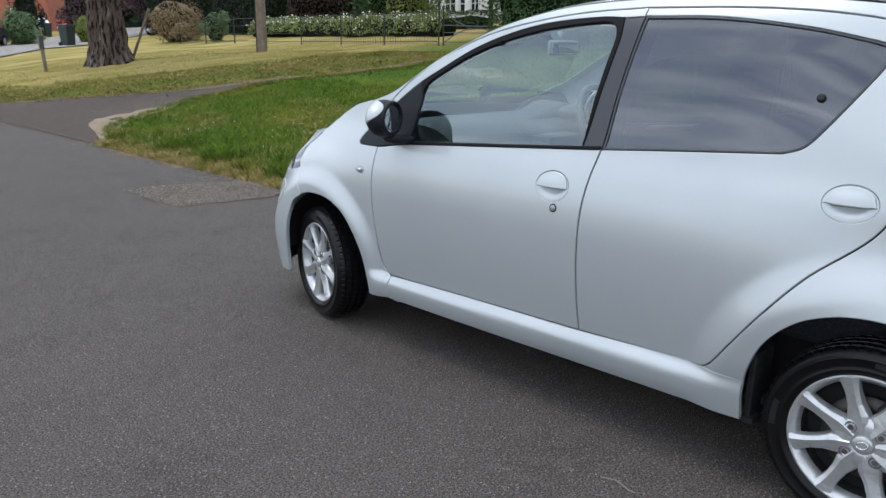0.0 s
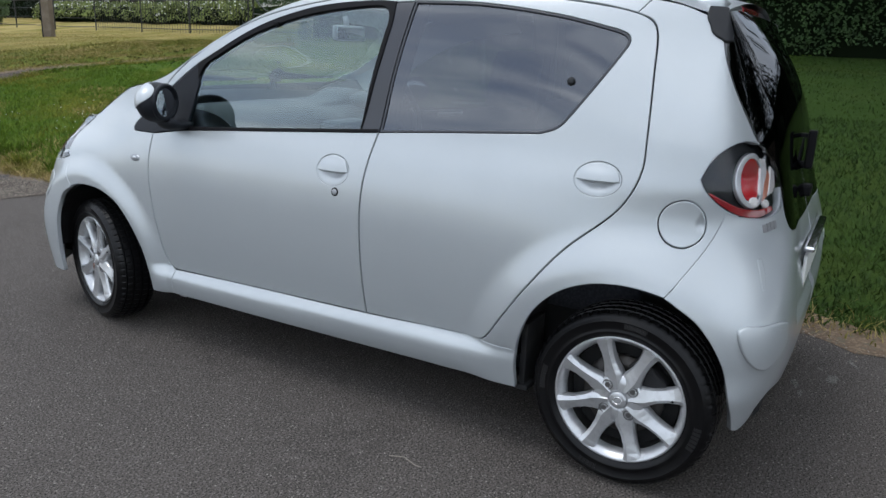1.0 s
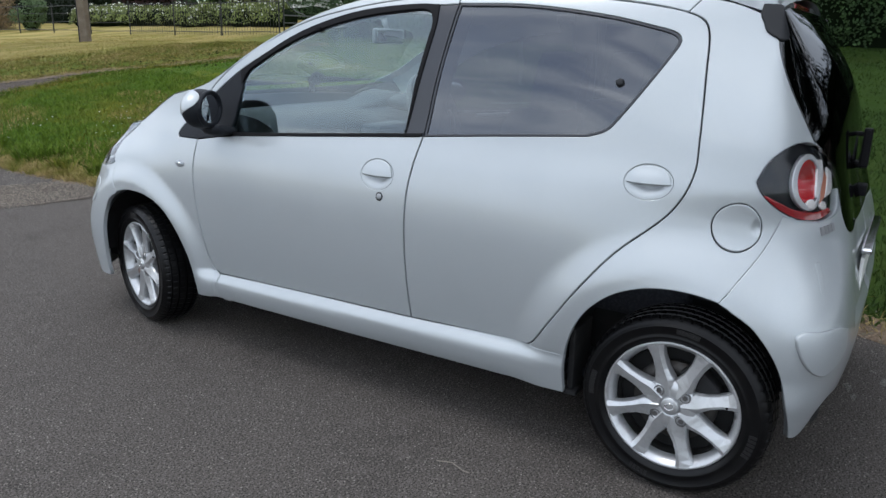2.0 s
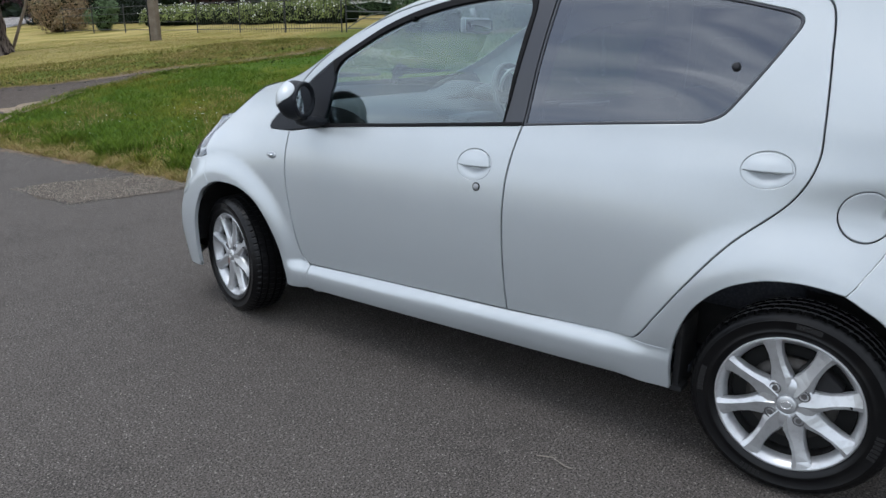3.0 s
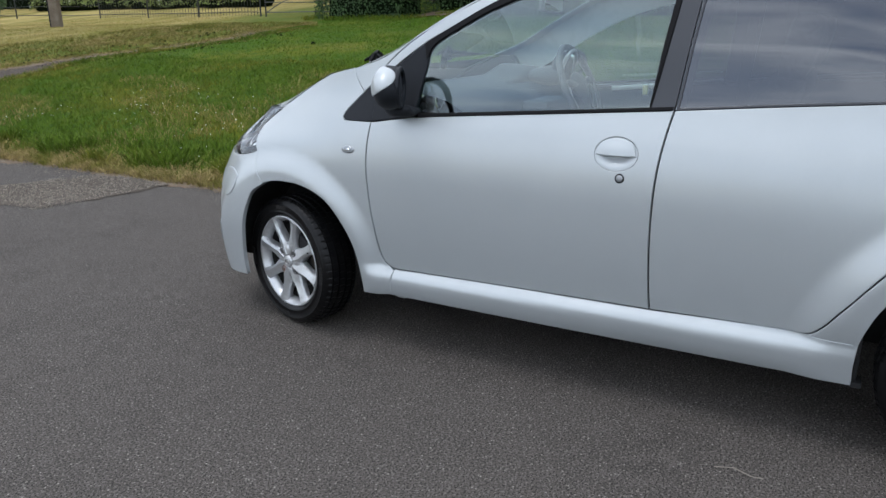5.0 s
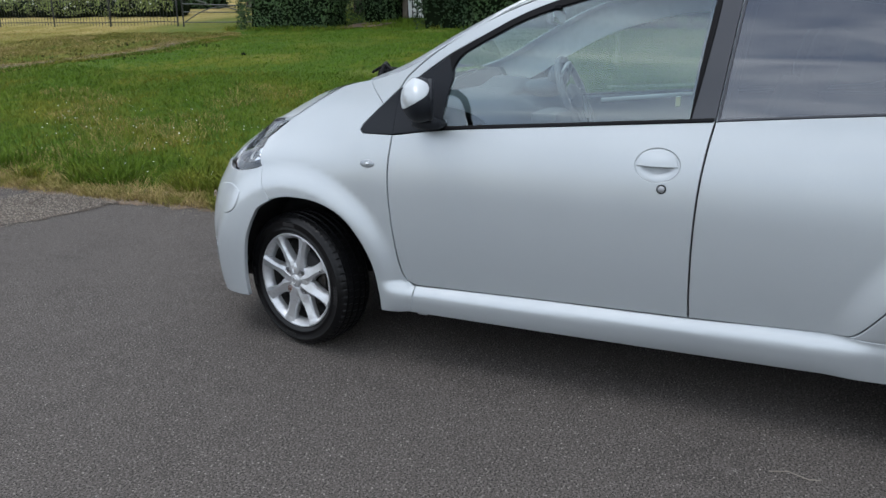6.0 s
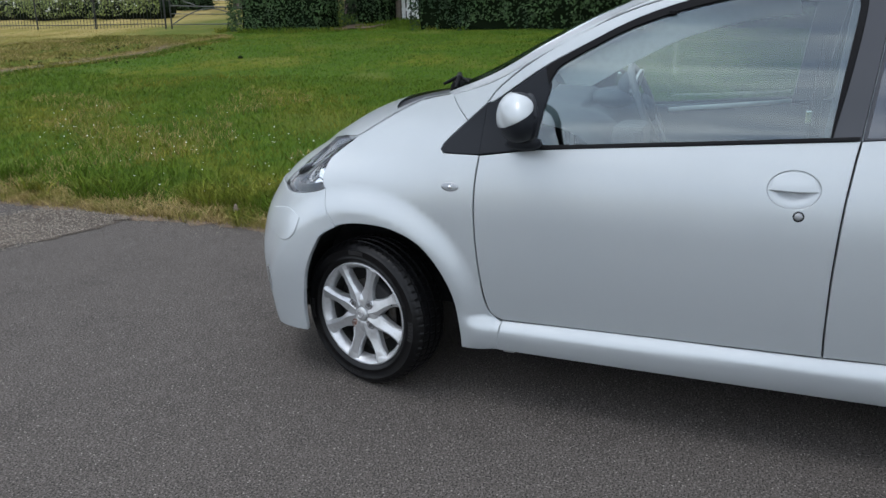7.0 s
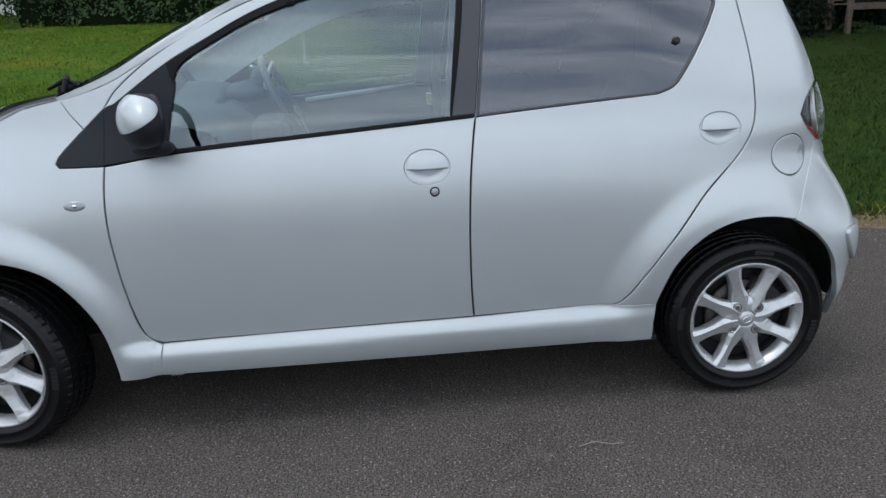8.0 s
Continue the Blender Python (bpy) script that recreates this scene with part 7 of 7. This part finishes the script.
# garden shrubs and trees beyond the railing
bush("shrub", (15.2, 35.2, lawn(15.2, 35.2)), (1.6, 1.8, 1.10), 7500, 0.085, BROWN_LEAF, "loose russet-brown shrub on the lawn", "shrub", 41, stems=4)
bush("shrub", (15.3, 31.7, lawn(15.3, 31.7)), (0.60, 0.75, 0.76), 3500, 0.08, SHRUB_LEAF, "round green shrub beside the railing", "shrub", 42)
hedge("tall_hedge", 18.6, 20.0, 32.3, 46.0, 2.6, 9000, 0.12, DARK_LEAF, "tall dark hedge at the back of the garden", 43, 0.4)
for k, (x, y, rx, ry, rz, n, s, m, lab) in enumerate([
        (24.5, 35.5, 3.0, 4.0, 2.2, 6500, 0.17, PURPLE_LEAF, "dark purple-leaved tree crown in the garden"),
        (25.0, 30.0, 2.4, 2.6, 1.7, 5500, 0.15, HEDGE_LEAF, "green garden shrub behind the roses"),
        (22.0, 25.9, 1.3, 1.4, 1.5, 4500, 0.12, LIME_LEAF, "yellow-green leafy garden shrub"),
        (23.0, 41.5, 3.0, 3.4, 2.1, 6000, 0.17, LIME_LEAF, "bright yellow-green tree behind the hedge"),
        (21.5, 47.0, 3.2, 3.2, 2.6, 6500, 0.18, PURPLE_LEAF, "dark purple-leaved garden tree"),
        (14.4, 44.6, 0.6, 0.8, 0.9, 3500, 0.10, LIME_LEAF, "clipped lime-green hedge end"),
        (23.2, 68.0, 1.8, 1.7, 2.3, 4500, 0.2, PURPLE_LEAF, "dark purple-leaved tree beside the brick house"),
        (17.0, 62.3, 1.0, 1.0, 2.4, 3500, 0.18, DARK_LEAF, "slim dark tree by the far road"),
        (27.5, 62.0, 3.6, 3.6, 3.6, 6500, 0.28, PURPLE_LEAF, "dark purple-leaved tree before the brick house"),
        (8.9, 60.0, 3.4, 4.0, 2.6, 8000, 0.22, HEDGE_LEAF, "big green roadside hedge mass"),
        (12.0, 47.6, 1.1, 1.3, 1.15, 6000, 0.12, SHRUB_LEAF, "green leafy roadside bush"),
        (30.0, 22.0, 3.0, 3.4, 2.4, 5000, 0.2, HEDGE_LEAF, "green tree beside the white house"),
        (19.0, 14.2, 1.6, 1.5, 1.2, 4000, 0.12, HEDGE_LEAF, "green garden shrub beyond the gate")]):
    bush("garden_bush", (x, y, lawn(x, y) - 0.1), (rx, ry, rz), n, s, m, lab, "bush", 50 + k)


# tall trees standing behind the hedge and nearer, mainly out of view
def tall_tree(x, y, h, spread, seed, mat=DARK_LEAF, n=12000, where="behind the hedge"):
    t = thing("tall_tree", "tall dark-leaved tree, mainly out of view, standing " + where, "tree", (x, y, lawn(x, y) - 0.2))
    r = random.Random(seed)
    bm = bmesh.new()
    sweep(bm, [(0, 0, 0), (0.05, 0.1, h * 0.25), (0.0, 0.2, h * 0.55), (0.1, 0.1, h * 0.9)], [0.34, 0.27, 0.18, 0.05], 12)
    part("trunk", bm, BARK, t)
    ends = []
    for k in range(9):
        a, z = k * 2.4 + r.uniform(-0.3, 0.3), h * (0.32 + 0.06 * k)
        tip = Vector((math.cos(a), math.sin(a), 0)) * spread * r.uniform(0.6, 1.0) * (1.15 - 0.07 * k) + Vector((0, 0, z + r.uniform(0.3, 1.4)))
        bm = bmesh.new()
        sweep(bm, [(0, 0.1, z - 0.3), Vector((0, 0.1, z)).lerp(tip, 0.5) + Vector((0, 0, 0.2)), tip], [0.11, 0.07, 0.03], 7)
        part("limb", bm, BARK, t)
        ends.append((Vector((0, 0.1, z)), tip))

    def place(q):
        a, b = q.choice(ends)
        c = a.lerp(b, 0.35 + 0.8 * q.random())
        d = Vector((q.gauss(0, 1), q.gauss(0, 1), q.gauss(0, 0.8))).normalized()
        return wobble(c + d * spread * 0.36 * q.random() ** 0.45, 0.5, 0.7), d
    v, f = leaves(n, place, 0.24, seed)
    mesh_object("crown", v, f, mat, t)


# the two wide ones near x = 14 are added only to shade the lawn
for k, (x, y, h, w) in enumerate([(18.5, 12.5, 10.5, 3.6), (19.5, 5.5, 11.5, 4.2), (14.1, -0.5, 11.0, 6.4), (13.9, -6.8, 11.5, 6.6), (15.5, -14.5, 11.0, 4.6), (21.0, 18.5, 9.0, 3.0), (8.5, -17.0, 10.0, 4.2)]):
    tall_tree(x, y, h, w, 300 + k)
# unseen tree, known from the tailgate's reflection, placed to shade the lawn
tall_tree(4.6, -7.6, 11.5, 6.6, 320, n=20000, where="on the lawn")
# unseen tree added to darken the car's rear and fill its reflections
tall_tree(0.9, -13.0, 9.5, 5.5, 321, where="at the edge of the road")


# far woods closing the view
def woods_place(r):
    a = r.uniform(-0.5, 1.62)
    d = r.uniform(105, 125)
    h = 12 + 5 * noise.noise((a * 6, 0, 0)) + 2 * noise.noise((a * 25, 1, 0))
    z = h * r.random() ** 0.7
    return Vector((d * math.cos(a), d * math.sin(a), 3.0 + z)), (-math.cos(a), -math.sin(a), 0.4)


v, f = leaves(22000, woods_place, 1.5, 77)
tagged(mesh_object("far_woods", v, f, DARK_LEAF), "dark green woods beyond the houses", "woods", kind="stuff")
# near-black sheet behind the leaves, painted as the woods' inner shade
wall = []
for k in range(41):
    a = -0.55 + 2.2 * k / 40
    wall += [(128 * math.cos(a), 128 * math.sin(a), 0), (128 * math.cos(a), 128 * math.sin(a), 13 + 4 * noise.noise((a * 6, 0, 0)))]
tagged(mesh_object("backdrop", wall, [(2 * k, 2 * k + 2, 2 * k + 3, 2 * k + 1) for k in range(40)], CORE), "dark sheet standing for the shade inside the far woods", "backdrop", kind="structure")


# houses
def house(name, label, at, turn, size, wall_mat, windows, roof_h, white=True):
    """A house with a wall block, a pitched roof and real window openings let into its front (local -x side)."""
    w, l, h = size
    hs = thing(name, label, "house", at, turn)
    # front wall cut round the windows, in vertical strips
    bm = bmesh.new()
    ys = sorted({0.0, l, *[y for y, _, a, _ in windows], *[y + a for y, _, a, _ in windows]})
    for a, b in zip(ys, ys[1:]):
        holes = sorted([(z, z + c) for y, z, q, c in windows if y <= a + 1e-6 and b <= y + q + 1e-6])
        z = -1.0
        for lo, hi in holes + [(h, h)]:
            if lo - z > 0.01:
                box(bm, (0, a, z), (0.3, b, lo))
            z = hi
    bmesh.ops.remove_doubles(bm, verts=bm.verts, dist=0.001)
    part("wall", bm, wall_mat, hs)
    bm = bmesh.new()
    box(bm, (0.3, 0.0, -1.0), (w, l, h))
    part("body", bm, wall_mat, hs)
    bm = bmesh.new()
    vs = [bm.verts.new(p) for p in ((-0.4, -0.4, h - 0.1), (-0.4, l + 0.4, h - 0.1), (w / 2, l + 0.4, h + roof_h), (w / 2, -0.4, h + roof_h), (w + 0.4, -0.4, h - 0.1), (w + 0.4, l + 0.4, h - 0.1))]
    for q in ((0, 1, 2, 3), (3, 2, 5, 4), (0, 3, 4), (1, 5, 2), (0, 4, 5, 1)):
        bm.faces.new([vs[i] for i in q])
    bmesh.ops.recalc_face_normals(bm, faces=bm.faces)
    roof = part("roof", bm, ROOF_TILE, hs, "brown tiled roof")
    bm = bmesh.new()
    box(bm, (w / 2 - 0.4, l * 0.7, h + roof_h * 0.5), (w / 2 + 0.4, l * 0.7 + 0.8, h + roof_h + 1.2))
    part("chimney", bm, BRICK_RED, roof)
    for y, z, a, c in windows:
        bm = bmesh.new()
        for q in ((y, z, y + 0.08, z + c), (y + a - 0.08, z, y + a, z + c), (y, z, y + a, z + 0.08), (y, z + c - 0.08, y + a, z + c)):
            box(bm, (0.06, q[0], q[1]), (0.14, q[2], q[3]))
        n = max(1, round(a / 0.45))
        for k in range(1, n):
            box(bm, (0.07, y + a * k / n - 0.025, z), (0.13, y + a * k / n + 0.025, z + c))
        for k in range(1, 3):
            box(bm, (0.07, y, z + c * k / 3 - 0.02), (0.13, y + a, z + c * k / 3 + 0.02))
        win = part("window", bm, WHITE_PAINT, hs, "white window frame")
        bm = bmesh.new()
        box(bm, (0.10, y + 0.02, z + 0.02), (0.115, y + a - 0.02, z + c - 0.02))
        part("pane", bm, WINDOW_DARK, win)
    return hs


house("white_house", "white rendered house with white-framed windows", (30.0, 26.6, lawn(30, 30)), 0, (8, 6.1, 5.0), WHITE_PAINT, [(0.8, 0.35, 0.5, 1.9), (1.9, 0.45, 0.7, 1.5), (2.95, 0.45, 0.5, 1.5), (3.7, 0.40, 0.95, 1.7), (1.2, 3.0, 1.2, 1.2), (3.8, 3.0, 1.2, 1.2)], 2.5)
house("white_house", "white rendered house further along the far road", (14.0, 90.0, 2.6), 30, (8, 8, 5.5), WHITE_PAINT, [(2.0, 3.2, 1.2, 1.3), (5.0, 3.2, 1.2, 1.3)], 2.6)
house("brick_house", "red brick house with white windows, far down the road", (24.5, 80.0, 2.6), 45, (9, 14, 5.6), BRICK_RED, [(2.0, 3.4, 1.3, 1.5), (5.5, 3.4, 1.3, 1.5), (9.0, 3.4, 1.3, 1.5), (2.0, 0.6, 1.6, 1.5), (6.0, 0.6, 1.6, 1.5), (10.5, 0.6, 1.6, 1.5)], 3.0)


# bins and far cars
def bin_at(x, y, turn, label):
    b = thing("wheelie_bin", label, "bin", (x, y, lawn(x, y)), turn, "bins by the far road")
    bm = bmesh.new()
    box(bm, (-0.27, -0.30, 0.05), (0.27, 0.30, 0.95), 0.03)
    for v in bm.verts:
        k = 0.82 + 0.18 * v.co.z / 0.95
        v.co.x, v.co.y = v.co.x * k, v.co.y * k
    part("body", bm, BIN_GREEN, b)
    bm = bmesh.new()
    box(bm, (-0.30, -0.33, 0.95), (0.30, 0.34, 1.04), 0.03)
    part("lid", bm, BIN_GREEN, b)
    for s in (-1, 1):
        bm = bmesh.new()
        tube(bm, (s * 0.20, 0.27, 0.1), (s * 0.27, 0.27, 0.1), 0.1, 0.1, 14)
        part("wheel", bm, RUBBER, b)
    return b


bin_at(11.75, 40.0, 20, "dark green wheeled bin beside the far road")
bin_at(18.0, 61.4, 10, "second dark green wheeled bin further off")


def far_car(at, turn, mat, label):
    """A parked saloon, seen small: body with shaped cabin, windows and wheels."""
    c = thing("parked_car", label, "car", at, turn, "cars parked by the far road")
    profile = [(-2.1, 0.35), (-2.15, 0.75), (-1.9, 0.92), (-1.1, 1.0), (-0.5, 1.42), (0.7, 1.46), (1.5, 1.05), (2.05, 0.95), (2.15, 0.6), (2.1, 0.3)]
    bm = bmesh.new()
    a = [bm.verts.new((-0.82 if z < 1.02 else -0.62, y, z)) for y, z in profile]
    b = [bm.verts.new((0.82 if z < 1.02 else 0.62, y, z)) for y, z in profile]
    for i in range(len(profile)):
        j = (i + 1) % len(profile)
        bm.faces.new((a[i], a[j], b[j], b[i]))
    bm.faces.new(a[::-1])
    bm.faces.new(b)
    bmesh.ops.recalc_face_normals(bm, faces=bm.faces)
    bmesh.ops.bevel(bm, geom=list(bm.edges), offset=0.04, segments=2, affect="EDGES")
    part("body", bm, mat, c, smooth=False)
    for s in (-1, 1):
        bm = bmesh.new()
        vs = [bm.verts.new((s * (0.80 if z < 1.1 else 0.66), y, z)) for y, z in ((-0.85, 1.04), (-0.42, 1.36), (0.62, 1.40), (1.2, 1.06))]
        bm.faces.new(vs)
        part("side_window", bm, WINDOW_DARK, c)
        for y in (-1.35, 1.35):
            bm = bmesh.new()
            tube(bm, (s * 0.66, y, 0.31), (s * 0.84, y, 0.31), 0.31, 0.31, 20)
            wh = part("wheel", bm, RUBBER, c)
            bm = bmesh.new()
            tube(bm, (s * 0.80, y, 0.31), (s * 0.855, y, 0.31), 0.20, 0.18, 16)
            part("rim", bm, ALLOY, wh)
    return c


far_car((9.2, 45.6, lawn(9.2, 45.6) + 0.05), -35, FAR_CAR, "dark blue car parked by the far road")
far_car((24.0, 72.5, lawn(24.0, 72.5) + 0.05), 0, RED_CAR, "red car parked by the far road")
far_car((18.9, 66.0, lawn(18.9, 66.0) + 0.05), -16, PALE_CAR, "pale silver car parked by the far road")


# bench under the hedge
bench = thing("park_bench", "weathered wooden slatted bench standing in low plants", "bench", (7.7, -5.85, lawn(7.7, -5.9)))
for y in (0.0, -1.5):
    for x, h in ((0.0, 0.62), (0.48, 0.95)):
        bm = bmesh.new()
        box(bm, (x - 0.035, y - 0.035, -0.08), (x + 0.035, y + 0.035, h), 0.006)
        part("leg", bm, BENCH_WOOD, bench)
    bm = bmesh.new()
    box(bm, (-0.06, y - 0.04, 0.60), (0.50, y + 0.04, 0.64), 0.006)
    part("armrest", bm, BENCH_WOOD, bench)
for k in range(4):
    bm = bmesh.new()
    box(bm, (0.0 + 0.12 * k, -1.53, 0.41), (0.10 + 0.12 * k, 0.03, 0.435), 0.004)
    part("seat_slat", bm, BENCH_WOOD, bench)
bm = bmesh.new()
box(bm, (-0.02, -1.5, 0.34), (0.015, 0.0, 0.41), 0.004)
part("seat_rail", bm, BENCH_WOOD, bench)
for z in (0.50, 0.90):
    bm = bmesh.new()
    box(bm, (0.46, -1.5, z - 0.03), (0.50, 0.0, z + 0.03), 0.004)
    part("back_rail", bm, BENCH_WOOD, bench)
for k in range(13):
    bm = bmesh.new()
    y = -0.10 - 0.108 * k
    box(bm, (0.465, y - 0.025, 0.53), (0.49, y + 0.025, 0.87), 0.003)
    part("back_slat", bm, BENCH_WOOD, bench)
bush("low_plants", (7.95, -5.1, lawn(7.95, -5.1) - 0.1), (0.55, 0.6, 0.42), 2600, 0.07, DARK_LEAF, "low dark plants beside the bench", "plants", 91)
bush("low_plants", (8.4, -6.4, lawn(8.4, -6.4) - 0.1), (0.6, 0.9, 0.35), 3000, 0.07, DARK_LEAF, "low dark plants behind the bench", "plants", 92)
bush("low_plants", (7.75, -6.6, lawn(7.75, -6.6) - 0.12), (0.3, 0.75, 0.16), 1600, 0.06, HEDGE_LEAF, "green weeds growing under the bench", "plants", 93, core=False)
bush("low_plants", (9.4, -4.2, lawn(9.4, -4.2) - 0.1), (0.9, 1.0, 0.8), 3200, 0.08, DARK_LEAF, "dark shrub on the lawn by the bench", "plants", 94)

# small things on the ground
molehill = thing("molehill", "small dark clod of earth on the lawn", "clod", (7.44, 8.81, lawn(7.44, 8.81)))
bm = bmesh.new()
ball(bm, (0, 0, 0.015), (0.042, 0.05, 0.035), 12)
for v in bm.verts:
    v.co = wobble(v.co, 0.03, 14)
part("clod", bm, CORE, molehill)
litter = thing("litter", "crumpled pale scrap of paper in the grass", "litter", (1.19, 4.36, lawn(1.19, 4.36) + 0.03))
bm = bmesh.new()
ball(bm, (0, 0, 0.015), (0.014, 0.022, 0.024), 8)
for v in bm.verts:
    v.co = wobble(v.co, 0.05, 22)
part("paper", bm, material("scrap_paper", (0.40, 0.32, 0.26), 0.8), litter)
twig = thing("twig", "thin pale dry stalk on the asphalt", "twig", (-1.02, 0.62, 0.0))
bm = bmesh.new()
sweep(bm, [(0, 0, 0.006), (0.01, -0.05, 0.012), (-0.005, -0.10, 0.008), (-0.02, -0.13, 0.02)], 0.0016, 5)
part("stalk", bm, CHIP, twig)
